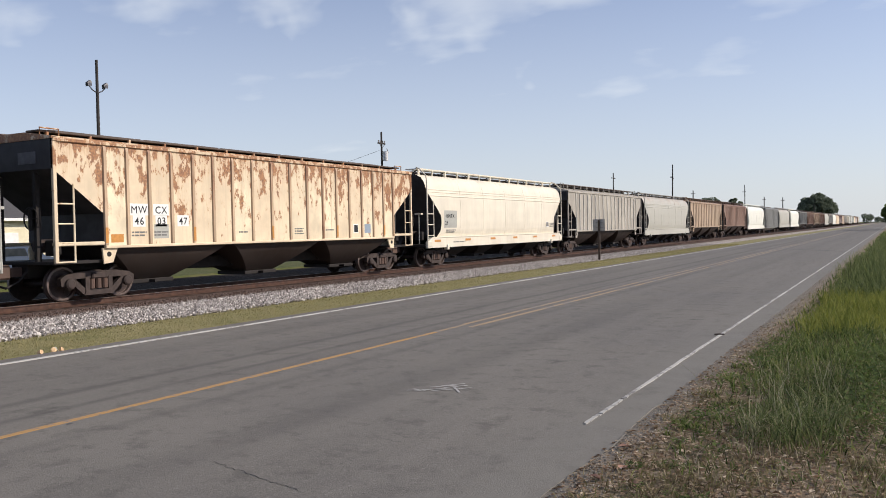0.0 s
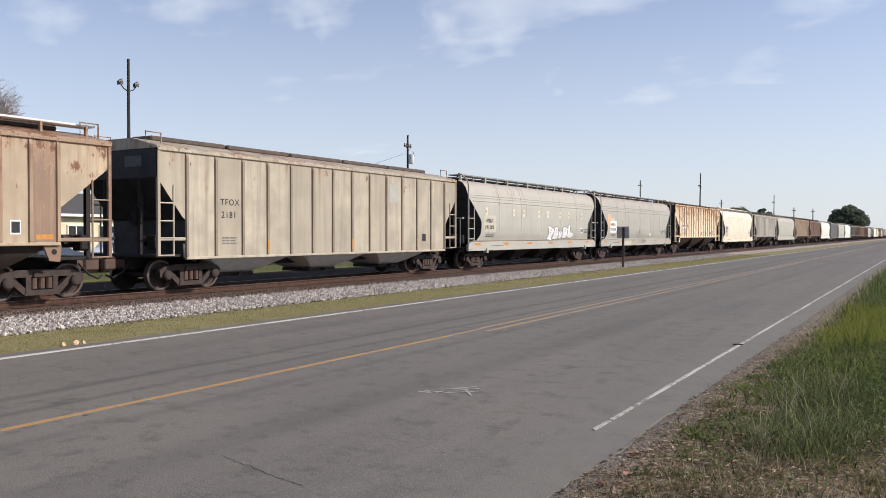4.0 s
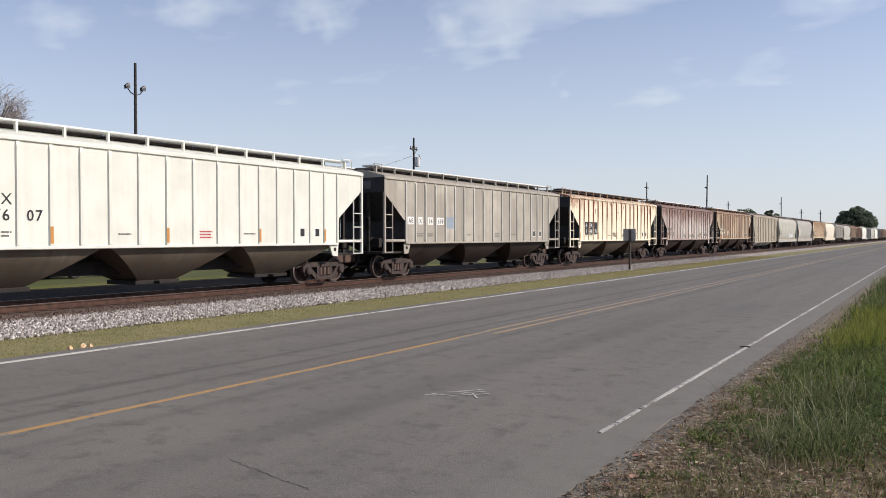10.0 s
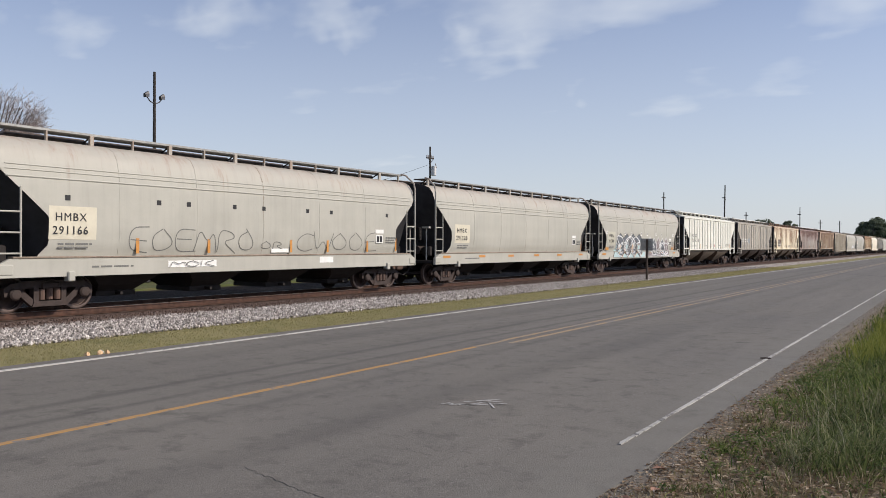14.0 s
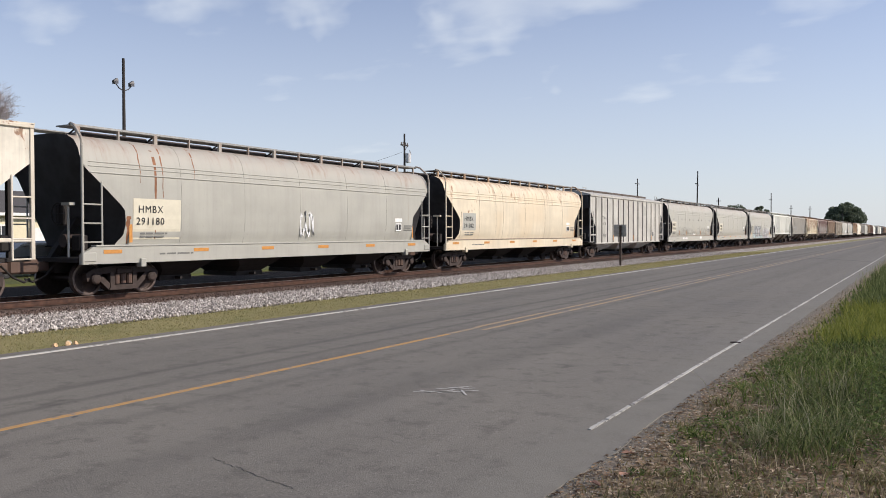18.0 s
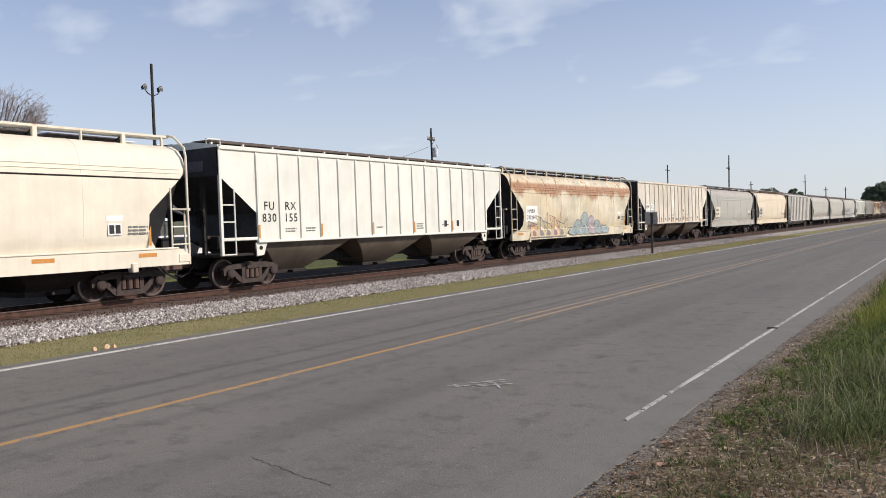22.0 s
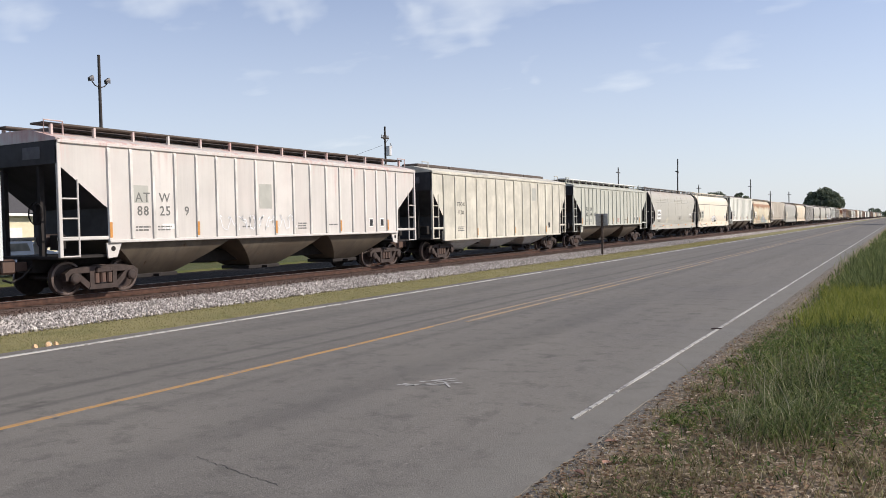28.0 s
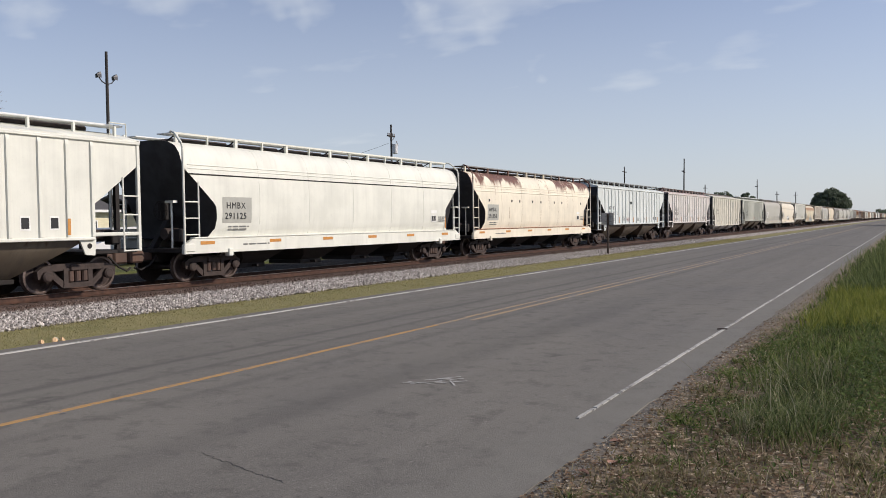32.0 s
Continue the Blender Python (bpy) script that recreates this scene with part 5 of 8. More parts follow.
for y0, z0, y1, z1 in ((-4.70, 7.34, -4.42, 7.52), (-4.60, 7.34, -4.36, 7.60), (-4.56, 7.58, -4.34, 7.80), (-4.44, 7.42, -4.12, 7.74), (-4.30, 7.68, -4.12, 7.46), (-4.68, 7.44, -4.50, 7.40), (-4.48, 7.70, -4.30, 7.92), (-4.40, 7.62, -4.22, 7.84)):
    d = Vector((y1 - y0, z1 - z0, 0)).normalized() * 0.011
    s.add([(y0 - d.y, z0 + d.x, 0.003), (y0 + d.y, z0 - d.x, 0.003), (y1 + d.y, z1 - d.x, 0.003), (y1 - d.y, z1 + d.x, 0.003)], [(0, 1, 2, 3)])
structure("chalk_marks", s, CHALK, "pale scratched chalk strokes on the asphalt")


def road_stroke(name, pts, w, mat, label, seed, jitter=0.05, steps=14, z=0.0025):
    rnd = random.Random(seed)
    line = []
    for (xa, ya), (xb, yb) in zip(pts, pts[1:]):
        for i in range(steps):
            t = i / steps
            line.append((xa + (xb - xa) * t + rnd.uniform(-jitter, jitter), ya + (yb - ya) * t + rnd.uniform(-jitter, jitter)))
    line.append(pts[-1])
    v, f = [], []
    for i, (x, y) in enumerate(line):
        a, b = line[max(0, i - 1)], line[min(len(line) - 1, i + 1)]
        d = math.hypot(b[0] - a[0], b[1] - a[1]) or 1
        q = w * rnd.uniform(0.25, 0.75)
        nx, ny = -(b[1] - a[1]) / d * q, (b[0] - a[0]) / d * q
        high = z - 0.0030 * abs(x + 6.8) + 0.004
        v += [(x + nx, y + ny, high), (x - nx, y - ny, high)]
    f = [(2 * i, 2 * i + 1, 2 * i + 3, 2 * i + 2) for i in range(len(line) - 1)]
    return structure(name, Shape().add(v, f), mat, label)


CRACK = plain("open_crack", (0.035, 0.033, 0.032), 0.9, 0, 0.2, 9)
SEAM = Nodes("tyre_darkened_seam", 0.85)
_p = SEAM.world_place()
SEAM = SEAM.done(SEAM.mix(SEAM.span(SEAM.noise(3, 5, 0.6, _p), 0.3, 0.7), (0.055, 0.053, 0.052), (0.10, 0.096, 0.094)))
road_stroke("road_crack_1", [(-4.62, 4.42), (-3.95, 4.25), (-3.6, 4.16)], 0.006, CRACK, "thin jagged crack in the asphalt", 1, 0.02)
road_stroke("road_crack_2", [(-3.9, 5.55), (-3.62, 5.5)], 0.004, CRACK, "hairline crack in the asphalt", 2, 0.01)
road_stroke("road_crack_3", [(-3.2, 4.05), (-2.7, 3.85)], 0.004, CRACK, "hairline crack in the asphalt", 3, 0.015)
road_stroke("road_seam_3", [(-9.9, 60.2), (-6.7, 58.0), (-4.3, 55.0), (-2.6, 52.5)], 0.35, SEAM, "dark tar patch line across the road", 6, 0.06)
rnd = random.Random(12)
SPOT = plain("oil_spot", (0.05, 0.048, 0.047), 0.6, 0, 0.3, 20)
s = Shape()
for _ in range(45):
    x, y, r = rnd.uniform(-7.5, -2.8), rnd.uniform(3.2, 16), rnd.uniform(0.006, 0.026)
    n = 8
    s.add([(x + r * rnd.uniform(0.6, 1.2) * math.cos(6.28 * i / n), y + r * 1.6 * rnd.uniform(0.6, 1.2) * math.sin(6.28 * i / n), 0.0065 - 0.003 * abs(x + 6.8)) for i in range(n)], [tuple(range(n))])
tagged(part("oil_spots", s, SPOT), "small dark oil spots on the asphalt", "oil spots", "", "stuff")

# ---- plants ----
def blade_mesh(name, x, y, z, height, lean, width, rs, mat, segs=2):
    """Many tapered blades as one mesh; arrays of equal length."""
    n = len(x)
    a, b = rs.uniform(0, 6.283, n), rs.uniform(0, 6.283, n)
    lx, ly = np.cos(a) * lean * height, np.sin(a) * lean * height
    wx, wy = np.cos(b) * width / 2, np.sin(b) * width / 2
    rows = []
    for t, k in ((0.0, 1.0), (0.5, 0.8)):
        bx, by, bz = x + lx * t * t, y + ly * t * t, z + height * t
        rows += [np.stack([bx - wx * k, by - wy * k, bz], 1), np.stack([bx + wx * k, by + wy * k, bz], 1)]
    rows.append(np.stack([x + lx, y + ly, z + height * np.sqrt(np.maximum(0.15, 1 - lean * lean * 0.4))], 1))
    v = np.stack(rows, 1).reshape(-1, 3)
    o = (np.arange(n) * 5)[:, None]
    quads = (o + np.array([[0, 1, 3, 2]])).tolist()
    tris = (o + np.array([[2, 3, 4]])).tolist()
    me = bpy.data.meshes.new(name)
    me.from_pydata(v.tolist(), [], quads + tris)
    me.materials.append(mat)
    return me


def blade_material(name, stops, spot=0.0):
    n = Nodes(name, 0.7, 0, 0.25)
    r = n.island()
    big = n.noise(0.9, 4, 0.6, n.world_place())
    col = n.ramp(n.math("ADD", n.math("MULTIPLY", r, 0.65), n.math("MULTIPLY", big, 0.35)), stops)
    return see_through(n, col)


def see_through(n, col):
    """Thin leaves let part of the light pass."""
    thin = n.nd.new("ShaderNodeBsdfTranslucent")
    n.ln.new(col, thin.inputs["Color"])
    both = n.nd.new("ShaderNodeMixShader")
    both.inputs[0].default_value = 0.45
    n.ln.new(n.b.outputs[0], both.inputs[1])
    n.ln.new(thin.outputs[0], both.inputs[2])
    n.ln.new(both.outputs[0], n.nd["Material Output"].inputs["Surface"])
    return n.done(col)


DRY = blade_material("dry_short_grass", [(0.15, (0.05, 0.04, 0.022)), (0.36, (0.19, 0.15, 0.09)), (0.52, (0.13, 0.135, 0.052)), (0.68, (0.24, 0.20, 0.10)), (0.85, (0.58, 0.49, 0.35))])
TUFT = blade_material("grey_green_tuft", [(0.15, (0.022, 0.03, 0.011)), (0.4, (0.075, 0.105, 0.032)), (0.62, (0.19, 0.225, 0.095)), (0.8, (0.52, 0.47, 0.30))])
LUSH = blade_material("lush_weed_grass", [(0.15, (0.030, 0.050, 0.013)), (0.45, (0.09, 0.13, 0.034)), (0.75, (0.20, 0.24, 0.072)), (0.95, (0.42, 0.40, 0.19))])

VERGE = Nodes("verge_soil_and_litter", 0.95, 0, 0.15)
_p = VERGE.world_place()
_c = VERGE.mix(VERGE.span(VERGE.noise(1.4, 6, 0.65, _p), 0.35, 0.65), (0.21, 0.16, 0.112), (0.115, 0.095, 0.058))
_c = VERGE.mix(VERGE.span(VERGE.noise(26, 5, 0.7, _p), 0.45, 0.7), _c, (0.36, 0.295, 0.22))
_c = VERGE.mix(VERGE.span(VERGE.voronoi(34, _p), 0.0, 0.3, 0.6, 0), _c, (0.03, 0.025, 0.018))
_c = VERGE.mix(VERGE.span(VERGE.xyz(_p)["X"], -1.75, -2.1, 0, 0.75), _c, (0.19, 0.175, 0.155))
VERGE.bump(VERGE.noise(18, 5, 0.7, _p), 0.8, 0.03)
VERGE = VERGE.done(_c)


def verge_z(x, y):
    return -0.015 + 0.035 * min(1, max(0.25, (x + 2.2) / 0.8)) * noise.noise((x * 0.7, y * 0.7, 2)) + 0.05 * min(1, max(0, (x + 1.6) / 1.2))


def verge_sheet():
    xs = [-2.25, -2.1, -1.9, -1.6, -1.2, -0.8, -0.4, 0, 0.5, 1, 1.6, 2.4, 3.4, 5, 8, 14, 30]
    ys = [-12, -6, -3] + [i * 0.5 for i in range(-4, 60)] + [30 + 2 * i for i in range(16)] + [65, 75, 90, 110, 140, 180, 240]
    v = [(x, y, -0.08 if x < -2.2 else -0.03 if x > 20 else verge_z(x, y)) for y in ys for x in xs]
    m = len(xs)
    return Shape().add(v, [(j * m + i, j * m + i + 1, (j + 1) * m + i + 1, (j + 1) * m + i) for j in range(len(ys) - 1) for i in range(m - 1)])


structure("verge", verge_sheet(), VERGE, "dry soil verge with leaf litter beside the road", True)
structure("verge_far", Shape().add([(x, y, -0.052 if x > -13.5 else -0.085) for y in [-40, -5] + [i * 4 for i in range(40)] + [200, 400, 900] for x in (-14.0, -13.0, -12.0, -11.25)], [(j * 4 + i, j * 4 + i + 1, j * 4 + i + 5, j * 4 + i + 4) for j in range(44) for i in range(3)]), STRIP, "narrow strip of dry grass between road and ballast", True)


def scatter(count, x0, x1, y0, y1, rs, bias=1.0):
    return rs.uniform(x0, x1, count), y0 + (y1 - y0) * rs.uniform(0, 1, count) ** bias


def grow(name, label, count, area, hs, lean, width, mat, seed, bias=1.4, keep=None, category="grass", base=None):
    rs = np.random.RandomState(seed)
    x, y = scatter(count, *area, rs, bias)
    h = rs.uniform(hs[0], hs[1], count)
    if keep:
        ok = np.array([keep(a, b) > r for a, b, r in zip(x, y, rs.uniform(0, 1, count))])
        x, y, h = x[ok], y[ok], h[ok]
    z = np.array([(base or verge_z)(a, b) for a, b in zip(x, y)])
    w = width * (1 + y / 22.0)
    me = blade_mesh(name, x, y, z, h, rs.uniform(lean[0], lean[1], len(x)), w, rs, mat)
    return tagged(new(name, me), label, category, "", "stuff")


def cluster(scale, lo, hi, seed):
    return lambda x, y: min(1, max(0, (noise.noise((x * scale, y * scale, seed)) * 0.5 + 0.5 - lo) / (hi - lo)))


def shore(x, a, b):
    return min(1, max(0, (x - a) / (b - a)))


patchy = cluster(1.1, 0.30, 0.52, 3)
rich = cluster(1.3, 0.34, 0.6, 33)
meadow = cluster(0.5, 0.36, 0.55, 9)
EDGE = blade_material("mixed_edge_grass", [(0.15, (0.018, 0.03, 0.009)), (0.38, (0.062, 0.10, 0.024)), (0.6, (0.15, 0.20, 0.05)), (0.76, (0.26, 0.27, 0.10)), (0.9, (0.52, 0.46, 0.28))])
BRIGHT = blade_material("bright_yellow_green_grass", [(0.12, (0.085, 0.11, 0.02)), (0.45, (0.165, 0.19, 0.036)), (0.8, (0.27, 0.275, 0.07))])
SAGE = blade_material("grey_green_weeds", [(0.15, (0.026, 0.040, 0.013)), (0.45, (0.085, 0.115, 0.038)), (0.75, (0.185, 0.215, 0.085)), (0.95, (0.36, 0.36, 0.17))])
STALK = blade_material("seeding_grass_stalks", [(0.15, (0.10, 0.105, 0.055)), (0.5, (0.27, 0.26, 0.155)), (0.85, (0.50, 0.46, 0.32))])


def ragged(y, seed, size=0.3):
    return size * noise.noise((seed, y * 0.7, 5)) + 0.5 * size * noise.noise((seed, y * 2.3, 8))


def stand(x, y, x0, y0, y1):
    """Dense cover between y0 and y1 with a wavering outline."""
    q = y + 1.1 * noise.noise((x * 1.1, y * 0.5, 3))
    return shore(x, x0 + ragged(y, 3), x0 + 0.35 + ragged(y, 3)) * shore(q, y0 - 0.6, y0 + 0.6) * (1 - shore(q, y1 - 1.0, y1 + 1.0))


grow("short_dry_grass", "short dry tan grass on the verge", 52000, (-2.05, 3.0, 3.0, 26), (0.012, 0.06), (0.5, 1.7), 0.008, DRY, 1, 1.6, lambda x, y: patchy(x, y) * shore(y, 3.0, 4.4) * (0.08 + 0.92 * shore(x, -2.0, -1.35)))
grow("edge_weeds", "ragged green and straw weeds along the pavement edge", 40000, (-1.95, 1.2, 4.6, 34), (0.03, 0.14), (0.4, 1.6), 0.009, EDGE, 41, 1.3, lambda x, y: (0.06 + 0.94 * rich(x, y)) * (0.12 + 0.88 * shore(y + 1.2 * noise.noise((x * 1.3, y * 0.9, 4)), 6.6, 9.0)) * shore(x, -1.8 + ragged(y, 1), -1.35 + ragged(y, 1)))
grow("edge_straw", "straw-coloured grass stalks among the weeds", 20000, (-1.8, 1.2, 5.0, 30), (0.05, 0.2), (0.3, 1.3), 0.004, DRY, 42, 1.3, lambda x, y: shore(x, -1.7, -0.9) * rich(x + 9, y))
grow("lush_verge_grass", "lush green grass on the verge", 46000, (-1.7, 4.0, 8.5, 24), (0.05, 0.24), (0.3, 1.4), 0.009, LUSH, 2, 1.1, lambda x, y: max(0.35 * meadow(x, y), stand(x, y, -1.55, 10.0, 14.0)) * shore(x, -1.65 + ragged(y, 2), -1.2 + ragged(y, 2)))
grow("yellow_weeds", "bright yellow-green grass stand on the verge", 52000, (-1.6, 5.0, 12.0, 24), (0.12, 0.32), (0.15, 0.7), 0.008, BRIGHT, 3, 1.0, lambda x, y: stand(x, y, -1.45, 13.2, 20.0))
grow("sage_weeds", "grey-green rank weeds along the verge", 46000, (-1.7, 9.0, 19, 75), (0.12, 0.5), (0.2, 0.8), 0.009, SAGE, 6, 1.5, lambda x, y: (0.3 + 0.7 * meadow(x * 0.6 + 5, y * 0.5)) * shore(x, -1.45 + ragged(y * 0.5, 4), -1.0 + ragged(y * 0.5, 4)))
grow("distant_verge_grass", "rough green grass along the far verge", 40000, (-1.9, 12.0, 24, 150), (0.06, 0.22), (0.3, 1.0), 0.012, LUSH, 4, 1.6, lambda x, y: shore(x, -1.8 + 0.3 * noise.noise((0, y * 0.3, 8)), -1.0))
grow("verge_turf", "thin dry turf on the verge", 40000, (-1.95, 11.0, -9.0, 6.0), (0.02, 0.08), (0.4, 1.5), 0.007, DRY, 51, 1.0, lambda x, y: 0.25 + 0.75 * patchy(x, y))
grow("verge_green", "scattered green weeds on the verge", 26000, (0.2, 11.0, -9.0, 26.0), (0.04, 0.15), (0.4, 1.4), 0.008, EDGE, 52, 1.0, lambda x, y: rich(x, y) * shore(x, 0.2, 1.2) * max(shore(y, 3, 7), shore(x, 2.0, 3.5), shore(-y, 0.5, 3)))
grow("strip_grass", "short dry grass between road and ballast", 46000, (-14.0, -11.35, 4.0, 75), (0.02, 0.06), (0.4, 1.4), 0.006, blade_material("strip_grass", [(0.12, (0.17, 0.165, 0.06)), (0.45, (0.27, 0.245, 0.105)), (0.8, (0.42, 0.365, 0.195))]), 5, 1.5, lambda x, y: min(shore(x, -14.0 + 0.25 * noise.noise((0, y * 0.7, 2)), -13.5), 1 - shore(x, -11.6, -11.3)) ** 0.7, base=lambda x, y: -0.06)


def tuft(name, spots, mat, seed, label, hs, blades, spread, width=0.006, lean=(0.1, 0.9)):
    """A stand of arching grass tufts."""
    rs = np.random.RandomState(seed)
    X, Y, H, L = [], [], [], []
    for cx, cy, size in spots:
        k = int(blades * size)
        X.append(cx + rs.normal(0, spread * size, k))
        Y.append(cy + rs.normal(0, spread * size, k))
        H.append(rs.uniform(hs[0], hs[1], k) * (0.6 + 0.5 * size))
        L.append(rs.uniform(lean[0], lean[1], k))
    x, y, h, l = (np.concatenate(q) for q in (X, Y, H, L))
    z = np.array([verge_z(a, b) for a, b in zip(x, y)])
    return tagged(new(name, blade_mesh(name, x, y, z, h, l, np.full(len(x), width), rs, mat)), label, "grass", "", "stuff")


rnd = random.Random(31)
# one tall clump near the corner of the verge, thinner ones behind it
tuft("tall_grass_clump", [(-0.86, 6.6, 0.8), (-0.70, 6.95, 1.0), (-0.95, 7.2, 0.9), (-0.62, 7.5, 1.0), (-0.88, 7.85, 1.0), (-0.55, 8.2, 0.9), (-0.95, 8.6, 0.9), (-1.12, 7.05, 0.5), (-0.7, 9.1, 0.9), (-1.05, 9.5, 0.6)], SAGE, 11, "tall arching grey-green grass clump", (0.06, 0.32), 210, 0.19, 0.008, (0.5, 1.6))
tuft("straw_clump", [(-0.8, 6.8, 0.8), (-0.7, 7.6, 0.9), (-0.95, 8.2, 0.9), (-0.8, 9.0, 0.8)], TUFT, 17, "straw-tinged grass among the tall clump", (0.08, 0.3), 60, 0.22, 0.007, (0.5, 1.6))
tuft("seed_stalks", [(-0.95, 7.4, 0.9), (-0.75, 8.2, 1.2), (-1.05, 8.8, 1.0), (-0.6, 7.0, 0.7), (-0.85, 9.3, 0.9), (-1.12, 6.95, 0.5)], STALK, 15, "thin pale seeding grass stalks", (0.24, 0.46), 22, 0.24, 0.006, (0.1, 0.7))
tuft("bluish_tuft", [(-1.14, 6.85, 0.7), (-1.05, 6.7, 0.5)], STALK, 16, "pale bluish wiry grass tuft", (0.10, 0.26), 90, 0.06, 0.0045, (0.2, 0.9))
tuft("low_tufts", [(rnd.uniform(-1.8, -0.1), 4.6 + 7.4 * math.sqrt(rnd.random()), rnd.uniform(0.2, 0.6)) for _ in range(130)], EDGE, 13, "low grass tufts among dry litter", (0.04, 0.13), 60, 0.07, 0.009, (0.5, 1.6))
tuft("dry_tufts", [(rnd.uniform(-1.85, 0.4), rnd.uniform(4.0, 13), rnd.uniform(0.25, 0.7)) for _ in range(170)], DRY, 14, "sprawling straw-coloured dead grass", (0.04, 0.14), 60, 0.12, 0.009, (0.8, 1.8))
tuft("dark_tufts", [(rnd.uniform(-1.15, 5), rnd.uniform(20, 40), rnd.uniform(0.7, 1.3)) for _ in range(60)] + [(rnd.uniform(-1.1, 7), rnd.uniform(40, 80), rnd.uniform(0.7, 1.4)) for _ in range(60)], SAGE, 12, "tall dark green weed clumps along the verge", (0.2, 0.55), 200, 0.3, 0.013, (0.1, 0.7))


def leaf_litter(count, area, size, seed, mat, name, label):
    rs = np.random.RandomState(seed)
    x, y = scatter(count, *area, rs, 1.5)
    thin = rs.uniform(0, 1, count)
    v, f = [], []
    for i in range(count):
        if thin[i] > shore(y[i], area[2], area[2] + 1.6):
            continue
        r, a, c = size * rs.uniform(0.5, 1.3), rs.uniform(0, 6.28), rs.uniform(0.1, 0.5)
        z = verge_z(x[i], y[i]) + 0.012
        ca, sa = math.cos(a), math.sin(a)
        pts = [(-1, 0, 0), (-0.3, 0.45, c), (0.5, 0.4, c * 0.7), (1, 0, 0.1), (0.5, -0.4, c * 0.5), (-0.3, -0.45, c)]
        o = len(v)
        v += [(x[i] + r * (p * ca - q * sa), y[i] + r * (p * sa + q * ca), z + r * w) for p, q, w in pts]
        f += [(o, o + 1, o + 2, o + 3), (o, o + 3, o + 4, o + 5)]
    me = bpy.data.meshes.new(name)
    me.from_pydata(v, [], f)
    return stuff(name, me, mat, label, "leaves")


LITTER = blade_material("dead_leaves", [(0.1, (0.06, 0.038, 0.024)), (0.4, (0.17, 0.11, 0.07)), (0.7, (0.34, 0.25, 0.165)), (0.95, (0.64, 0.56, 0.43))])
PALE_LITTER = blade_material("bleached_dead_leaves", [(0.1, (0.10, 0.06, 0.04)), (0.45, (0.33, 0.22, 0.14)), (0.8, (0.68, 0.58, 0.45))])
WEED = blade_material("broad_weed_leaves", [(0.1, (0.03, 0.052, 0.014)), (0.5, (0.085, 0.13, 0.034)), (0.9, (0.2, 0.25, 0.075))])
leaf_litter(14000, (-2.08, 0.6, 2.8, 15), 0.021, 7, LITTER, "dead_leaves", "curled brown dead leaves on the verge")
leaf_litter(4200, (-2.0, 0.4, 3.0, 12), 0.024, 8, PALE_LITTER, "large_dead_leaves", "larger curled tan leaves on the verge")
GRAVEL = blade_material("edge_gravel", [(0.1, (0.22, 0.2, 0.18)), (0.5, (0.36, 0.335, 0.3)), (0.95, (0.58, 0.55, 0.5))])
stuff("edge_gravel", stones(4200, -2.06, -1.72, 3.4, 30, 0.007, 17, lambda x: -0.02), GRAVEL, "fine gravel along the pavement edge", "gravel")


def broadleaf(name, label, spots, seed, size):
    """Leafy weeds: creased oval leaves spread over low stems."""
    rs = np.random.RandomState(seed)
    v, f = [], []
    for cx, cy, r, h, n in spots:
        for _ in range(n):
            x, y = cx + rs.normal(0, r), cy + rs.normal(0, r)
            z = rs.uniform(0.01, h) * max(0.25, 1 - ((x - cx) ** 2 + (y - cy) ** 2) / (6 * r * r))
            a, s = rs.uniform(0, 6.28), size * rs.uniform(0.5, 1.3)
            ca, sa, up = math.cos(a), math.sin(a), rs.uniform(-0.5, 0.6)
            o = len(v)
            v += [(x + s * (p * ca - q * sa), y + s * (p * sa + q * ca), verge_z(x, y) + z + s * (p * up + k)) for p, q, k in ((0, 0, 0), (0.55, 0.42, 0.1), (1.3, 0.34, 0.02), (1.9, 0, -0.2), (1.3, -0.34, 0.02), (0.55, -0.42, 0.1), (0.9, 0, -0.06))]
            f += [(o, o + 6, o + 1), (o + 1, o + 6, o + 2), (o + 2, o + 6, o + 3), (o + 3, o + 6, o + 4), (o + 4, o + 6, o + 5), (o + 5, o + 6, o)]
    me = bpy.data.meshes.new(name)
    me.from_pydata(v, [], f)
    return stuff(name, me, WEED, label, "weeds")


broadleaf("broadleaf_weeds", "bright green broad-leaved weeds on the verge", [(-0.28 + 0.16 * math.sin(i * 2.1), 6.9 + 0.24 * i, 0.13, 0.3, 110) for i in range(18)] + [(-1.45 - 0.12 * math.sin(i * 1.7), 10.0 + 0.3 * i, 0.12, 0.2, 80) for i in range(9)], 19, 0.026)
broadleaf("low_broadleaf_weeds", "low green leafy weeds among the dry litter", [(rnd.uniform(-1.75, -0.1), rnd.uniform(4.8, 12.5), rnd.uniform(0.03, 0.08), 0.05, rnd.randint(10, 34)) for _ in range(110)] + [(-1.55, 7.3, 0.12, 0.12, 160), (-1.4, 7.5, 0.12, 0.14, 160), (-1.72, 9.2, 0.12, 0.12, 150), (-1.55, 9.0, 0.12, 0.14, 150), (-1.3, 6.2, 0.08, 0.08, 70)], 23, 0.022)

# litter by the far edge of the road
DEBRIS = plain("torn_cardboard_debris", (0.62, 0.42, 0.24), 0.8, 0, 0.4, 8)
deb = thing("road_debris", "torn orange and white scraps on the dry grass", "debris", at=(-11.4, 7.8, -0.045))
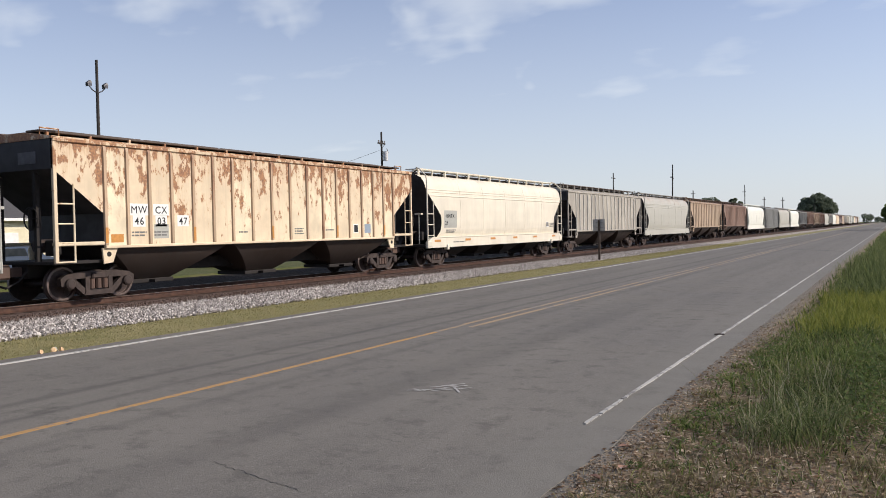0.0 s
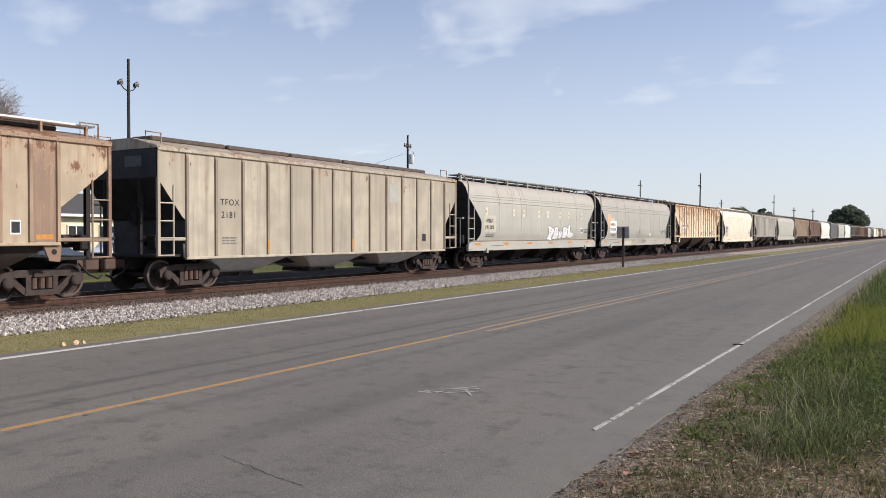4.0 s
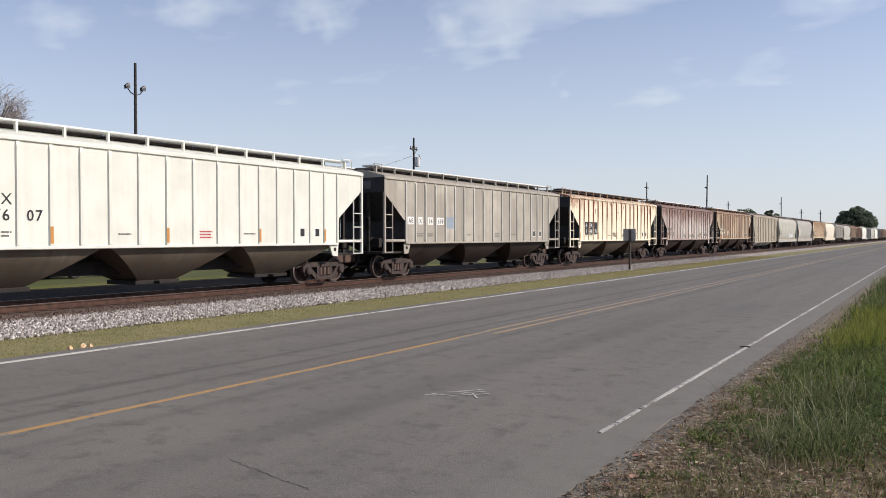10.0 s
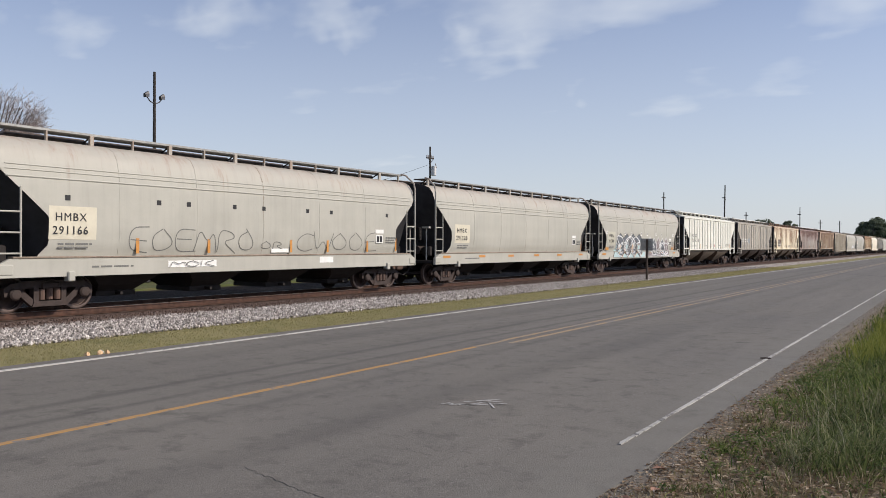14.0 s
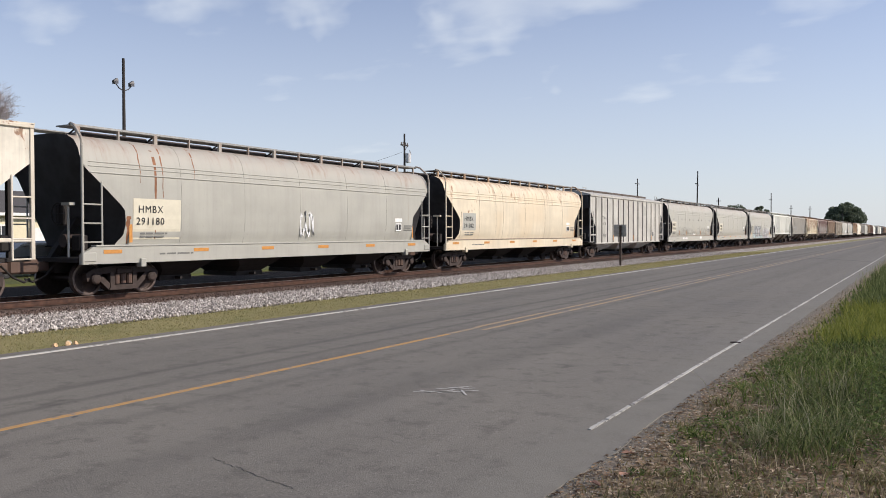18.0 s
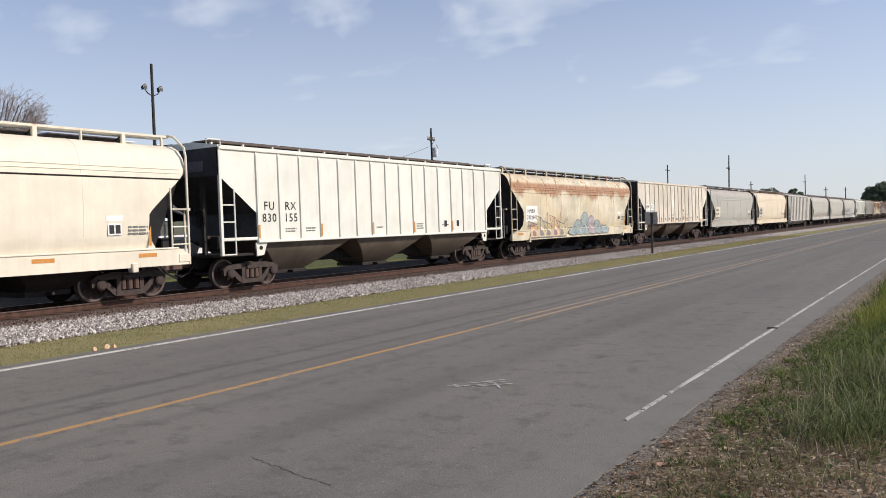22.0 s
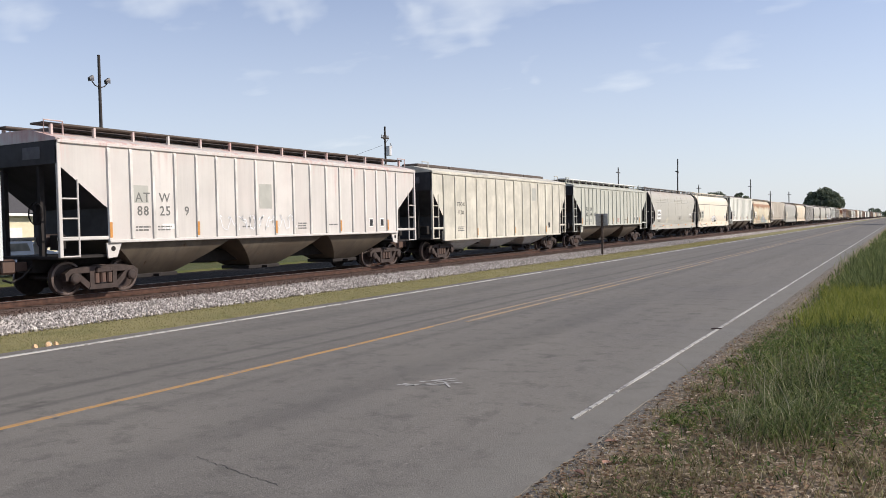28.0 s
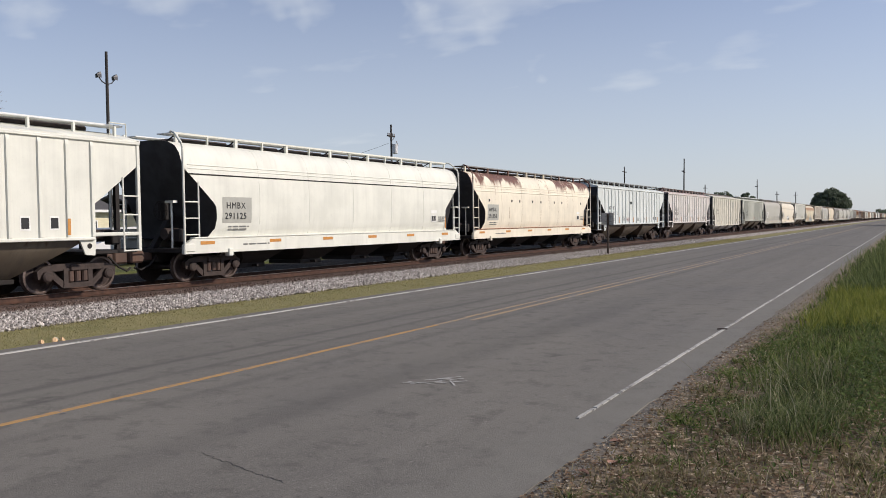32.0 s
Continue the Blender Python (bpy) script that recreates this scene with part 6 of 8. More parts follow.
for i, (x, y, r) in enumerate(((0, 0.1, 0.04), (0.05, 0.2, 0.035), (-0.04, 0.15, 0.045), (0.02, -0.14, 0.04))):
    part("scrap", Shape().loft([[(x + r * math.cos(a + i) * k, y + 1.2 * r * math.sin(a + i) * k, z + 0.03 * math.sin(3 * a)) for a in (6.28 * j / 7 for j in range(7))] for k, z in ((1.0, 0.02), (0.8, 0.05), (0.5, 0.06))]), CREAM_DECAL if i == 2 else DEBRIS, deb)
STICK = plain("dark_stick", (0.05, 0.035, 0.03), 0.9, 0, 0.3, 9)
tagged(part("twig", Shape().tube([(-2.56, 13.0, 0.008), (-2.5, 13.02, 0.012), (-2.42, 13.06, 0.008)], 0.012, 6), STICK), "small dark twig on the white line", "twig")
RED_LEAF = plain("reddish_leaf", (0.30, 0.17, 0.12), 0.8, 0, 0.4, 20)
for x, y, a in ((-1.95, 6.1, 0.3), (-1.8, 5.55, 1.0), (-1.62, 5.2, 2.0), (-1.9, 5.25, 2.6)):
    ca, sa = math.cos(a), math.sin(a)
    tagged(part("fallen_leaf", Shape().add([(x + 0.055 * (p * ca - q * sa), y + 0.055 * (p * sa + q * ca), verge_z(x, y) + 0.02 + 0.055 * w) for p, q, w in ((-1, 0, 0), (-0.3, 0.5, 0.35), (0.5, 0.45, 0.2), (1, 0, 0.1), (0.5, -0.4, 0.3), (-0.3, -0.5, 0.2))], [(0, 1, 2, 3), (0, 3, 4, 5)]), RED_LEAF), "large curled reddish leaf on the verge", "leaf", "fallen leaves")

# ---- road sign, poles ----
POST_WOOD = plain("dark_treated_wood", (0.075, 0.055, 0.045), 0.85, 0, 0.4, 7)
SIGN_BACK = plain("grey_sign_back", (0.38, 0.38, 0.37), 0.55, 0.3, 0.2, 6)
sign = thing("road_sign", "back of a grey metal road sign on a dark post", "road sign", at=(-13.8, 41.7, -0.07))
part("post", Shape().box(-0.05, 0.05, -0.05, 0.05, 0, 2.15, 0.01), POST_WOOD, sign)
part("sign_panel", Shape().box(-0.37, 0.30, 0.055, 0.062, 1.56, 2.19), SIGN_BACK, sign)
part("bracket", Shape().box(-0.2, 0.2, 0.05, 0.056, 1.72, 1.76), GALVANISED, sign)
part("bracket", Shape().box(-0.2, 0.2, 0.05, 0.056, 2.0, 2.04), GALVANISED, sign)

POLE_WOOD = plain("weathered_pole", (0.055, 0.048, 0.045), 0.9, 0, 0.4, 4)
LAMP_METAL = plain("floodlight_housing", (0.07, 0.07, 0.075), 0.5, 0.4, 0.3, 6)
LAMP_FACE = plain("floodlight_glass", (0.10, 0.10, 0.11), 0.2, 0, 0.1, 6)


def pole(at, height, label, r=0.16):
    p = thing("utility_pole", label, "pole", "poles along the line", at=at)
    part("shaft", Shape().tube([(0, 0, -0.3), (0, 0, height)], r, 12, True, r * 0.62), POLE_WOOD, p)
    return p


p1 = pole((-36.6, 28.7, -0.1), 11.1, "tall dark pole with two floodlights", 0.115)
for s in (1, -1):
    head = Shape().loft([[(0.62 * x, 0.62 * y * k + s * 0.5, 0.62 * z + 9.78) for x, y, z in pts] for k, pts in ((1, [(-0.2, -0.16, -0.2), (0.2, -0.16, -0.2), (0.2, 0.16, 0.12), (-0.2, 0.16, 0.12)]), (1.0, [(-0.14, -0.24, 0.1), (0.14, -0.24, 0.1), (0.14, 0.1, 0.34), (-0.14, 0.1, 0.34)]))])
    lamp = part("floodlight", head, LAMP_METAL, p1, "floodlight on a short arm")
    part("lens", Shape().add([(0.128, s * 0.5 - 0.085, 9.67), (0.128, s * 0.5 + 0.085, 9.67), (0.128, s * 0.5 + 0.085, 9.84), (0.128, s * 0.5 - 0.085, 9.84)], [(0, 1, 2, 3)]), LAMP_FACE, lamp)
    part("lamp_arm", Shape().tube([(0, 0, 9.38), (0, s * 0.3, 9.5), (0, s * 0.5, 9.72)], 0.03, 6), LAMP_METAL, p1)

p2 = pole((-38.8, 59.1, -0.1), 10.4, "utility pole with crossarm, transformer and wires", 0.125)
part("crossarm", Shape().box(-0.06, 0.06, -0.55, 0.55, 9.35, 9.47, 0.01), POLE_WOOD, p2)
part("transformer", Shape().tube([(0.3, 0.1, 7.9), (0.3, 0.1, 8.7)], 0.24, 14), plain("transformer_grey", (0.62, 0.62, 0.62), 0.5, 0.2, 0.15, 5), p2, "grey pole transformer")
INSUL = plain("porcelain_insulator", (0.3, 0.27, 0.25), 0.3, 0, 0.2, 9)
for y in (-0.48, -0.2, 0.2, 0.48):
    part("insulator", Shape().tube([(0, y, 9.47), (0, y, 9.66)], 0.05, 8), INSUL, p2)
part("cutout", Shape().tube([(0.2, 0.5, 9.0), (0.3, 0.6, 8.6)], 0.04, 6), INSUL, p2)
part("brace", Shape().tube([(0.07, -0.4, 9.36), (0.07, 0, 9.0), (0.07, 0.4, 9.36)], 0.025, 6), POLE_WOOD, p2)

WIRE = plain("black_wire", (0.02, 0.02, 0.022), 0.6, 0, 0.1, 3)


def wire(a, b, sag, name="service_wire", r=0.018):
    pts = []
    for i in range(17):
        t = i / 16
        p = Vector(a).lerp(Vector(b), t)
        p.z -= sag * 4 * t * (1 - t)
        pts.append(p)
    return tagged(part(name, Shape().tube(pts, r, 5), WIRE), "thin black overhead wire hanging between poles", "wire", "overhead wires")


wire((-38.8, 58.8, 8.7), (-49.5, 45.5, 4.2), 0.5, r=0.011)
p3 = pole((-39.9, 129.0, -0.1), 10.5, "dark utility pole with short crossarm", 0.13)
part("crossarm", Shape().box(-0.06, 0.06, -1.0, 1.0, 9.6, 9.72, 0.01), POLE_WOOD, p3)
p4 = pole((-29.0, 122.4, -0.1), 10.8, "tall leaning dark utility pole", 0.13)
p4.rotation_euler = (0, radians(0.9), 0)
part("crossarm", Shape().box(-0.05, 0.05, -0.3, 0.5, 8.7, 8.85, 0.01), POLE_WOOD, p4)
part("spike", Shape().box(-0.35, 0.1, -0.06, 0.06, 8.9, 9.05, 0.01), POLE_WOOD, p4)
p5 = pole((-29.4, 192.6, -0.1), 10.5, "dark utility pole with short crossarm", 0.13)
part("crossarm", Shape().box(-0.5, 0.2, -0.06, 0.06, 8.9, 9.05, 0.01), POLE_WOOD, p5)
for x, y, h in ((-48.6, 230.0, 11.3), (-36.0, 274.0, 10.2), (-31.8, 285.0, 10.1), (-33.0, 420.0, 10.5)):
    q = pole((x, y, -0.1), h, "distant dark utility pole", 0.2)
    part("crossarm", Shape().box(-0.6, 0.6, -0.06, 0.06, h - 1.0, h - 0.85, 0.01), POLE_WOOD, q)

# ---- trees ----
BARK = plain("grey_bark", (0.12, 0.10, 0.085), 0.9, 0, 0.4, 5)
TWIG = plain("pale_bare_twigs", (0.36, 0.31, 0.30), 0.9, 0, 0.3, 2)


def leaf_material(name, stops):
    n = Nodes(name, 0.6, 0, 0.3)
    return see_through(n, n.ramp(n.math("ADD", n.math("MULTIPLY", n.island(), 0.6), n.math("MULTIPLY", n.noise(0.35, 3, 0.5, n.world_place()), 0.4)), stops))


LEAVES = leaf_material("tree_leaves", [(0.15, (0.034, 0.060, 0.020)), (0.5, (0.076, 0.119, 0.034)), (0.9, (0.136, 0.187, 0.051))])
# distance haze put into the colour: paler and greyer than LEAVES
FAR_LEAVES = leaf_material("hazed_far_leaves", [(0.15, (0.085, 0.108, 0.075)), (0.5, (0.14, 0.17, 0.115)), (0.9, (0.2, 0.23, 0.155))])


def leaf_cloud(centres, per, size, seed):
    """Many small leaf clumps round the given blobs (x, y, z, r)."""
    rs = np.random.RandomState(seed)
    c = np.array(centres)
    k = np.repeat(np.arange(len(c)), per)
    d = rs.normal(0, 1, (len(k), 3))
    d /= np.linalg.norm(d, axis=1)[:, None]
    p = c[k, :3] + d * (c[k, 3] * rs.uniform(0.45, 1.08, len(k)) ** 0.5)[:, None] * np.array([1, 1, 0.8])
    u = rs.normal(0, 1, (len(k), 3))
    u /= np.linalg.norm(u, axis=1)[:, None]
    w = np.cross(u, rs.normal(0, 1, (len(k), 3)))
    w /= np.linalg.norm(w, axis=1)[:, None]
    s = (size * rs.uniform(0.5, 1.3, len(k)))[:, None]
    v = np.stack([p - u * s, p + w * s * 0.6, p + u * s, p - w * s * 0.6], 1).reshape(-1, 3)
    f = (np.arange(len(k)) * 4)[:, None] + np.arange(4)[None]
    me = bpy.data.meshes.new("crown")
    me.from_pydata(v.tolist(), [], f.tolist())
    return me


def leafy_tree(at, height, radius, seed, label, clumps=26, per=260, size=0.4, mat=None, squash=0.62, lump=(0.17, 0.34)):
    rnd = random.Random(seed)
    t = thing("tree", label, "tree", at=at)
    s = Shape().tube([(0, 0, -0.2), (0.1, 0.1, height * 0.2), (0.0, 0.1, height * 0.42), (0.2, 0, height * 0.7)], radius * 0.07 + 0.05, 10, True, radius * 0.02 + 0.02)
    blobs = []
    for i in range(clumps):
        a, q = rnd.uniform(0, 6.28), math.sqrt(rnd.uniform(0, 1))
        x, y = math.cos(a) * q * radius * 0.8, math.sin(a) * q * radius * 0.8
        z = height * (0.28 + 0.6 * (1 - q * q * squash) * rnd.uniform(0.35, 1.0))
        blobs.append((x, y, z, radius * rnd.uniform(*lump)))
        s.tube([(0, 0.05, height * rnd.uniform(0.2, 0.5)), (x * 0.5, y * 0.5, z * 0.8), (x, y, z)], radius * 0.022 + 0.02, 6, True, 0.02)
    part("trunk", s, BARK, t)
    me = leaf_cloud(blobs, per, size, seed)
    me.materials.append(mat or LEAVES)
    part("crown", me, None, t)
    return t


leafy_tree((-36.6, 480, -0.2), 20.6, 11.6, 3, "large dark green tree beyond the track", 150, 130, 0.55, FAR_LEAVES, 0.72, (0.08, 0.2))
leafy_tree((-41.2, 214, -0.2), 9.6, 4.4, 4, "small round green tree behind the train", 40, 130, 0.3, FAR_LEAVES, 0.6, (0.1, 0.24))
leafy_tree((-35.4, 216, -0.2), 9.7, 3.4, 5, "small round green tree behind the train", 40, 130, 0.3, FAR_LEAVES, 0.6, (0.1, 0.24))
leafy_tree((-39.0, 218, -0.2), 6.8, 2.6, 8, "small green shrub behind the train", 12, 220, 0.3, FAR_LEAVES)
leafy_tree((5.0, 182, -0.1), 8.6, 7.6, 6, "broad green tree beside the road", 34, 300, 0.42, LEAVES)
leafy_tree((13.0, 150, -0.1), 7.5, 6.0, 7, "broad green tree beside the road", 28, 260, 0.42, LEAVES)


def bare_tree(at, height, seed, label):
    rnd = random.Random(seed)
    t = thing("tree", label, "tree", at=at)
    trunk, twigs = Shape(), Shape()

    def twig(p, way, length, r, level):
        q = p + way * length
        bend = p.lerp(q, 0.5) + Vector((rnd.uniform(-1, 1), rnd.uniform(-1, 1), rnd.uniform(-0.6, 0.6))) * length * 0.1
        twigs.tube([p, bend, q], r, 3, False, r * 0.6)
        if level:
            for k in range(3):
                turn = Vector((rnd.uniform(-1, 1), rnd.uniform(-1, 1), rnd.uniform(-0.6, 0.9)))
                twig(bend.lerp(q, k / 2), (way + turn * 0.8).normalized(), length * rnd.uniform(0.45, 0.7), r * 0.75, level - 1)

    fork = Vector((0, 0, height * 0.24))
    trunk.tube([Vector((0, 0, -0.2)), fork], 0.34, 10, True, 0.26)
    wide, high, mid = height * 0.47, height * 0.36, height * 0.63
    for i in range(70):
        a, u = i * 2.4, -0.5 + 1.5 * ((i * 0.618) % 1)
        flat = math.sqrt(max(0.05, 1 - u * u))
        tip = Vector((math.cos(a) * flat * wide * 0.84, math.sin(a) * flat * wide * 0.84, mid + u * high * 0.84))
        elbow = fork.lerp(tip, 0.45) + Vector((rnd.uniform(-0.4, 0.4), rnd.uniform(-0.4, 0.4), 0.5))
        trunk.tube([fork, elbow, tip], 0.12, 6, True, 0.03)
        for j in range(22):
            p = elbow.lerp(tip, 0.25 + 0.75 * j / 21)
            away = (p - Vector((0, 0, mid * 0.8))).normalized()
            turn = Vector((rnd.uniform(-1, 1), rnd.uniform(-1, 1), rnd.uniform(-0.5, 0.8)))
            twig(p, (away + turn * 0.9).normalized(), height * rnd.uniform(0.045, 0.085), 0.013, 2)
    part("trunk", trunk, BARK, t)
    part("twig_mass", twigs, TWIG, t, "fine bare grey twigs")
    return t


bare_tree((-63.0, 33.6, -0.1), 13.8, 5, "large bare grey tree behind the train")


def treeline():
    rnd = random.Random(44)
    blobs = []
    for i in range(420):
        x = rnd.uniform(-420, 620)
        h = rnd.uniform(4.5, 9.5) * (0.7 + 0.5 * noise.noise((x * 0.02, 0, 5)))
        blobs.append((x, 960 + rnd.uniform(-25, 25), rnd.uniform(0.3, 1.0) * h, rnd.uniform(2.5, 5.0)))
    return leaf_cloud(blobs, 70, 1.3, 9)


stuff("distant_woods", treeline(), FAR_LEAVES, "low line of distant woods on the horizon", "woods")

# ---- house and parked vehicles behind the track ----
SIDING = Nodes("cream_board_siding", 0.6)
_z = SIDING.math("FRACT", SIDING.math("MULTIPLY", SIDING.xyz()["Z"], 6.0))
SIDING.bump(_z, 0.6, 0.02)
SIDING = SIDING.done(SIDING.mix(SIDING.span(SIDING.noise(2, 4), 0.3, 0.7), (0.66, 0.60, 0.42), (0.74, 0.68, 0.5)))
SHINGLE = plain("dark_roof_shingle", (0.09, 0.085, 0.085), 0.9, 0, 0.35, 12)
TRIM = plain("white_trim_paint", (0.75, 0.75, 0.73), 0.55, 0, 0.1, 4)
GLASS = Nodes("window_glass", 0.08, 0.0, 0.6)
GLASS = GLASS.done(GLASS.mix(GLASS.span(GLASS.noise(1.5, 2), 0.3, 0.7), (0.02, 0.025, 0.03), (0.05, 0.055, 0.06)))


def house(at, long, deep, high, label):
    h = thing("house", label, "house", at=at)
    part("wall", Shape().box(-deep, 0, 0, long, 0, high), SIDING, h)
    part("roof", Shape().loft([[(-deep - 0.5, y, high - 0.05), (-deep / 2, y, high + 1.5), (0.5, y, high - 0.05), (-deep / 2, y, high + 1.3)] for y in (-0.4, long + 0.4)]), SHINGLE, h)
    part("fascia", Shape().box(0.42, 0.5, -0.4, long + 0.4, high - 0.2, high - 0.03), TRIM, h)
    k = 0
    y = 1.0
    while y < long - 1.4:
        if k % 4 == 2:
            d = part("door", Shape().box(0.003, 0.06, y, y + 0.95, 0.15, 2.2, 0.01), TRIM, h, "white panel door")
            part("door_handle", Shape().tube([(0.06, y + 0.82, 1.1), (0.12, y + 0.82, 1.1)], 0.03, 8), GALVANISED, d)
        else:
            w = part("window", Shape().box(0.003, 0.02, y, y + 1.1, 1.05, 2.3), GLASS, h)
            part("window_frame", Shape().box(0.02, 0.07, y - 0.08, y, 0.98, 2.38).box(0.02, 0.07, y + 1.1, y + 1.18, 0.98, 2.38).box(0.02, 0.07, y, y + 1.1, 2.3, 2.38).box(0.02, 0.07, y, y + 1.1, 0.98, 1.05).box(0.02, 0.06, y + 0.52, y + 0.58, 1.05, 2.3), TRIM, w)
        y += 2.3
        k += 1
    return h


house((-46.5, 24.0, -0.1), 12.5, 8.0, 3.1, "low cream house with white trim and dark roof")
house((-50.0, 43.0, -0.1), 14.0, 9.0, 3.0, "low white house with dark roof")
TYRE = plain("black_tyre", (0.025, 0.025, 0.026), 0.85, 0, 0.2, 9)
HUB = plain("alloy_hub", (0.4, 0.4, 0.41), 0.35, 0.7, 0.15, 9)
LAMP_RED = plain("red_tail_light", (0.35, 0.02, 0.02), 0.25, 0, 0.1, 9)
LAMP_CLEAR = plain("clear_headlight", (0.6, 0.6, 0.6), 0.15, 0, 0.1, 9)


def parked_car(at, turn, paint, label, van=False):
    c = thing("parked_car", label, "car", "parked vehicles", at=at, turn=turn)
    w = 0.88
    prof = [(-2.25, 0.35), (-2.25, 0.85), (-2.1, 1.0), (-1.45, 1.05), (-0.85, 1.5), (0.9, 1.52), (1.75, 1.1), (2.2, 1.0), (2.3, 0.8), (2.3, 0.35)]
    if van:
        prof = [(-2.4, 0.4), (-2.4, 0.95), (-1.6, 1.15), (-0.95, 1.85), (2.3, 1.9), (2.45, 1.0), (2.45, 0.4)]
    part("body", Shape().loft([[(x * w, y, z) for y, z in prof] if abs(x) == 1 else [(x * w, y * 0.99, z) for y, z in prof] for x in (-1, 1)]), paint, c)
    top = 1.78 if van else 1.42
    for s in (1, -1):
        part("side_window", Shape().prism([(-0.95, 1.1), (0.85, 1.1), (0.7, top), (-0.6, top)] if not van else [(-1.2, 1.2), (2.1, 1.2), (2.05, top), (-0.8, top)], *sorted((s * (w + 0.002), s * (w + 0.012)))), GLASS, c)
        part("headlight", Shape().box(*sorted((s * 0.5, s * 0.8)), -2.42 if van else -2.27, -2.2, 0.68, 0.84, 0.02), LAMP_CLEAR, c)
        part("tail_light", Shape().box(*sorted((s * 0.6, s * 0.84)), 2.28, 2.47 if van else 2.32, 0.78, 0.95, 0.02), LAMP_RED, c)
        for y in (-1.4, 1.4):
            t = part("wheel", Shape().wheel([(s * 0.72, 0.2), (s * 0.72, 0.32), (s * 0.90, 0.32), (s * 0.92, 0.28), (s * 0.90, 0.2)], 20), TYRE, c, at=(0, y, 0.32))
            part("hub", Shape().wheel([(s * 0.88, 0.2), (s * 0.915, 0.18), (s * 0.92, 0.05)], 16), HUB, t)
    part("bumper", Shape().box(-0.86, 0.86, -2.5 if van else -2.36, -2.2, 0.38, 0.58, 0.04), TYRE, c)
    return c


CAR_BLUE = plain("blue_grey_car_paint", (0.10, 0.13, 0.19), 0.25, 0.3, 0.1, 2)
CAR_WHITE = plain("white_car_paint", (0.7, 0.7, 0.7), 0.25, 0, 0.05, 2)
CAR_SILVER = plain("silver_car_paint", (0.36, 0.37, 0.38), 0.25, 0.5, 0.08, 2)
parked_car((-33.0, 20.6, -0.1), 8, CAR_BLUE, "blue-grey parked sedan on the grass")
parked_car((-33.5, 26.6, -0.1), 0, CAR_WHITE, "white parked van beside the house", True)
parked_car((-34.0, 35.2, -0.1), 4, CAR_SILVER, "silver parked sedan beside the house")

# ---- lettering, reflectors and graffiti on the cars ----
CREAM_SOFT = plain("pale_cream_repaint", (0.50, 0.485, 0.40), 0.55, 0, 0.12, 3)
RUN_FAINT = plain("faint_brown_run", (0.27, 0.215, 0.165), 0.7, 0, 0.35, 5)
RUN_RUST = plain("rust_run_stain", (0.26, 0.11, 0.05), 0.7, 0, 0.4, 6)
WORN_WHITE = plain("worn_white_repaint", (0.60, 0.585, 0.54), 0.6, 0, 0.4, 5)
RED_WHITE = plain("red_spray", (0.42, 0.05, 0.05), 0.5, 0, 0.2, 9)
SPRAY_WHITE = plain("white_spray", (0.74, 0.75, 0.76), 0.5, 0, 0.12, 4)
SPRAY_BLUE = plain("pale_blue_spray", (0.40, 0.58, 0.68), 0.5, 0, 0.2, 4)
SPRAY_GREY = plain("grey_spray", (0.30, 0.31, 0.32), 0.6, 0, 0.2, 4)


def panel_y(i, kind="R"):
    return (post_y(i, kind) + post_y(i + 1, kind)) / 2


def stencil_rows(car, y, z, w, rows, x=1.585, mat=None):
    """Small weight and date stencils, as bars; one part a line."""
    for r in range(rows):
        a, k, line = y, 0, Shape()
        while a < y + w * (1 - 0.15 * (r % 2)):
            b = min(y + w, a + w * (0.16 + 0.1 * ((r * 3 + k) % 3)))
            line.box(x, x + 0.003, a, b, z - r * 0.085, z - r * 0.085 + 0.045)
            a, k = b + w * 0.05, k + 1
        part("stencil_line", line, mat or TEXT_GREY, car)


def panel_marks(number, marks, z=2.14, patch=None, ink=None, high=0.21, reflect=(0, 4, 8, 12, 16), kind="R", placard=14, pad=0.06):
    """marks: panel, text on the upper row, text on the lower row."""
    car = TRAIN[number][0]
    ink = ink or BLACK_DECAL
    for i, *rows in marks:
        c = panel_y(i, kind)
        for r, text in enumerate(rows):
            if not text:
                continue
            low = z - r * (high + 0.10)
            ob, w = letters(text, ink, car, c, low, high, 1.59, fit=True)
            if patch:
                plate(car, c - w / 2 - pad, c + w / 2 + pad, low - 0.055, low + high + 0.055, patch, 1.583)
    for i in reflect:
        part("reflector", Shape().box(1.58 + RIB, 1.584 + RIB, post_y(i, kind) - 0.042, post_y(i, kind) + 0.042, 1.49, 1.9), ORANGE, car, "orange reflector strip")
    if placard is not None:
        for i in (placard, placard + 1):
            c = panel_y(i, kind)
            plate(car, c - 0.13, c + 0.13, 1.62, 1.96, WHITE_DECAL, 1.583, "placard")
            plate(car, c - 0.1, c + 0.1, 1.66, 1.92, BLACK_DECAL, 1.588, "placard_field")
    for i in (1, 2):
        stencil_rows(car, panel_y(i, kind) - 0.26, 1.74, 0.5, 2)
    stencil_rows(car, panel_y(11, kind) - 0.26, 1.72, 0.5, 1)
    stencil_rows(car, panel_y(9, kind) - 0.24, 1.78, 0.48, 3, mat=RED_WHITE if number in (8, 20) else None)
    stencil_rows(car, panel_y(6, kind) - 0.2, 1.7, 0.4, 1)


panel_marks(0, [(1, "MW", "46"), (2, "CX", "03"), (3, "", "47")], 2.28, WHITE_DECAL, placard=None)
plate(TRAIN[0][0], panel_y(0) - 0.2, panel_y(0) + 0.2, 1.5, 1.72, ORANGE, 1.583)
plate(TRAIN[0][0], panel_y(2) - 0.26, panel_y(2) + 0.26, 1.58, 1.98, GREY_DECAL, 1.583)
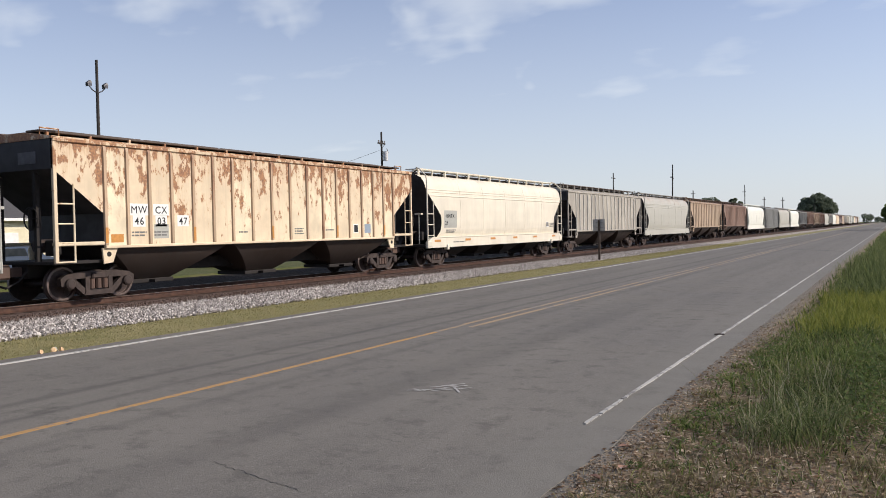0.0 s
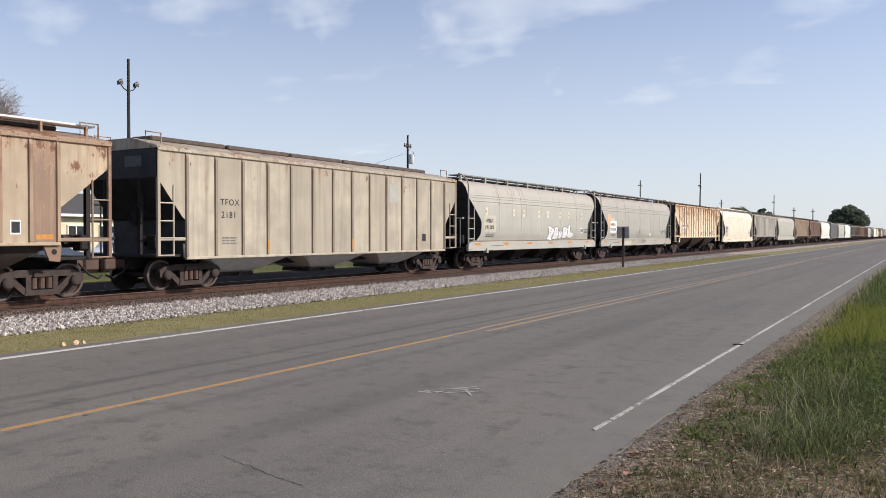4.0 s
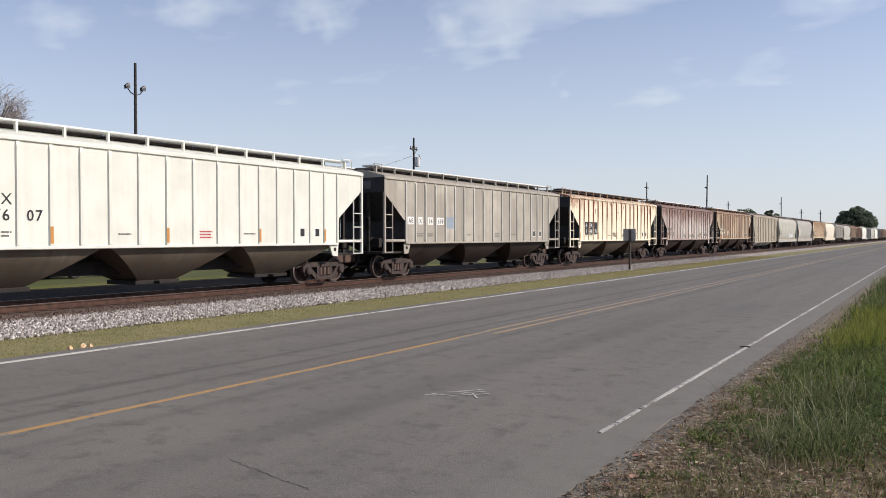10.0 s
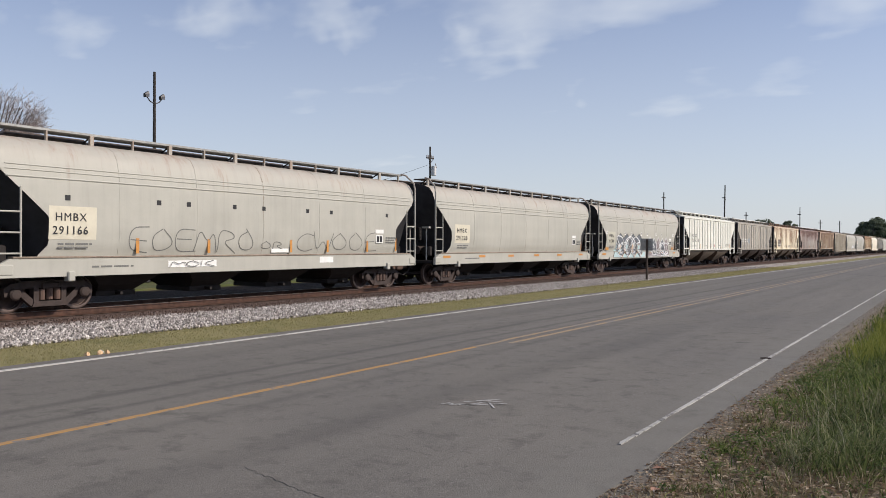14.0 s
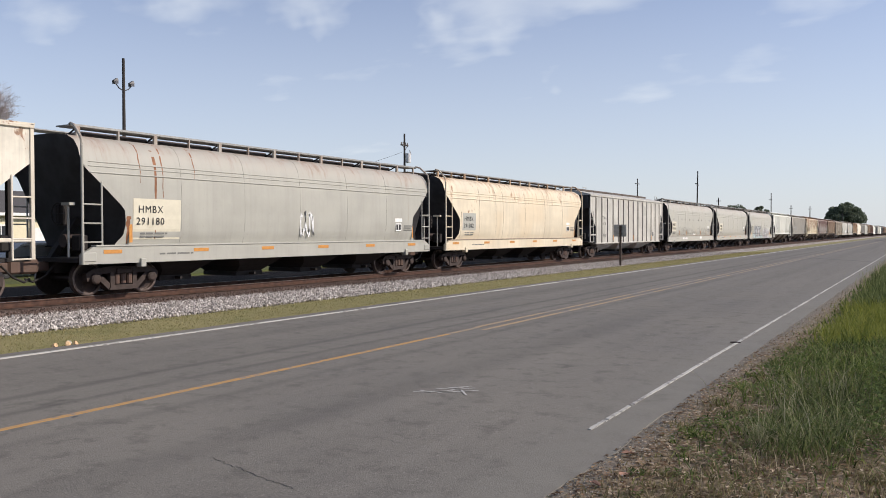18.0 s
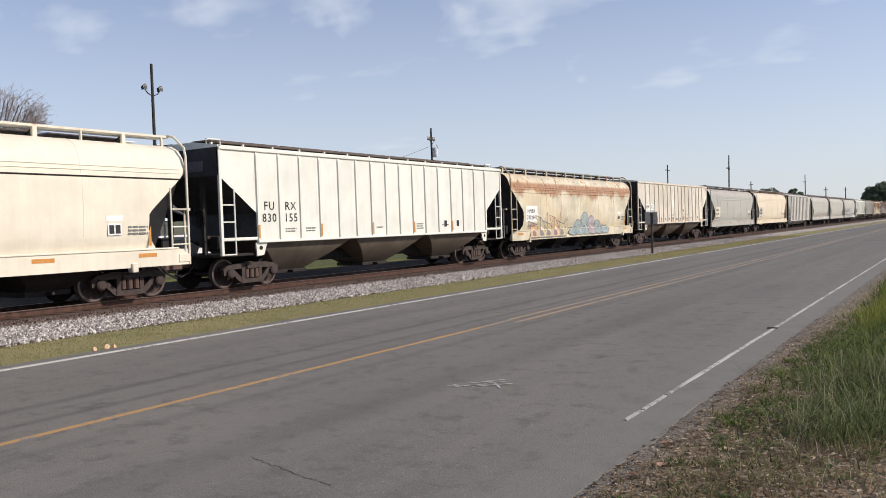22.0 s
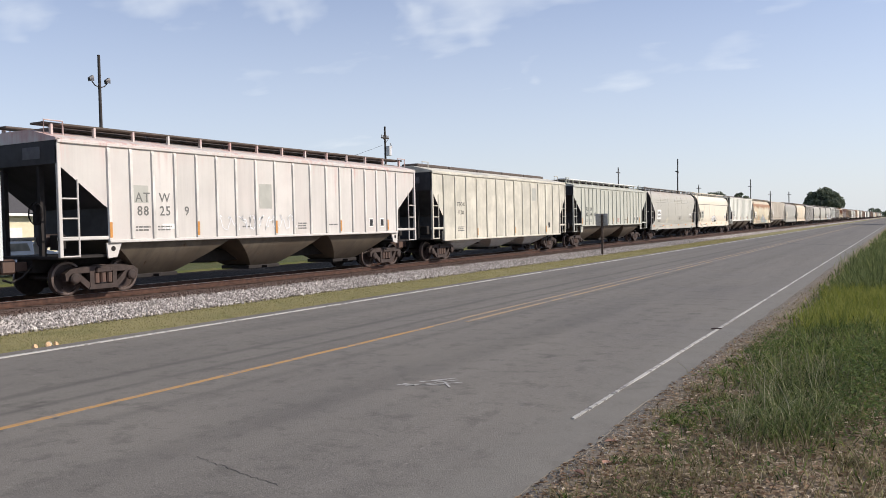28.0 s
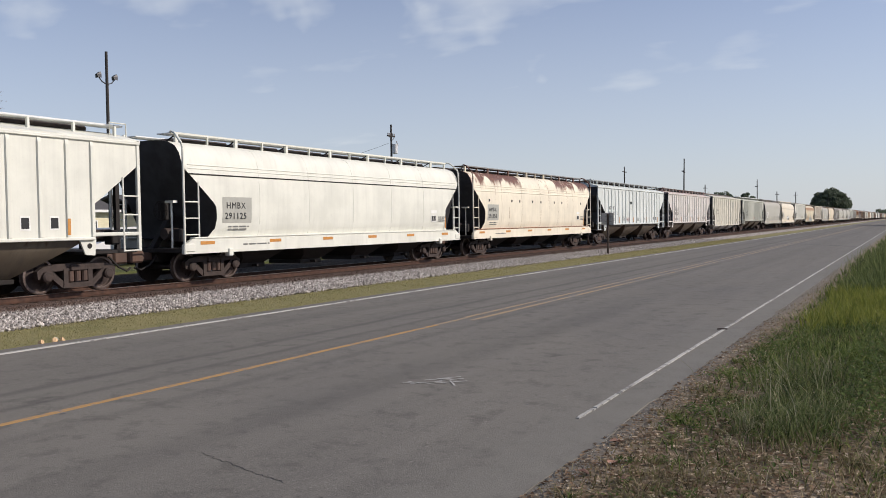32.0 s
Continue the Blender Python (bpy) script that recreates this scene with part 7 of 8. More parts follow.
plate(TRAIN[0][0], panel_y(14) - 0.22, panel_y(14) + 0.2, 1.6, 1.95, BLUE_DECAL, 1.583)
plate(TRAIN[0][0], panel_y(13) - 0.16, panel_y(13) + 0.16, 1.6, 1.95, WHITE_DECAL, 1.583, "placard")
plate(TRAIN[0][0], panel_y(13) - 0.12, panel_y(13) + 0.12, 1.64, 1.91, BLACK_DECAL, 1.588, "placard_field")
panel_marks(4, [(0, "MW", "46"), (1, "CX", "08"), (2, "", "53")], 2.42, None, high=0.23, reflect=())
for i, w in ((0, 0.3), (4, 0.2), (7, 0.2), (9, 0.22), (11, 0.2), (14, 0.2), (16, 0.22)):
    plate(TRAIN[4][0], panel_y(i) - w, panel_y(i) + w, 1.5, 1.62 if i else 1.72, ORANGE, 1.5835, "reflector")
for i, (a, b) in ((0, (1.86, 2.7)), (1, (1.5, 2.7)), (2, (1.95, 2.35)), (4, (1.8, 2.2))):
    plate(TRAIN[4][0], panel_y(i) - 0.33, panel_y(i) + 0.33, a, b, CREAM_DECAL, 1.582)
spray_tag(TRAIN[4][0], panel_y(7) - 0.35, 1.5, 0.7, 0.4, 3, 5, None, SPRAY_WHITE, 0.035, 1.585)
panel_marks(5, [(0, "FU", "83"), (1, "RX", "21"), (2, "", "83")], 2.12, None, BLACK_DECAL, 0.22)
for i in range(18):
    plate(TRAIN[5][0], post_y(i) - 0.04, post_y(i) + 0.04, 1.92 if i % 4 == 0 else 1.5, 2.5 + 0.05 * math.sin(i * 2.0), CREAM_SOFT if i % 3 == 1 else WORN_WHITE, 1.58 + RIB + 0.001, "repainted_post_face", "white repaint on the lower half of a post")
for i, w in ((6, 0.34), (8, 0.3), (11, 0.3)):
    stencil_rows(TRAIN[5][0], panel_y(i) - w, 1.75, 2 * w, 3, 1.587)
spray_tag(TRAIN[5][0], panel_y(9) - 0.35, 1.52, 0.7, 0.3, 3, 71, None, BLACK_DECAL, 0.03, 1.586)
spray_tag(TRAIN[5][0], panel_y(12) - 0.45, 1.5, 0.8, 0.45, 3, 72, None, TEXT_GREY, 0.04, 1.586)
panel_marks(6, [(1, "A", "1"), (2, "EX", "46"), (3, "", "76")], 2.2, BLACK_DECAL, WHITE_DECAL, 0.26, pad=0.1)
for i in (1, 2, 3):
    plate(TRAIN[6][0], panel_y(i) - 0.31, panel_y(i) + 0.31, 1.78, 2.53, BLACK_DECAL, 1.5825)
for i, w in ((7, 0.6), (10, 0.55), (12, 0.4)):
    spray_tag(TRAIN[6][0], panel_y(i) - w / 2, 1.6, w, 0.32, 3, 20 + i, None, BLACK_DECAL, 0.035, 1.585)
panel_marks(7, [(0, "AE"), (1, "X"), (2, "14"), (3, "639")], 2.2, WHITE_DECAL, None, 0.2, reflect=())
plate(TRAIN[7][0], panel_y(4) - 0.3, panel_y(4) + 0.3, 2.0, 2.5, BLUE_DECAL, 1.582)
panel_marks(8, [(1, "FU", "82"), (2, "RX", "76"), (3, "", "07")], 2.4, None, None, 0.27)
panel_marks(15, [(0, "MW", "460"), (1, "CX", "343")], 2.42, None, None, 0.24, reflect=(), kind="W", placard=None)
plate(TRAIN[15][0], panel_y(13, "W") - 0.16, panel_y(13, "W") + 0.16, 1.6, 1.9, WHITE_DECAL, 1.583, "placard")
for dy in (-0.12, 0.02):
    plate(TRAIN[15][0], panel_y(13, "W") + dy, panel_y(13, "W") + dy + 0.1, 1.64, 1.86, BLACK_DECAL, 1.588, "placard_field")
for i in (0, 1):
    plate(TRAIN[15][0], post_y(i, "W") + 0.07, post_y(i + 1, "W") - 0.07, 1.98, 2.72, WHITE_DECAL, 1.5835)
plate(TRAIN[15][0], panel_y(0, "W") - 0.33, panel_y(0, "W") + 0.1, 1.85, 2.02, ORANGE, 1.5875)
for i in (3, 6, 8, 10, 14):
    plate(TRAIN[15][0], panel_y(i, "W") - 0.2, panel_y(i, "W") + 0.2, 1.46, 1.56, ORANGE, 1.5835, "reflector")
SMUDGE = plain("brown_rubbed_stencil", (0.27, 0.21, 0.155), 0.7, 0, 0.5, 4)
rnd = random.Random(8)
for i in (2, 3, 4, 5, 6, 7, 8, 9, 10):
    for r in range(rnd.randint(1, 3)):
        plate(TRAIN[15][0], panel_y(i, "W") - rnd.uniform(0.1, 0.26), panel_y(i, "W") + rnd.uniform(0.1, 0.26), 1.6 + r * 0.3, 1.7 + r * 0.3 + rnd.uniform(0, 0.08), SMUDGE if r % 2 == 0 else GREY_DECAL, 1.582, "painted_out_stencil")
panel_marks(17, [(0, "FU", "830"), (1, "RX", "155")], 2.36, None, None, 0.27, reflect=(0, 3, 6, 9, 12), kind="W", placard=11)
panel_marks(20, [(1, "FU", "82"), (2, "RX", "39"), (3, "", "37")], 2.36, None, None, 0.25)
panel_marks(22, [(1, "AT", "88"), (2, "W", "25"), (3, "", "9")], 2.45, None, TEXT_GREY, 0.27)
plate(TRAIN[22][0], panel_y(1) - 0.3, panel_y(1) + 0.2, 2.42, 2.9, GREY_DECAL, 1.582)
plate(TRAIN[22][0], panel_y(2) - 0.1, panel_y(2) + 0.42, 1.7, 1.84, WHITE_DECAL, 1.582)
plate(TRAIN[22][0], panel_y(7) - 0.3, panel_y(7) + 0.3, 2.3, 3.1, GREY_DECAL, 1.582)
spray_tag(TRAIN[22][0], panel_y(5) - 0.3, 1.6, 3.6, 0.5, 9, 41, None, SPRAY_WHITE, 0.035, 1.585)
panel_marks(23, [(1, "AT", "88"), (2, "W", "33"), (3, "", "5")], 2.4, None, BLACK_DECAL, 0.27)
plate(TRAIN[23][0], panel_y(7) - 0.3, panel_y(7) + 0.3, 2.85, 3.05, BLACK_DECAL, 1.583, "badge_band", "dark band of a plain shield emblem")
sh = Shape()
ribbon(sh, [(panel_y(7) - 0.3, 2.85), (panel_y(7) - 0.28, 2.6), (panel_y(7), 2.42), (panel_y(7) + 0.28, 2.6), (panel_y(7) + 0.3, 2.85)], 0.04, 1.587)
part("badge_outline", sh, GREY_DECAL, TRAIN[23][0], "faded outline of a shield emblem")
spray_tag(TRAIN[23][0], panel_y(6) - 0.3, 1.55, 0.8, 0.35, 3, 43, None, RED_WHITE, 0.03, 1.585)
spray_tag(TRAIN[23][0], panel_y(5) - 0.3, 1.6, 0.6, 0.35, 2, 44, None, SPRAY_GREY, 0.03, 1.585)
panel_marks(26, [(1, "FU", "83"), (2, "RX", "01")], 2.36, None, None, 0.25)
panel_marks(27, [], 2.3, None, None, 0.25)
for k, up, low in ((3, "TFOX", "2181"), (12, "TFOX", "3110"), (21, "TFOX", "1128")):
    car = TRAIN[k][0]
    letters(up, BLACK_DECAL, car, panel_y(1, "D") - 0.38, 2.5, 0.2, 1.585)
    letters(low, BLACK_DECAL, car, panel_y(1, "D") - 0.34, 2.12, 0.2, 1.585)
    stencil_rows(car, panel_y(1, "D") - 0.3, 1.5, 0.6, 3)
    plate(car, panel_y(9, "D") - 0.3, panel_y(9, "D") + 0.3, 2.9, 3.6, GREY_DECAL, 1.582)
    plate(car, panel_y(11, "D") - 0.14, panel_y(11, "D") + 0.14, 1.35, 1.65, BLACK_DECAL, 1.583, "placard_field")
    for i in (3, 7, 11):
        part("reflector", Shape().box(1.58 + RIB, 1.584 + RIB, post_y(i, "D") - 0.042, post_y(i, "D") + 0.042, 1.1, 1.45), ORANGE, car, "orange reflector strip")


def smooth_marks(number, upper, lower, patch, box=(-6.75, -5.6, 1.75, 2.55), reflect=True, ink=None, shift=0.0):
    car = TRAIN[number][0]
    ink = ink or BLACK_DECAL
    if patch:
        y0, y1, z0, z1 = box
        y0, y1 = y0 + shift, y1 + shift + 0.06
        s = Shape()
        zs = [z0 + (z1 - z0) * i / 4 for i in range(5)]
        s.loft([[(acf_x(z) + d, y, z) for z in zs] for d, y in ((0.006, y0), (0.006, y1))], False, False)
        part("painted_patch", s, patch, car, "repainted patch behind the lettering")
    if upper:
        letters(upper, ink, car, -6.60 + shift, 2.2, 0.20, acf_x(2.3) + 0.012)
        letters(lower, ink, car, -6.66 + shift, 1.88, 0.20, acf_x(1.9) + 0.02)
    stencil_rows(car, -6.5 + shift, 1.62, 0.9, 2, acf_x(1.6) + 0.01)
    plate(car, 5.75, 6.15, 1.72, 2.02, WHITE_DECAL, acf_x(2.0), "placard")
    plate(car, 5.79, 5.93, 1.76, 1.98, BLACK_DECAL, acf_x(2.0) + 0.005, "placard_field")
    plate(car, 5.97, 6.11, 1.76, 1.98, BLACK_DECAL, acf_x(2.0) + 0.005, "placard_field")
    stencil_rows(car, 6.35, 1.9, 0.6, 3, acf_x(1.9) + 0.008)
    for y in (-7.4, -4.4, -1.6, 1.2, 4.0, 6.9) if reflect else ():
        part("reflector", Shape().box(1.603, 1.607, y - 0.28, y + 0.28, 1.12, 1.22), ORANGE, car, "orange reflector strip")
    stencil_rows(car, -5.9, 1.06, 1.2, 1, 1.603)
    if number > 8:
        plate(car, 6.98, 7.06, 1.42, 1.95, ORANGE, acf_x(1.7) + 0.004, "reflector")
        plate(car, 5.7, 6.2, 2.08, 2.22, WHITE_DECAL, acf_x(2.15) + 0.003)


def square_dots(number, z=2.75):
    for y in (-6.55, -3.9, -2.9, -1.2, 0.0, 2.0, 3.2, 6.4):
        plate(TRAIN[number][0], y - 0.07, y + 0.07, z - 0.06, z + 0.07, BLACK_DECAL, acf_x(z) + 0.004, "dark_square_mark")


for k, low, p in ((1, "291374", WHITE_DECAL), (2, "291189", CREAM_SOFT), (9, "291380", CREAM_SOFT), (10, "291328", CREAM_DECAL), (11, "291166", CREAM_DECAL), (13, "291302", GREY_DECAL), (14, "291180", CREAM_DECAL), (16, "291294", WHITE_DECAL), (18, "291126", GREY_DECAL), (19, "291340", WHITE_DECAL), (24, "291358", GREY_DECAL), (25, "291125", GREY_DECAL), (-1, "291111", GREY_DECAL)):
    smooth_marks(k, "HMBX", low if k != -1 else "29", p, box=(-6.75, -5.2, 1.48, 2.58) if k == 14 else (-6.75, -5.55, 1.75, 2.55), reflect=k != 11, shift={19: 0.45, 11: -0.28, 1: 0.3}.get(k, 0.0))
for k in (11, 24):
    square_dots(k)
for k in (18, 25):
    for o in TRAIN[k][0].children:
        if o.name.startswith("shoulder_bead") and abs(o.data.vertices[0].co.z - 3.2) < 0.1:
            o.material_slots[0].material = UNDER_DARK
        elif o.name.startswith("shoulder_bead"):
            o.material_slots[0].material = PAINTS["cream" if k == 18 else "white"]

for k, m in ((2, RUN_FAINT), (10, RUN_FAINT), (11, RUN_FAINT), (13, RUN_FAINT), (24, RUN_RUST)):
    for o in TRAIN[k][0].children:
        if o.name.startswith("sill_lip"):
            o.material_slots[0].material = m

# graffiti
curve = lambda z: acf_x(max(1.3, z)) + 0.006
for y in (-6.5, -3.53, -2.36, -0.43, 0.8, 2.54, 3.81, 5.9):
    plate(TRAIN[2][0], y - 0.13, y + 0.13, 2.55, 2.92, CREAM_DECAL, acf_x(2.7) + 0.004, "placard")
    plate(TRAIN[2][0], y - 0.04, y + 0.05, 2.7, 2.78, RUN_FAINT, acf_x(2.7) + 0.009, "placard_field")
for y in (-4.6, -2.2, 1.2, 3.0, 5.2):
    plate(TRAIN[11][0], y, y + 0.1, 1.4, 1.85, ORANGE, acf_x(1.7) + 0.006, "reflector")
spray_tag(TRAIN[14][0], 0.0, 1.5, 0.7, 0.9, 3, 9, None, SPRAY_WHITE, 0.05, follow=curve)
sprayed_piece(TRAIN[18][0], "MCOW", -1.3, 1.36, 2.2, 0.66, [SPRAY_WHITE], BLACK_DECAL, 12, 0.25)
spray_tag(TRAIN[18][0], -2.6, 1.5, 1.2, 0.2, 1, 13, None, TEXT_GREY, 0.02, follow=curve)
spray_tag(TRAIN[18][0], 1.0, 1.5, 1.2, 0.25, 2, 14, None, TEXT_GREY, 0.02, follow=curve)
spray_tag(TRAIN[18][0], -6.9, 1.4, 0.8, 0.3, 3, 15, None, BLACK_DECAL, 0.025, follow=curve)
spray_tag(TRAIN[18][0], -7.2, 0.92, 1.0, 0.24, 4, 16, None, BLACK_DECAL, 0.022, 1.603)
spray_tag(TRAIN[18][0], -4.4, 0.92, 1.0, 0.22, 4, 17, None, BLACK_DECAL, 0.022, 1.603)
spray_tag(TRAIN[19][0], 1.2, 1.6, 1.0, 0.5, 4, 18, None, TEXT_GREY, 0.03, follow=curve)


def rounded(ring, times=2):
    """Cuts the corners of a closed outline."""
    for _ in range(times):
        ring = [q for a, b in zip(ring, ring[1:] + ring[:1]) for q in ((0.75 * a[0] + 0.25 * b[0], 0.75 * a[1] + 0.25 * b[1]), (0.25 * a[0] + 0.75 * b[0], 0.25 * a[1] + 0.75 * b[1]))]
    return ring


def thin_word(car, word, y0, z0, width, height, w, mat, seed):
    """A word sprayed in one thin swinging line a letter."""
    rnd = random.Random(seed)
    step = width / len(word)
    for i, ch in enumerate(word):
        for stroke in GLYPHS[ch]:
            pts = [(y0 + (i - 0.12 + 1.2 * p + rnd.uniform(-0.06, 0.06)) * step, z0 + (q + rnd.uniform(-0.07, 0.07)) * height) for p, q in stroke]
            for _ in range(3):
                pts = pts[:1] + [q for a, b in zip(pts, pts[1:]) for q in ((0.75 * a[0] + 0.25 * b[0], 0.75 * a[1] + 0.25 * b[1]), (0.25 * a[0] + 0.75 * b[0], 0.25 * a[1] + 0.75 * b[1]))] + pts[-1:]
            part("graffiti_stroke", stroke_on_shell(Shape(), pts, w, 0.006), mat, car, "thin dark sprayed letter")


def flat_on_shell(shape, ring, lift):
    """A flat patch through (y, z) points, laid on the swelling shell."""
    cy, cz = sum(p[0] for p in ring) / len(ring), sum(p[1] for p in ring) / len(ring)
    fine = []
    for (ya, za), (yb, zb) in zip(ring, ring[1:] + ring[:1]):
        fine += [(ya + (yb - ya) * k / 4, za + (zb - za) * k / 4) for k in range(4)]
    n = len(fine)
    levels = [[(cy + (y - cy) * f, cz + (z - cz) * f) for y, z in fine] for f in (1.0, 0.7, 0.4, 0.1)]
    v = [(on_shell(z) + lift, y, z) for ring_ in levels for y, z in ring_]
    f = [(j * n + i, j * n + (i + 1) % n, (j + 1) * n + (i + 1) % n, (j + 1) * n + i) for j in range(3) for i in range(n)]
    shape.add(v, f)
    return shape


def on_shell(z):
    return acf_x(max(1.3, min(4.2, z))) if z > 1.345 else 1.63


def stroke_on_shell(shape, pts, w, lift):
    v = []
    for i, (y, z) in enumerate(pts):
        a, b = pts[max(0, i - 1)], pts[min(len(pts) - 1, i + 1)]
        dy, dz = b[0] - a[0], b[1] - a[1]
        d = math.hypot(dy, dz) or 1
        for s in (1, -1):
            zz = z + s * dy / d * w / 2
            v.append((on_shell(zz) + lift, y - s * dz / d * w / 2, zz))
    shape.add(v, [(2 * i, 2 * i + 1, 2 * i + 3, 2 * i + 2) for i in range(len(pts) - 1)])
    return shape


def loops(y0, y1, z0, z1, turns, rnd):
    a, b = rnd.uniform(0, 6), rnd.uniform(0, 6)
    return [((y0 + y1) / 2 + (y1 - y0) / 2 * math.sin(turns * 6.28 * t + a) * (0.6 + 0.4 * math.sin(9 * t + b)), z0 + (z1 - z0) * (0.5 + 0.5 * math.sin(turns * 4.1 * t + b))) for t in (k / 40 for k in range(41))]


SLATE = plain("slate_grey_spray", (0.14, 0.155, 0.175), 0.5, 0, 0.25, 5)
MAUVE = plain("mauve_grey_spray", (0.28, 0.23, 0.24), 0.5, 0, 0.25, 5)
PEACH = plain("peach_spray", (0.66, 0.44, 0.27), 0.5, 0, 0.15, 5)
PALE_CYAN = plain("pale_cyan_spray", (0.50, 0.66, 0.68), 0.5, 0, 0.15, 4)
car = TRAIN[9][0]
rnd = random.Random(61)
cloud = [(-5.85, 0.97), (-5.7, 1.25), (-5.35, 1.5), (-5.2, 1.9), (-4.9, 2.2), (-4.2, 2.28), (-3.8, 2.1), (-3.2, 2.26), (-2.8, 2.1), (-2.1, 2.28), (-1.7, 2.12), (-1.0, 2.3), (-0.55, 2.05), (-0.4, 1.6), (0.0, 1.35), (0.12, 0.95), (-1.5, 0.92), (-3.5, 0.93)]
part("graffiti_cloud", flat_on_shell(Shape(), cloud, 0.006), PALE_CYAN, car, "pale cyan sprayed cloud")
for i in range(4):
    y0, y1 = -5.2 + i * 1.18, -5.2 + i * 1.18 + 1.16
    m, skew = (y0 + y1) / 2, 0.12
    hexagon = [(y0, 1.3), (y0, 2.15), (m, 2.46), (y1, 2.15), (y1, 1.25), (m + 0.1, 0.95)]
    back = part("graffiti_shade", flat_on_shell(Shape(), [(y + skew, z - 0.04) for y, z in hexagon], 0.010 + 0.001 * i), PEACH, car, "peach sprayed letter side")
    face = part("graffiti_letter", flat_on_shell(Shape(), hexagon, 0.014 + 0.001 * i), SLATE, car, "dark slate sprayed letter")
    part("graffiti_fill", flat_on_shell(Shape(), [(m - 0.2, 1.35), (m - 0.05, 1.75), (m + 0.25, 1.7), (m + 0.3, 1.3)], 0.020 + 0.001 * i), PALE_CYAN if i % 2 else PEACH, face, "pale sprayed letter counter")
    part("graffiti_outline", stroke_on_shell(Shape(), hexagon + hexagon[:2], 0.05, 0.0205 + 0.001 * i), BLACK_DECAL, face, "black sprayed outline")
    part("graffiti_stroke", stroke_on_shell(Shape(), loops(y0 - 0.1, y1 + 0.1, 1.2, 2.3, 2.2, rnd), 0.065, 0.028 + 0.0006 * i), SPRAY_WHITE, face, "white sprayed loop")
    part("graffiti_stroke", stroke_on_shell(Shape(), loops(y0 - 0.2, y1 + 0.2, 1.0, 1.9, 1.7, rnd), 0.06, 0.032 + 0.0006 * i), SPRAY_WHITE, face, "white sprayed loop")
for i in range(5):
    y0 = 0.9 + i * 0.92
    m = y0 + 0.46
    peak = 2.32 - 0.09 * (i % 2)
    spiky = [(y0 - 0.02, 0.98), (y0 + 0.04, 1.6), (y0, 1.9), (m - 0.1, peak), (y0 + 0.8, 1.85), (y0 + 0.95, 1.7), (y0 + 0.92, 0.96)]
    face = part("graffiti_letter", flat_on_shell(Shape(), spiky, 0.008 + 0.001 * i), MAUVE if i % 2 == 0 else SLATE, car, "spiky dark sprayed letter")
    part("graffiti_outline", stroke_on_shell(Shape(), spiky + spiky[:2], 0.06, 0.015 + 0.001 * i), SPRAY_WHITE, face, "white sprayed outline")
    for _ in range(2):
        part("graffiti_stroke", stroke_on_shell(Shape(), loops(y0 - 0.25, y0 + 1.2, 1.05, 1.9, rnd.uniform(0.8, 1.5), rnd), 0.06, 0.022 + 0.001 * i), SPRAY_WHITE, face, "white sprayed stroke")
for y in (-6.95, -3.73, -2.51, -0.59, 0.67, 2.57, 3.82, 6.63):
    plate(car, y - 0.12, y + 0.12, 2.37, 2.57, WHITE_DECAL, acf_x(2.5) + 0.004, "placard")
    plate(car, y - 0.06, y + 0.07, 2.43, 2.54, TEXT_GREY, acf_x(2.5) + 0.009, "placard_field")
plate(car, -7.05, -6.55, 1.4, 1.58, ORANGE, acf_x(1.5) + 0.03, "reflector")
plate(car, 6.4, 6.75, 1.4, 1.58, ORANGE, acf_x(1.5) + 0.03, "reflector")
rnd = random.Random(77)
thin_word(TRAIN[11][0], "EOEMRO", -4.9, 1.42, 4.6, 0.66, 0.026, TEXT_GREY, 5)
thin_word(TRAIN[11][0], "OR", -0.1, 1.5, 1.0, 0.24, 0.022, TEXT_GREY, 6)
thin_word(TRAIN[11][0], "CWOOE", 1.5, 1.42, 4.4, 0.66, 0.026, TEXT_GREY, 7)
thin_word(TRAIN[11][0], "MOK", -3.5, 1.03, 1.5, 0.16, 0.02, TEXT_GREY, 8)
for y0, y1, z0, z1 in ((-3.6, -1.9, 1.02, 1.2), (0.4, 1.2, 1.4, 1.55), (2.6, 3.3, 1.05, 1.25)):
    plate(TRAIN[11][0], y0, y1, z0, z1, WHITE_DECAL, 1.602 if z0 < 1.3 else acf_x(1.5) + 0.004)
for i in range(4):
    part("graffiti_stroke", stroke_on_shell(Shape(), loops(-0.7 + i * 0.48, -0.15 + i * 0.48, 1.05, 1.85, 0.8, rnd), 0.03, 0.006), BLACK_DECAL, TRAIN[1][0], "black sprayed letter outline")
part("painted_patch", flat_on_shell(Shape(), [(-3.3, 1.36), (-3.2, 1.75), (-2.95, 1.8), (-2.75, 1.95), (-2.5, 1.9), (-2.45, 1.36)], 0.005), CREAM_SOFT, TRAIN[19][0], "faded cream stain")
plate(TRAIN[19][0], -3.6, -2.5, 0.92, 1.2, CREAM_SOFT, 1.601)
# patches on the grey car
car = TRAIN[1][0]
for ring, m, lift in (([(-7.0, 2.25), (-7.0, 2.9), (-6.72, 3.0), (-6.3, 2.95), (-6.32, 2.3), (-6.6, 2.0)], PEACH, 0.004), ([(-6.4, 2.3), (-6.4, 2.72), (-5.65, 2.74), (-5.6, 2.3)], CREAM_SOFT, 0.0055)):
    part("painted_patch", flat_on_shell(Shape(), ring, lift), m, car, "faded repainted patch")
plate(car, -3.83, -2.05, 0.9, 1.14, CREAM_SOFT, 1.601, "painted_patch")
plate(car, 2.4, 2.9, 1.5, 1.75, CREAM_SOFT, acf_x(1.7) + 0.002, "painted_patch")
car = TRAIN[16][0]
rnd = random.Random(90)
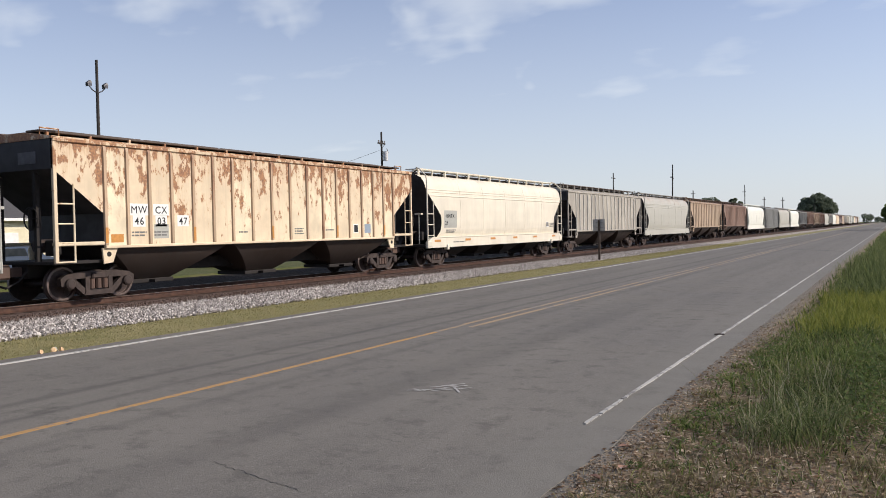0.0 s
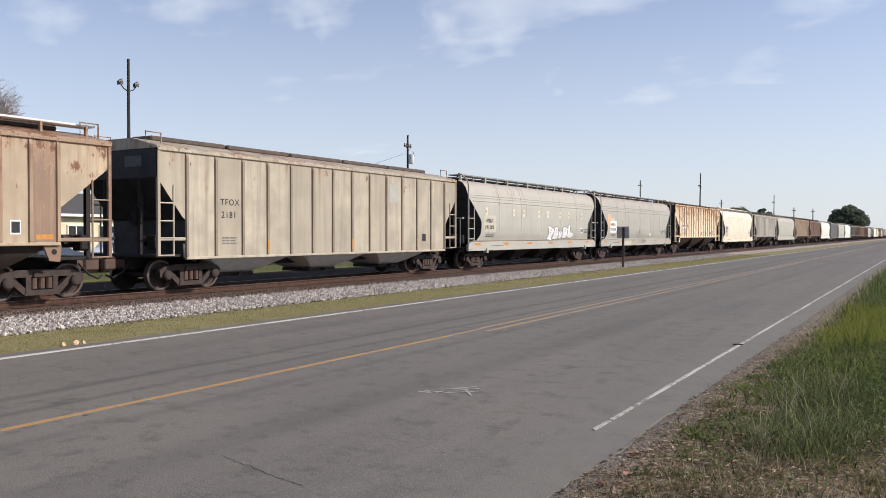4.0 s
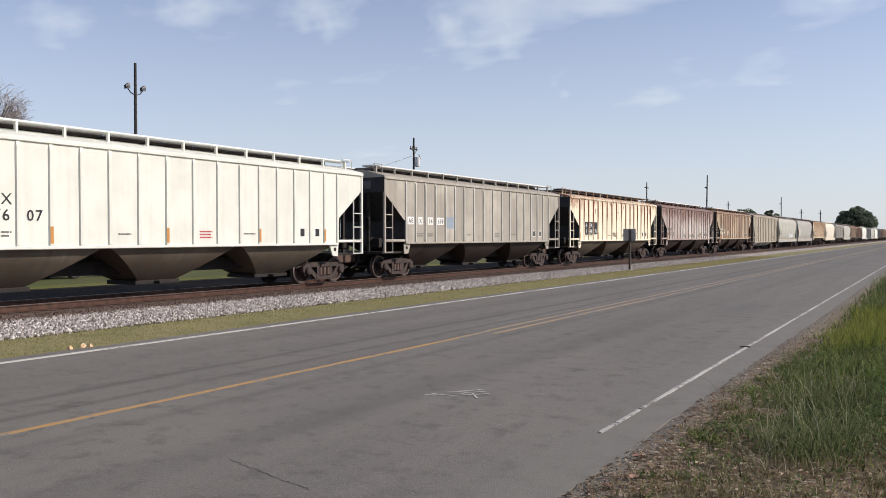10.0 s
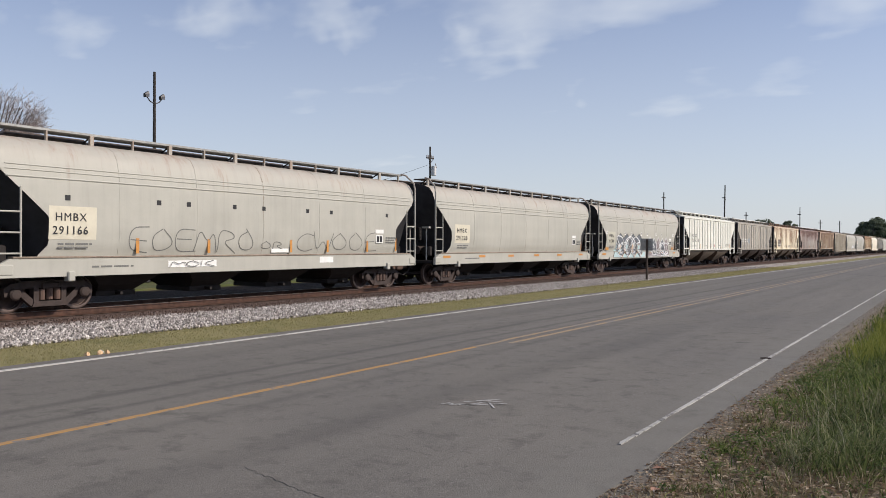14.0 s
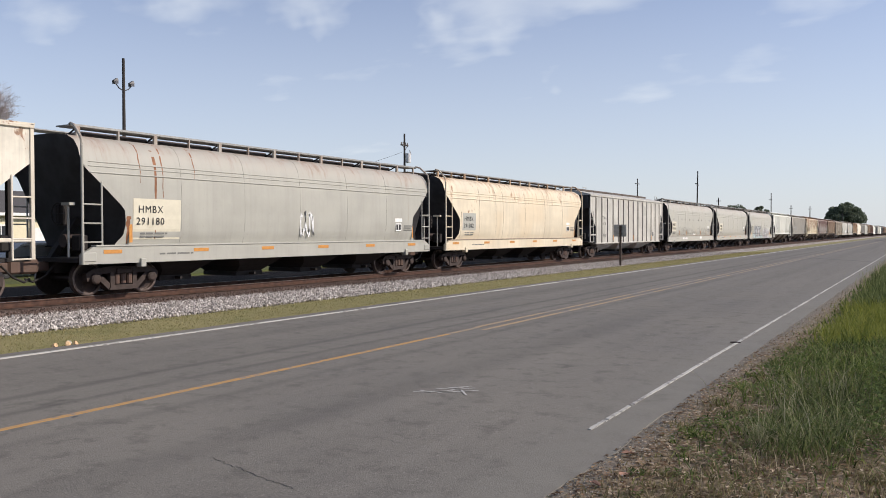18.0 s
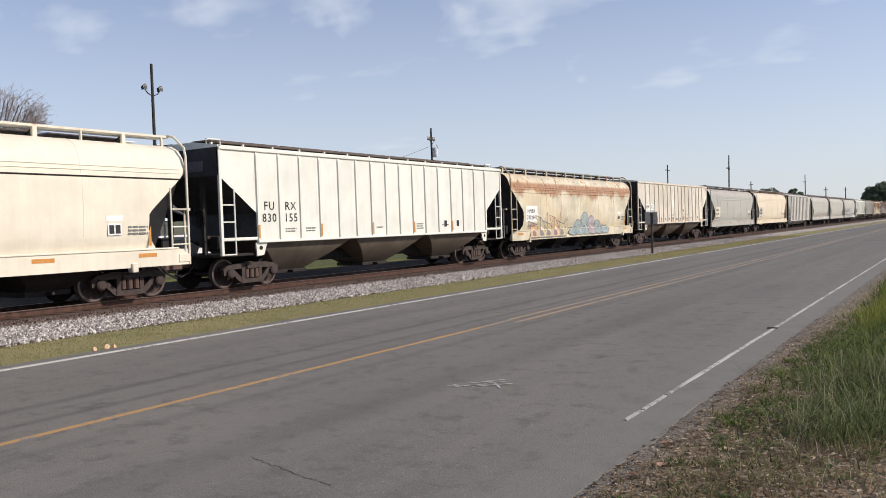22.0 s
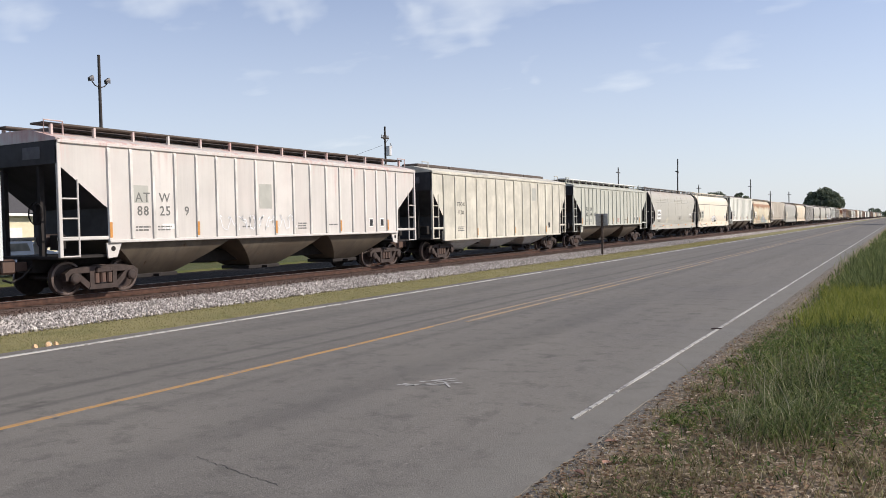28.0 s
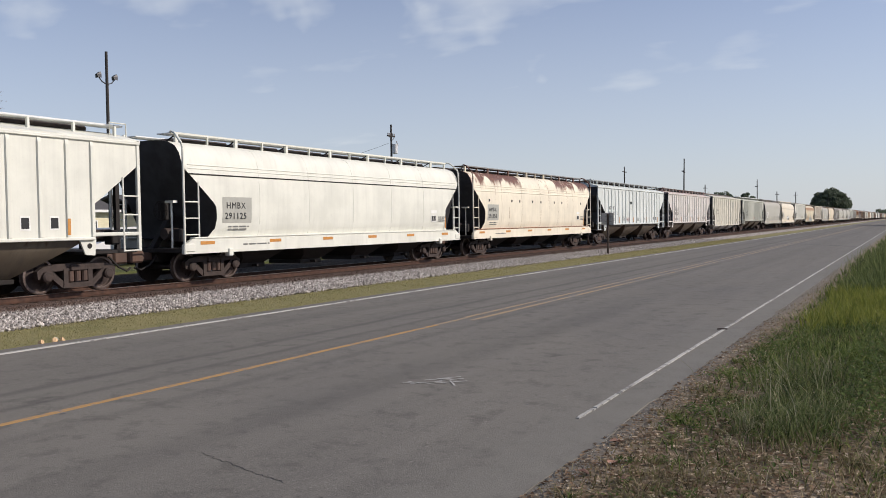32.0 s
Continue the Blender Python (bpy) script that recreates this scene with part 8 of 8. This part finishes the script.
BUTTER = plain("pale_yellow_spray", (0.60, 0.52, 0.34), 0.55, 0, 0.3, 5)
HAZE_BLUE = plain("hazy_blue_spray", (0.36, 0.43, 0.43), 0.55, 0, 0.3, 5)
PINK = plain("pink_spray", (0.47, 0.38, 0.40), 0.55, 0, 0.3, 5)
for i in range(5):
    y0, tip = -6.1 + i * 0.82, 1.95 + 0.28 * (i % 2)
    horn = [(y0 - 0.35, 0.96), (y0 - 0.1, 1.5), (y0 - 0.45, tip - 0.15), (y0 + 0.25, tip - 0.3), (y0 + 0.6, 1.6), (y0 + 0.95, tip), (y0 + 0.8, 1.3), (y0 + 0.7, 0.95)]
    face = part("graffiti_letter", flat_on_shell(Shape(), horn, 0.006 + 0.0012 * i), BUTTER if i % 3 else PEACH, car, "pale yellow spiky sprayed letter")
    part("graffiti_outline", stroke_on_shell(Shape(), horn + horn[:2], 0.04, 0.0125 + 0.0012 * i), SLATE, face, "dark sprayed outline")
    eye = rounded([(y0 - 0.05, 1.0), (y0 - 0.1, 1.3), (y0 + 0.2, 1.35), (y0 + 0.45, 1.05)])
    part("graffiti_fill", flat_on_shell(Shape(), eye[::2], 0.0135 + 0.0012 * i), MAUVE, face, "dark sprayed hollow")
for i in range(6):
    y0, tip = -1.5 + i * 0.92, (1.45, 1.85, 2.25, 2.05, 1.8, 1.5)[i]
    swell = rounded([(y0 - 0.45, 1.1), (y0 - 0.2, tip - 0.2), (y0 + 0.1, tip), (y0 + 0.6, tip - 0.12), (y0 + 0.85, 1.5), (y0 + 1.0, 1.02), (y0 + 0.3, 0.94)])
    face = part("graffiti_letter", flat_on_shell(Shape(), swell[::2], 0.006 + 0.0012 * i), HAZE_BLUE if i != 3 else PINK, car, "hazy blue sprayed letter")
    part("graffiti_outline", stroke_on_shell(Shape(), swell + swell[:2], 0.03, 0.0135 + 0.0012 * i), TEXT_GREY, face, "thin dark sprayed outline")
    part("graffiti_stroke", stroke_on_shell(Shape(), loops(y0 - 0.2, y0 + 0.7, 1.1, tip - 0.2, rnd.uniform(0.6, 1.0), rnd), 0.045, 0.015 + 0.0012 * i), SPRAY_BLUE if i % 2 else HAZE_BLUE, face, "pale sprayed curl")
plate(TRAIN[14][0], -6.87, -6.77, 1.4, 2.1, ORANGE, acf_x(1.8) + 0.004, "reflector")
for outline in ([(0.78, 1.37), (1.12, 1.72), (0.82, 2.0), (0.94, 2.18), (1.36, 2.02), (1.78, 1.95), (1.67, 1.64), (1.52, 1.6), (1.52, 1.34), (0.87, 1.33)], [(1.5, 1.34), (1.7, 1.64), (1.81, 2.0), (2.05, 2.11), (2.33, 1.98), (2.36, 1.72), (2.46, 1.58), (2.46, 1.36)], [(2.36, 1.77), (2.6, 1.85), (2.88, 1.98), (3.05, 1.85), (3.01, 1.58), (2.88, 1.38), (2.4, 1.36)], [(2.94, 1.85), (3.12, 2.11), (3.73, 2.03), (3.77, 1.85), (3.73, 1.56), (3.6, 1.4), (2.91, 1.39)], [(3.77, 2.03), (3.89, 2.2), (4.11, 2.26), (4.1, 1.9), (4.28, 1.72), (4.45, 1.8), (4.67, 1.72), (4.62, 1.42), (3.66, 1.4)]):
    outline = rounded(outline)
    face = part("graffiti_letter", flat_on_shell(Shape(), outline[::2], 0.006), SPRAY_WHITE, TRAIN[2][0], "white sprayed bubble letter")
    part("graffiti_outline", stroke_on_shell(Shape(), outline + outline[:2], 0.035, 0.011), TEXT_GREY, face, "thin dark sprayed outline")
    my, mz = sum(p[0] for p in outline) / len(outline), sum(p[1] for p in outline) / len(outline)
    part("graffiti_stroke", stroke_on_shell(Shape(), [(my + 0.12 * math.cos(q) * (1 - q / 9), mz + 0.1 + 0.12 * math.sin(q) * (1 - q / 9)) for q in (0.5 * k for k in range(11))], 0.03, 0.012), TEXT_GREY, face, "thin dark sprayed curl")




def rust_run(number, y, z_top, z_low, w, seed):
    """A rust stain that has run down the shell from the roof."""
    rnd = random.Random(seed)
    v, f = [], []
    n = 14
    for i in range(n + 1):
        z = z_top + (z_low - z_top) * i / n
        k = w * (1 - 0.75 * (i / n)) * rnd.uniform(0.6, 1.1)
        q = y + 0.04 * math.sin(i * 0.9 + seed) * 0.3
        v += [(acf_x(z) + 0.004, q - k / 2, z), (acf_x(z) + 0.004, q + k / 2, z)]
    f = [(2 * i, 2 * i + 1, 2 * i + 3, 2 * i + 2) for i in range(n)]
    part("rust_streak", Shape().add(v, f), RUN_RUST if number in (14, 16, 24) else RUN_FAINT, TRAIN[number][0], "orange-brown rust streak")


for k, y, a, b, w in ((14, -6.0, 4.1, 1.5, 0.12), (14, -6.9, 2.1, 1.36, 0.16), (14, -5.75, 4.1, 2.6, 0.06), (14, -4.6, 4.1, 3.2, 0.06), (14, -6.5, 4.1, 3.0, 0.05), (1, -3.25, 4.05, 1.4, 0.12), (1, 0.22, 4.05, 1.5, 0.11), (1, -4.91, 4.0, 3.1, 0.06), (1, -1.71, 4.0, 3.2, 0.06), (1, 3.55, 4.0, 1.4, 0.09), (1, -4.0, 2.6, 1.4, 0.04), (1, -2.3, 2.9, 1.4, 0.04), (1, -0.9, 2.9, 1.5, 0.03), (1, 3.1, 2.4, 1.4, 0.03), (16, 2.6, 3.6, 2.2, 0.06), (16, -4.4, 4.0, 2.4, 0.09), (13, 3.0, 4.0, 2.6, 0.05), (13, -3.4, 4.0, 1.6, 0.06), (24, -5.8, 3.9, 2.8, 0.05), (24, 4.1, 3.9, 2.5, 0.05), (19, 1.0, 4.0, 1.4, 0.07), (10, 4.6, 4.0, 2.6, 0.05), (2, -2.0, 3.3, 2.6, 0.05), (2, -2.6, 4.0, 1.5, 0.05), (2, 2.6, 4.0, 1.4, 0.05), (2, 5.1, 4.0, 2.4, 0.07), (2, -5.1, 4.0, 2.2, 0.06), (13, -5.1, 4.05, 1.5, 0.07), (13, -2.6, 4.05, 1.4, 0.07), (13, 0.0, 4.05, 1.4, 0.06), (13, 2.6, 4.05, 1.5, 0.07), (13, 5.1, 4.05, 1.6, 0.07), (13, -6.9, 2.6, 1.36, 0.05), (9, 0.4, 3.3, 2.6, 0.04), (9, -2.6, 4.0, 2.6, 0.04), (10, -2.6, 3.9, 2.2, 0.04), (10, 0.0, 2.6, 1.4, 0.03), (11, 0.0, 4.0, 1.4, 0.05), (24, -2.6, 3.9, 1.5, 0.04), (24, 1.2, 3.8, 2.4, 0.05), (24, 2.6, 2.4, 1.4, 0.03), (24, -4.2, 2.4, 1.4, 0.03), (24, 0.0, 2.3, 1.4, 0.03), (19, -2.6, 4.0, 2.4, 0.04), (19, -3.0, 1.95, 1.36, 0.03)):
    rust_run(k, y, a, b, w, k + int(y * 10))


# ---- what moves ----
def travel(t):
    """Metres that the train has run by t seconds."""
    return 13.8215 * t + 0.015623 * t * t - 0.00007 * t ** 3


def motions():
    times = (0, 2, 4, 6, 8, 11, 14, 17, 20, 23, 26, 29, 32)
    for car, middle, kind in TRAIN.values():
        walk(car, [(t, pose(TRACK_X, middle + travel(t), RAIL_Z)) for t in times])
    for k, y in enumerate((-AXLE, AXLE)):
        lead = WHEELSETS[k][0]
        walk(lead, [(j / FPS, pose(0, y, WHEEL_R, -math.degrees(travel(j / FPS) / WHEEL_R))) for j in range(32 * FPS + 1)])
        for other in WHEELSETS[k][1:]:
            other.rotation_mode = "QUATERNION"
            keys = other.animation_data_create()
            keys.action = lead.animation_data.action
            keys.action_slot = lead.animation_data.action_slot


motions()
